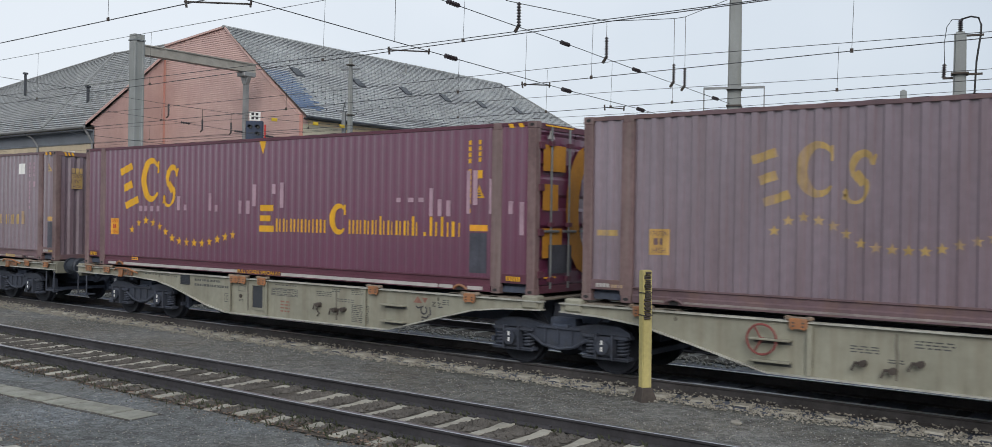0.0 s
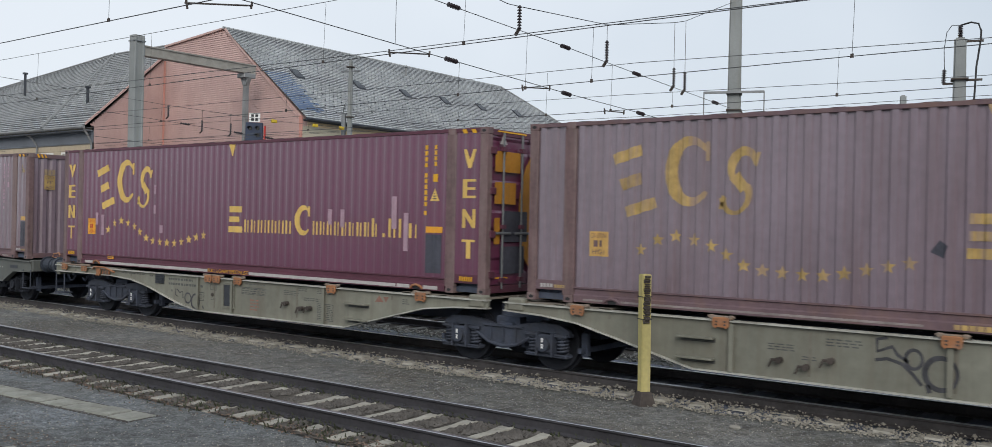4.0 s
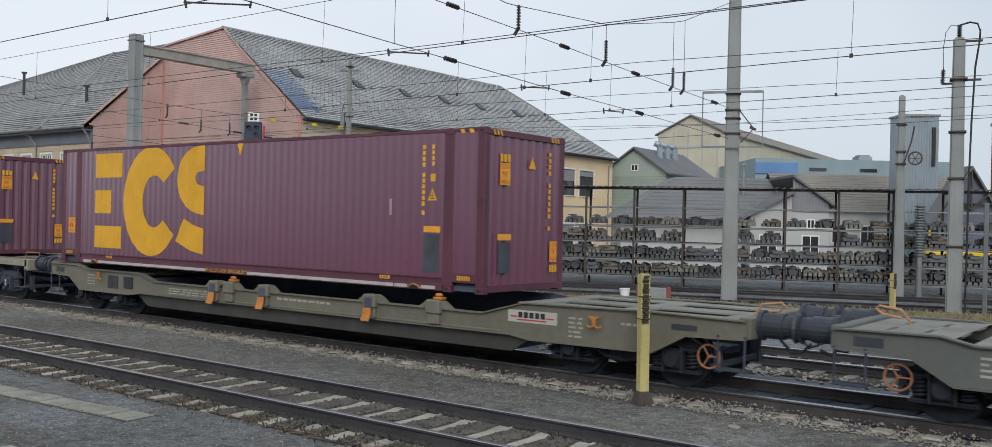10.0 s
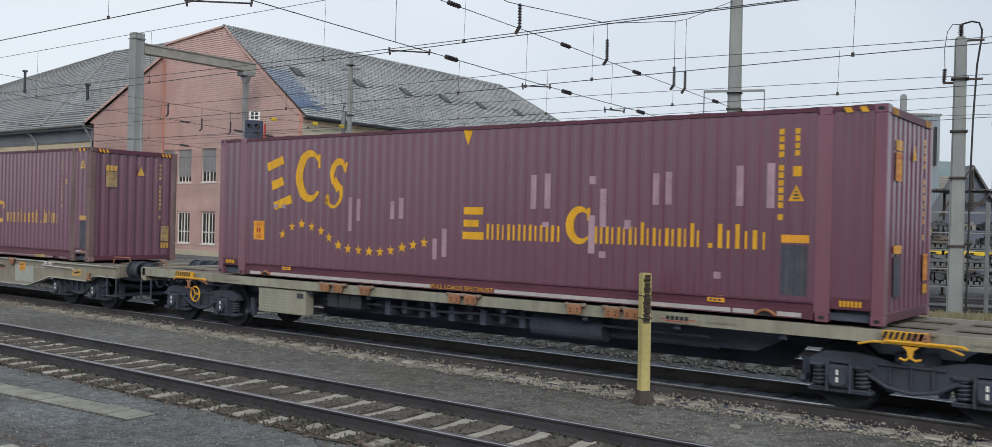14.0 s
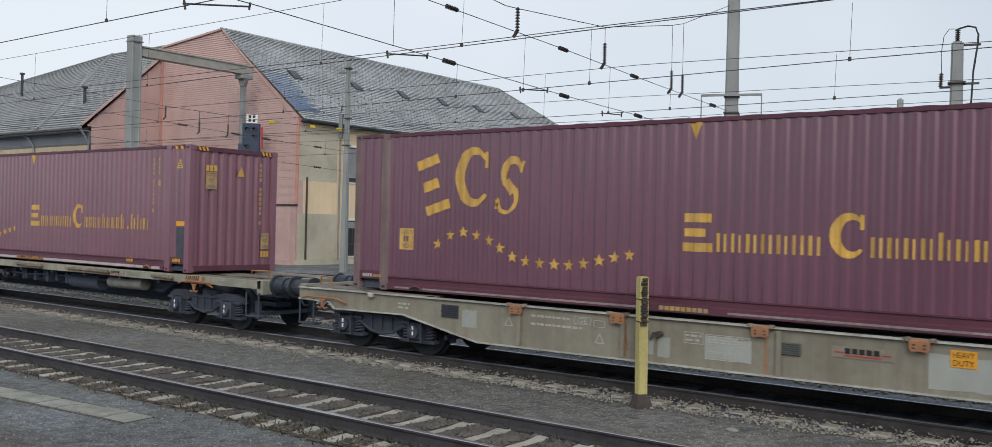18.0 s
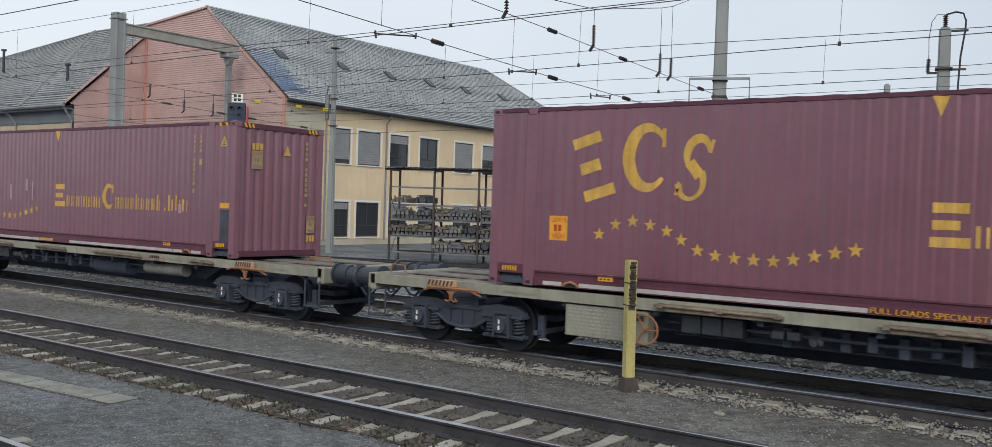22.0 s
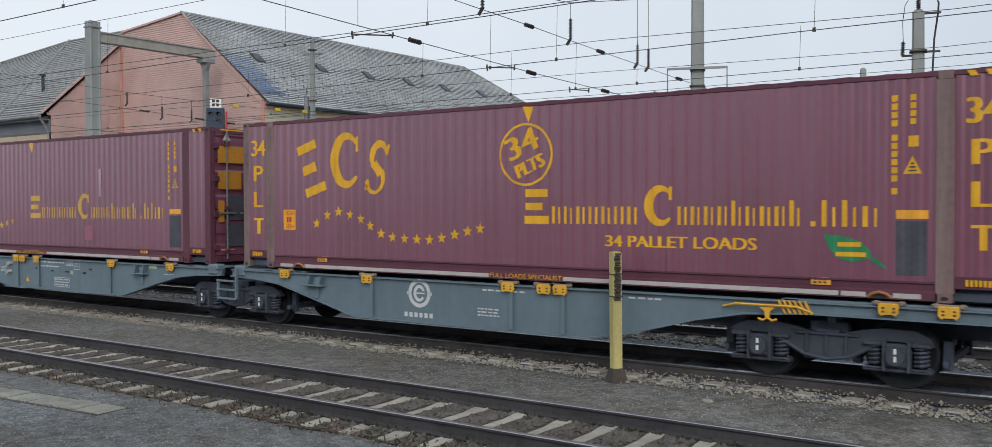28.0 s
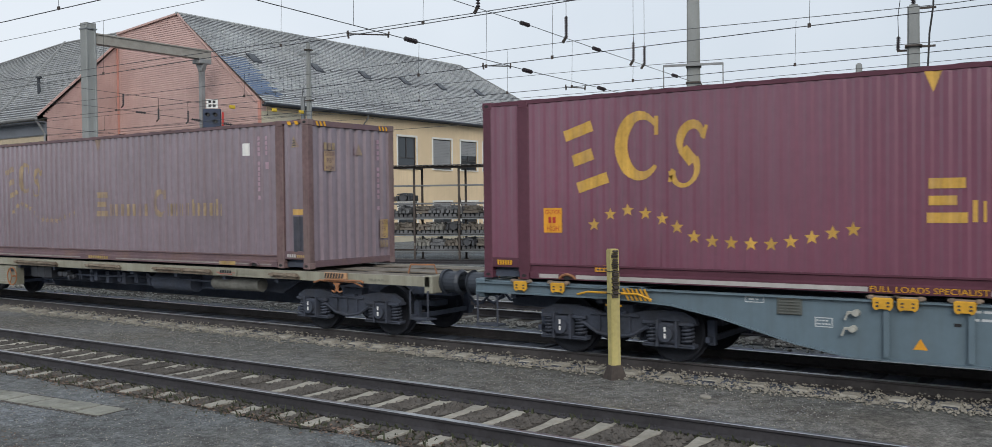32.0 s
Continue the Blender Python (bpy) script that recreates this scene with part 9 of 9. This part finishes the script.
overhead(9.06, -90, 30, [(-90, 5.84), (30, 5.84)], [(-90, 7.6), (-40, 7.1), (-13.8, 7.75), (10, 7.1), (30, 7.6)], [-31, -23.2, -15.5, -8.9, -4], "contact and messenger wires over the near track")
overhead(13.98, -90, 30, [(-90, 5.8), (-22, 5.8), (-8, 5.86), (30, 5.9)], [(-90, 7.3), (-45, 7.2), (-30, 7.16), (-15, 7.14), (30, 7.5)], [-50, -40, -27.7, -21.9, -15.37, -11.45], "contact and messenger wires over the train")
overhead(18.32, -90, 30, [(-90, 5.5), (-21.7, 5.6), (-5.6, 5.75), (30, 5.85)], [(-90, 6.4), (-40, 6.1), (-18, 6.0), (-10, 6.02), (-3, 5.86), (30, 6.6)], [-28], "low contact wires over the third track", [(-13.07, 5.67, 6.98), (-11.23, 5.70, 6.92), (-5.46, 5.75, 6.83), (-15.15, 5.64, 6.48), (-21.69, 5.60, 6.25)])
overhead(23.0, -90, 30, [(-90, 5.6), (-15, 5.65), (30, 5.85)], [(-90, 6.6), (-30, 6.2), (-13, 6.08), (-4, 5.92), (30, 6.6)], [-36, -26, -19], "contact wires over the far yard tracks", [(-7.19, 5.69, 6.75), (-15.64, 5.65, 6.89), (-13.45, 5.66, 6.95), (-11.55, 5.67, 6.84)])
overhead(29.5, -90, 30, [(-90, 5.3), (-16, 5.5), (-5, 5.7), (30, 5.8)], [(-90, 6.4), (-30, 6.05), (-11, 5.85), (-5, 5.78), (30, 6.4)], [-32, -20], "contact wires over the siding")
wire("feeder_wire", [(-60, 14.3, 6.4), (-13.5, 14.05, 5.92), (-8.3, 13.98, 5.9), (25, 14.2, 5.75)], .008, "second contact wire crossing over the train")
wire("feeder_wire", [(-80, 26.2, 6.4), (-13.85, 26.2, 5.865), (-4, 26.2, 5.9), (25, 26.2, 6.3)], .007, "thin far contact wire over the yard")
wire("feeder_wire", [(-80, 31.5, 6.7), (-35.9, 34.1, 7.0), (-13.9, 32.2, 6.2), (30, 33, 7.2)], .008, "thin wire strung from mast to mast")

# cross-span ropes from the tall mast towards the camera
XS = -13.85
wire("cross_span_rope", [(XS, -20, 7.0), (XS, 10.9, 6.32), (XS, 16.5, 6.13), (XS, 21.3, 5.97), (XS, 25.4, 5.88), (XS, 32.1, 5.66)], .010, "lower cross-span rope with strain insulators")
wire("cross_span_rope", [(XS, -20, 8.6), (XS, 15.9, 7.38), (XS, 21.2, 7.21), (XS, 25.1, 7.04), (XS, 32.1, 6.77)], .010, "upper cross-span rope with strain insulators")
wire("suspension_rope", [(XS, -20, 14.5), (XS, 14.0, 8.2), (XS, 18.6, 7.84), (XS, 19.1, 7.87), (XS, 23.4, 8.19), (XS, 27.6, 9.02), (XS, 28.4, 9.22), (XS, 32.2, 10.6)], .011, "sagging suspension rope between the masts")
wire("span_hanger", [(XS, 14.62, 6.18), (XS, 14.63, 7.42)], .006, "thin hanger wire between the cross-span ropes", "hanger wire")
for y, zt, zb in ((19.1, 7.88, 7.18), (23.4, 8.19, 7.02), (27.65, 9.03, 6.85), (28.45, 9.23, 6.83)):
    bm = bmesh.new()
    insulator(bm, (XS, y, zb + .12), (XS, y, zb + .72), .062, 8)
    k = tagged(part("hanging_insulator", bm, INSUL), "dark ribbed hanging insulator on the suspension rope", "insulator", "hanging insulators")
    bm = bmesh.new()
    rod(bm, (XS, y, zb + .7), (XS, y, zt), .008, 5)
    rod(bm, (XS, y, zb + .14), (XS - .12, y, zb - .02), .045, 7)
    part("hanger_rod", bm, DARK_STEEL, k)
for y, z in ((16.55, 7.37), (21.25, 7.2), (25.2, 7.03), (30.9, 6.82), (16.5, 6.13), (21.35, 5.96), (25.5, 5.87), (31.2, 5.69)):
    bm = bmesh.new()
    insulator(bm, (XS, y - .22, z + .008), (XS, y + .22, z - .01), .06, 5)
    tagged(part("strain_insulator", bm, INSUL), "dark barrel insulator in the cross-span rope", "insulator", "strain insulators")
for y0, z0, y1, z1 in ((9.50, 6.05, 10.91, 6.28), (14.47, 6.00, 15.80, 6.16), (19.33, 5.88, 20.61, 6.01), (23.40, 5.73, 24.57, 5.80)):
    bm = bmesh.new()
    rod(bm, (XS - .05, y0, z0), (XS - .05, y1, z1), .016, 6)
    rod(bm, (XS - .05, y0 + .05, z0 - .09), (XS - .05, y0 + .02, z0 + .07), .022, 6)
    rod(bm, (XS - .05, y1 - .03, z1 - .06), (XS - .05, y1 - .01, z1 + .07), .022, 6)
    tagged(part("registration_arm", bm, DARK_STEEL), "thin registration arm holding a contact wire", "registration arm", "registration arms")

# cross-span at the slim mast, before the boarded front
X2 = -35.75
for nm, pts in (("lower", [(-20, 6.9), (24.6, 5.45), (29.2, 5.27), (34.3, 5.05)]), ("middle", [(-20, 8.2), (24.6, 6.48), (29.2, 6.26), (34.3, 6.08)]), ("upper", [(-20, 8.8), (23.75, 7.2), (29.5, 7.11), (34.3, 7.2)])):
    wire("cross_span_rope", [(X2, y, z) for y, z in pts], .009, nm + " cross-span rope of the slim mast")
for y, z0, z1 in ((23.75, 6.72, 7.2), (25.46, 6.25, 7.18), (27.0, 6.25, 7.16)):
    bm = bmesh.new()
    insulator(bm, (X2, y, z0), (X2, y, z0 + .48), .06, 6)
    k = tagged(part("hanging_insulator", bm, INSUL), "dark ribbed insulator hanging from the far cross-span", "insulator", "far hanging insulators")
    bm = bmesh.new()
    rod(bm, (X2, y, z0 + .4), (X2, y, z1), .012, 5)
    rod(bm, (X2, y, z0), (X2 - .15, y, z0 - .08), .03, 6)
    part("hanger_rod", bm, DARK_STEEL, k)
for y, z in ((24.6, 6.48), (27.44, 6.345), (24.6, 5.45), (29.22, 6.26), (29.24, 5.27), (32.5, 6.145), (32.5, 5.13)):
    bm = bmesh.new()
    insulator(bm, (X2, y - .24, z + .01), (X2, y + .24, z - .01), .055, 4)
    tagged(part("strain_insulator", bm, INSUL), "small dark insulator in the far cross-span", "insulator", "far strain insulators")
for y, z in ((29.5, 7.11), (32.1, 7.155), (33.9, 7.19)):
    bm = bmesh.new()
    box(bm, X2 - .05, X2 + .05, y - .16, y + .16, z - .10, z + .06, .02)
    tagged(part("cable_clamp", bm, MACHINE_YELLOW), "yellow clamp on the far cross-span rope", "clamp", "yellow clamps")


# ---------------------------------------------------------------- houses behind the rack, seen square on
YAW = 36.9


# unseen wall behind the viewer, added to dim reflections at the right
bm = bmesh.new()
box(bm, -10, 60, -15, -14, GZ, 8.0)
tagged(part("wall_south", bm, mat("grey_brown_dimming_wall", (0.17, 0.16, 0.15), 0.9, big=0.4, fine=12, vary=0.2)), "plain grey-brown wall closing the yard", "wall", kind="structure")


def house_frame(lat, depth):
    return Matrix.Rotation(radians(YAW), 4, "Z") @ Matrix.Translation((lat, depth, GZ))


def pitched(bm, x0, x1, y0, y1, eave, ridge, over=.4):
    """Two slopes, ridge along y, gable towards the viewer."""
    m = (x0 + x1) / 2
    k = (ridge - eave) / ((x1 - x0) / 2)
    for s, a in ((-1, x0), (1, x1)):
        p = [(a + s * over, y0 - over, eave - over * k), (a + s * over, y1 + over, eave - over * k), (m, y1 + over, ridge), (m, y0 - over, ridge)]
        lo = [bm.verts.new(q) for q in p]
        hi = [bm.verts.new((q[0], q[1], q[2] + .16)) for q in p]
        bm.faces.new(lo); bm.faces.new(hi)
        for i in range(4):
            bm.faces.new((lo[i], lo[(i + 1) % 4], hi[(i + 1) % 4], hi[i]))


def gable_house(name, label, lat, depth, width, length, eave, ridge, wall, roofm, turn=0, windows=(), boards_m=None):
    H = thing(name, house_frame(lat, depth) @ pose(0, 0, 0, 0, 0, turn), label, "house")
    bm = bmesh.new()
    prism(bm, [(-width / 2, 0), (width / 2, 0), (width / 2, eave), (0, ridge), (-width / 2, eave)], 0, length, "y")
    part("wall", bm, wall, H)
    bm = bmesh.new()
    pitched(bm, -width / 2, width / 2, 0, length, eave, ridge + .02)
    part("roof", bm, roofm, H)
    for x, z, w, h in windows:
        bm = bmesh.new()
        box(bm, x - w / 2, x + w / 2, -.05, .02, z, z + h)
        k = part("window", bm, FRAME_WHITE, H)
        bm = bmesh.new()
        box(bm, x - w / 2 + .08, x - .04, -.06, -.045, z + .08, z + h - .08)
        box(bm, x + .04, x + w / 2 - .08, -.06, -.045, z + .08, z + h - .08)
        part("pane", bm, GLASS, k)
    return H


g = gable_house("boarded_house", "pale green-grey boarded house with a dark gable roof", 12.2, 85, 6.2, 10, 7.5, 9.6, GREENISH, ROOF_GREY, turn=-35, windows=((.6, 3.6, 1.2, 1.0), (0, 7.6, .7, .6)))
for y in (3.0, 4.6, 6.2):
    bm = bmesh.new()
    rod(bm, (1.0, y, 8.7), (1.0, y, 9.9), .3, 12)
    tube(bm, [(1.0, y, 9.8), (.9, y - .1, 10.15), (.55, y - .25, 10.3)], .28, 10)
    part("roof_cowl", bm, CLAD, g, "round zinc roof cowl")
bm = bmesh.new()
for i in range(26):
    z = .3 + .27 * i
    box(bm, -3.05, 3.05, -.03, .0, z, z + .02)
part("board_joint", bm, ROOF_GREY, g)
w = gable_house("tall_pale_hall", "tall pale hall with a low gable and long grey roof", 26.3, 130, 9.6, 95, 15.6, 18.0, WALL_YELL, ROOF_TILE, turn=-32)
bm = bmesh.new()
for i in range(5):
    box(bm, -4.7 + 2.1 * i, -4.55 + 2.1 * i, -.08, .02, 1, 16)
box(bm, -4.8, 4.8, -.1, .02, 13.6, 13.9)
part("facade_rib", bm, WALL_WHITE, w)
Wg = thing("white_gabled_house", house_frame(0, 58), "white rendered house with a grey boarded gable behind the rack", "house")
bm = bmesh.new()
prism(bm, [(15.5, 0), (20.3, 0), (20.3, 3.75), (18.1, 4.75), (15.5, 3.5)], 0, 4, "y")
part("wall", bm, WALL_WHITE, Wg)
bm = bmesh.new()
prism(bm, [(18.05, 3.74), (20.3, 3.71), (20.3, 4.3), (18.05, 5.85)], -.06, -.005, "y")
gb = part("boarded_gable", bm, mat("lilac_grey_board", (0.20, 0.205, 0.22), .8, big=.8, fine=9, vary=.12), Wg, "grey boarded gable")
bm = bmesh.new()
for i in range(12):
    x = 18.12 + .18 * i
    box(bm, x, x + .025, -.075, -.055, 3.75, 5.8 - (x - 18.05) * .69)
part("batten", bm, BLIND, gb)
bm = bmesh.new()
prism(bm, [(14.9, 3.18), (18.2, 4.93), (18.2, 5.08), (14.9, 3.33)], -.5, 4, "y")
prism(bm, [(18.0, 5.85), (20.7, 3.98), (20.7, 4.12), (18.0, 6.0)], -.35, 6, "y")
part("roof", bm, ROOF_GREY, Wg)
for x, z, w_, h_ in ((16.6, 1.1, 1.1, 1.2), (19.2, 1.1, 1.1, 1.2), (19.2, 2.7, .5, .6)):
    bm = bmesh.new()
    box(bm, x - w_ / 2, x + w_ / 2, -.04, .02, z, z + h_)
    k = part("window", bm, FRAME_WHITE, Wg)
    bm = bmesh.new()
    box(bm, x - w_ / 2 + .07, x - .03, -.05, -.035, z + .07, z + h_ - .07)
    box(bm, x + .03, x + w_ / 2 - .07, -.05, -.035, z + .07, z + h_ - .07)
    part("pane", bm, GLASS, k)
# long dark roof sloping to the viewer, left of the white gable
L = thing("low_dark_roofed_shed", house_frame(11.9, 58), "low shed with a broad dark sheet roof", "shed")
bm = bmesh.new()
box(bm, -4.2, 3.4, 1.2, 6, 0, 3.3)
part("wall", bm, WALL_WHITE, L)
bm = bmesh.new()
for i in range(12):      # lapped sheets of a hipped slope
    t0, t1 = i / 12, (i + 1) / 12
    p = [(-4.6 + 4.6 * t, .2 + 5 * t, 3.15 + 2.85 * t) for t in (t0, t1)]
    q = [6.15, 6.15]
    quad(bm, (p[0][0], p[0][1], p[0][2] + .04), (q[0], p[0][1], p[0][2] + .04), (q[1], p[1][1], p[1][2]), (p[1][0], p[1][1], p[1][2]))
    quad(bm, (p[0][0], p[0][1], p[0][2]), (q[0], p[0][1], p[0][2]), (q[0], p[0][1], p[0][2] + .04), (p[0][0], p[0][1], p[0][2] + .04))
    quad(bm, (p[0][0], p[0][1], p[0][2]), (p[1][0], p[1][1], p[1][2]), (p[1][0], 9, p[1][2]), (p[0][0], 9, p[0][2]))
lr = part("roof", bm, mat("grey_sheet_roof", (0.15, 0.153, 0.16), .6, big=.3, fine=6, vary=.15), L)
bm = bmesh.new()
rod(bm, (3.9, 3.0, 4.5), (3.9, 3.0, 6.7), .12, 10)
rod(bm, (3.9, 3.0, 6.7), (3.9, 3.0, 6.85), .2, 10, .05)
part("flue_pipe", bm, ZINC, lr)
# long tiled house
T = thing("long_tiled_house", house_frame(31.5, 75), "long white house with a grey-brown tiled roof", "house")
bm = bmesh.new()
box(bm, -8.5, 8.2, .6, 8, 0, 4.4)
part("wall", bm, WALL_WHITE, T)
bm = bmesh.new()
for i in range(14):
    t0, t1 = i / 14, (i + 1) / 14
    z0, z1, y0, y1 = 4.25 + 3.1 * t0, 4.25 + 3.1 * t1, 4.5 * t0, 4.5 * t1
    quad(bm, (-8.9, y0, z0 + .06), (8.6, y0, z0 + .06), (8.6, y1, z1), (-8.9, y1, z1))
    quad(bm, (-8.9, y0, z0), (8.6, y0, z0), (8.6, y0, z0 + .06), (-8.9, y0, z0 + .06))
quad(bm, (-8.9, 9, 4.2), (8.6, 9, 4.2), (8.6, 4.5, 7.35), (-8.9, 4.5, 7.35))
part("roof", bm, ROOF_TILE, T)
bm = bmesh.new()
prism(bm, [(.4, 4.2), (8.2, 4.2), (4.5, 7.0)], 8.2, 8.4, "x")
part("gable_trim", bm, DARK_STEEL, T)
for x in (-6.5, -4.2, -1.9, 3.6, 6.0):
    bm = bmesh.new()
    box(bm, x - .6, x + .6, .55, .62, 1.6, 3.1)
    k = part("window", bm, FRAME_WHITE, T)
    bm = bmesh.new()
    box(bm, x - .52, x - .03, .53, .56, 1.7, 3.0)
    box(bm, x + .03, x + .52, .53, .56, 1.7, 3.0)
    part("pane", bm, GLASS, k)
# flat hall with blue sheet and teal cladding
Bh = thing("teal_clad_hall", house_frame(38, 110), "long flat hall with teal cladding and a blue sheet band", "hall")
bm = bmesh.new()
box(bm, -8.2, 14.6, 0, 30, 0, 10.9)
part("wall", bm, TEAL, Bh)
bm = bmesh.new()
box(bm, -8.2, -3.3, -.15, 0, 9.1, 10.4)
part("blue_band", bm, BLUE_ROOF, Bh)
for x in (-.9, 5.0):
    bm = bmesh.new()
    box(bm, x - 1.0, x + 1.0, -.06, 0, 9.5, 9.9)
    part("window_band", bm, GLASS, Bh)
bm = bmesh.new()
box(bm, 4.6, 6.2, 2, 4, 10.9, 11.5)
box(bm, 4.8, 6.0, 2.2, 3.8, 11.5, 11.7)
part("roof_unit", bm, CLAD, Bh)
# clad tower
C = thing("clad_tower", house_frame(30.3, 68), "pale blue-grey sheet-clad tower with a dark vertical sign", "tower")
bm = bmesh.new()
n = 13
pts = [(-1.3 + 2.6 * i / (2 * n), -.05 if i % 2 else 0.0) for i in range(2 * n + 1)] + [(1.3, 2.2), (-1.3, 2.2)]
prism(bm, pts, 0, 11.0, "z")
part("cladding", bm, CLAD, C)
bm = bmesh.new()
box(bm, .78, 1.02, -.16, -.06, 7.4, 10.2)
part("vertical_sign", bm, BLACK, C)
bm = bmesh.new()
box(bm, -1.38, 1.38, -.1, 2.3, 11.0, 11.15)
part("roof_edge", bm, ZINC, C)
# far brick building and a last grey block
Bk = thing("brick_block", house_frame(54.6, 92), "tall brown-red brick block in the distance", "building")
bm = bmesh.new()
box(bm, -5.4, 8, 0, 2.5, 0, 13.4)
part("wall", bm, BRICK_FAR, Bk)
bm = bmesh.new()
box(bm, -5.5, 8.1, -.1, 2.6, 13.4, 13.7)
box(bm, -1.6, 1.6, -.06, 0, 4.2, 9.5)
part("roof_edge", bm, ZINC, Bk)
Gb = thing("grey_gabled_shed", house_frame(31.15, 62.5), "dark timber gabled shed at the yard's end", "shed")
bm = bmesh.new()
prism(bm, [(-2.0, 0), (2.0, 0), (2.0, 3.6), (0, 6.9), (-2.0, 3.6)], 0, 1.6, "y")
part("wall", bm, mat("dark_blue_timber", (0.10, 0.115, 0.15), .8, vary=.2), Gb)
bm = bmesh.new()
for a in (-1, 1):
    rod(bm, (a * 2.1, -.3, 3.7), (0, -.3, 7.0), .11, 5)
    rod(bm, (a * 1.1, -.3, 5.2), (0, -.3, 4.2), .07, 5)
rod(bm, (-1.5, -.3, 4.6), (1.5, -.3, 4.6), .07, 5)
rod(bm, (0, -.3, 4.2), (0, -.3, 6.9), .07, 5)
part("gable_truss", bm, DARK_STEEL, Gb)
bm = bmesh.new()
pitched(bm, -2.0, 2.0, 0, 1.6, 3.6, 6.95)
part("roof", bm, ROOF_GREY, Gb)
# yellow machine behind the rack
Y = thing("yellow_rail_machine", house_frame(27.5, 56), "yellow rail machine parked behind the rack", "machine")
bm = bmesh.new()
box(bm, -2.0, 9, 0, 1.6, .9, 1.5, .05)
part("chassis", bm, MACHINE_YELLOW, Y)
bm = bmesh.new()
for x in (-1.9, -.6):
    rod(bm, (x, 0, 1.4), (x, 0, 2.9), .06, 6)
rod(bm, (-1.9, 0, 2.9), (-.6, 0, 2.9), .06, 6)
rod(bm, (-1.9, 0, 2.2), (-.6, 0, 2.2), .05, 6)
part("railing", bm, MACHINE_YELLOW, Y)
bm = bmesh.new()
box(bm, 1.5, 6, .1, 1.5, 1.5, 2.3, .05)
part("engine_cover", bm, mat("dark_machine_grey", (0.07, 0.07, 0.075), .6, vary=.2), Y)
for x in (-1.0, .4, 6.5, 8.0):
    bm = bmesh.new()
    rod(bm, (x, .1, .5), (x, -.05, .5), .45, 18)
    part("wheel", bm, DARK_STEEL, Y)

# ---------------------------------------------------------------- small things on the sidings
k = thing("bucket", pose(-16.75, 30.0, GZ), "white plastic bucket standing beside the siding", "bucket")
bm = bmesh.new()
rod(bm, (0, 0, 0), (0, 0, .36), .15, 16, .19)
part("body", bm, WHITE, k)
bm = bmesh.new()
ring(bm, (0, 0, .36), .19, .014, "z", 18, 5)
part("rim", bm, WHITE, k)
k = thing("crate", pose(-15.9, 30.6, GZ, 0, 0, 30), "pale crate with red end boards beside the siding", "crate")
bm = bmesh.new()
box(bm, -.55, .45, -.2, .2, 0, .42, .01)
part("body", bm, BLIND, k)
RED_BOARD = mat("dull_red_board", (0.24, 0.06, 0.05), .8, vary=.2)
for x0, x1, h in ((.45, .6, .46), (-.62, -.55, .44)):
    bm = bmesh.new()
    box(bm, x0, x1, -.22, .22, 0, h, .01)
    part("end_board", bm, RED_BOARD, k)
for x, y, h in ((-5.55, 33.0, 3.6),):
    k = thing("cable_conduit", pose(x, y, GZ), "pale upright cable conduit beside the mast", "conduit")
    bm = bmesh.new()
    box(bm, -.06, .06, -.05, .05, 0, h, .01)
    part("duct", bm, STEEL, k)
for x, y, rz in ((-4.9, 33.3, 4), (-4.45, 33.6, -6)):
    k = thing("white_marker_stake", pose(x, y, GZ, 0, rz, 0), "thin white marker stake beside the siding", "stake", "marker stakes")
    bm = bmesh.new()
    box(bm, -.035, .035, -.03, .03, 0, 1.45, .006)
    part("stake", bm, WHITE, k)
k = thing("ribbed_duct", pose(-9.27, 40.72, GZ), "upright grey ribbed duct before the yard rack", "duct")
bm = bmesh.new()
rod(bm, (0, 0, 0), (0, 0, 3.75), .13, 12)
for i in range(19):
    ring(bm, (0, 0, 1.7 + .11 * i), .17, .035, "z", 12, 5)
part("duct", bm, STEEL, k)


# ---------------------------------------------------------------- what moves: the train rolls to the right, slowing down
def rolled(t):
    """Metres rolled at t, by smooth interpolation of RUN."""
    for i in range(len(RUN) - 1):
        (t0, s0), (t1, s1) = RUN[i], RUN[i + 1]
        if t <= t1:
            break
    v = [(RUN[min(k + 1, len(RUN) - 1)][1] - RUN[max(k - 1, 0)][1]) / (RUN[min(k + 1, len(RUN) - 1)][0] - RUN[max(k - 1, 0)][0]) for k in (i, i + 1)]
    h = t1 - t0
    q = (t - t0) / h
    return (2 * q ** 3 - 3 * q * q + 1) * s0 + (q ** 3 - 2 * q * q + q) * h * v[0] + (3 * q * q - 2 * q ** 3) * s1 + (q ** 3 - q * q) * h * v[1]


def motions():
    steps = [0.5 * i for i in range(65)]
    for ob, u, z in ROLLING:
        walk(ob, [(t, pose(u + rolled(t), TY, z)) for t in steps])
    # wheels turn without slipping; steps of two or three frames keep each turn under 90 degrees
    frames = list(range(0, 330, 2)) + list(range(330, 961, 3))
    for ob, ax in WHEELSETS:
        walk(ob, [(f / FPS, pose(ax, 0, .46, 0, math.degrees(rolled(f / FPS) / .46) % 360, 0)) for f in frames])


motions()
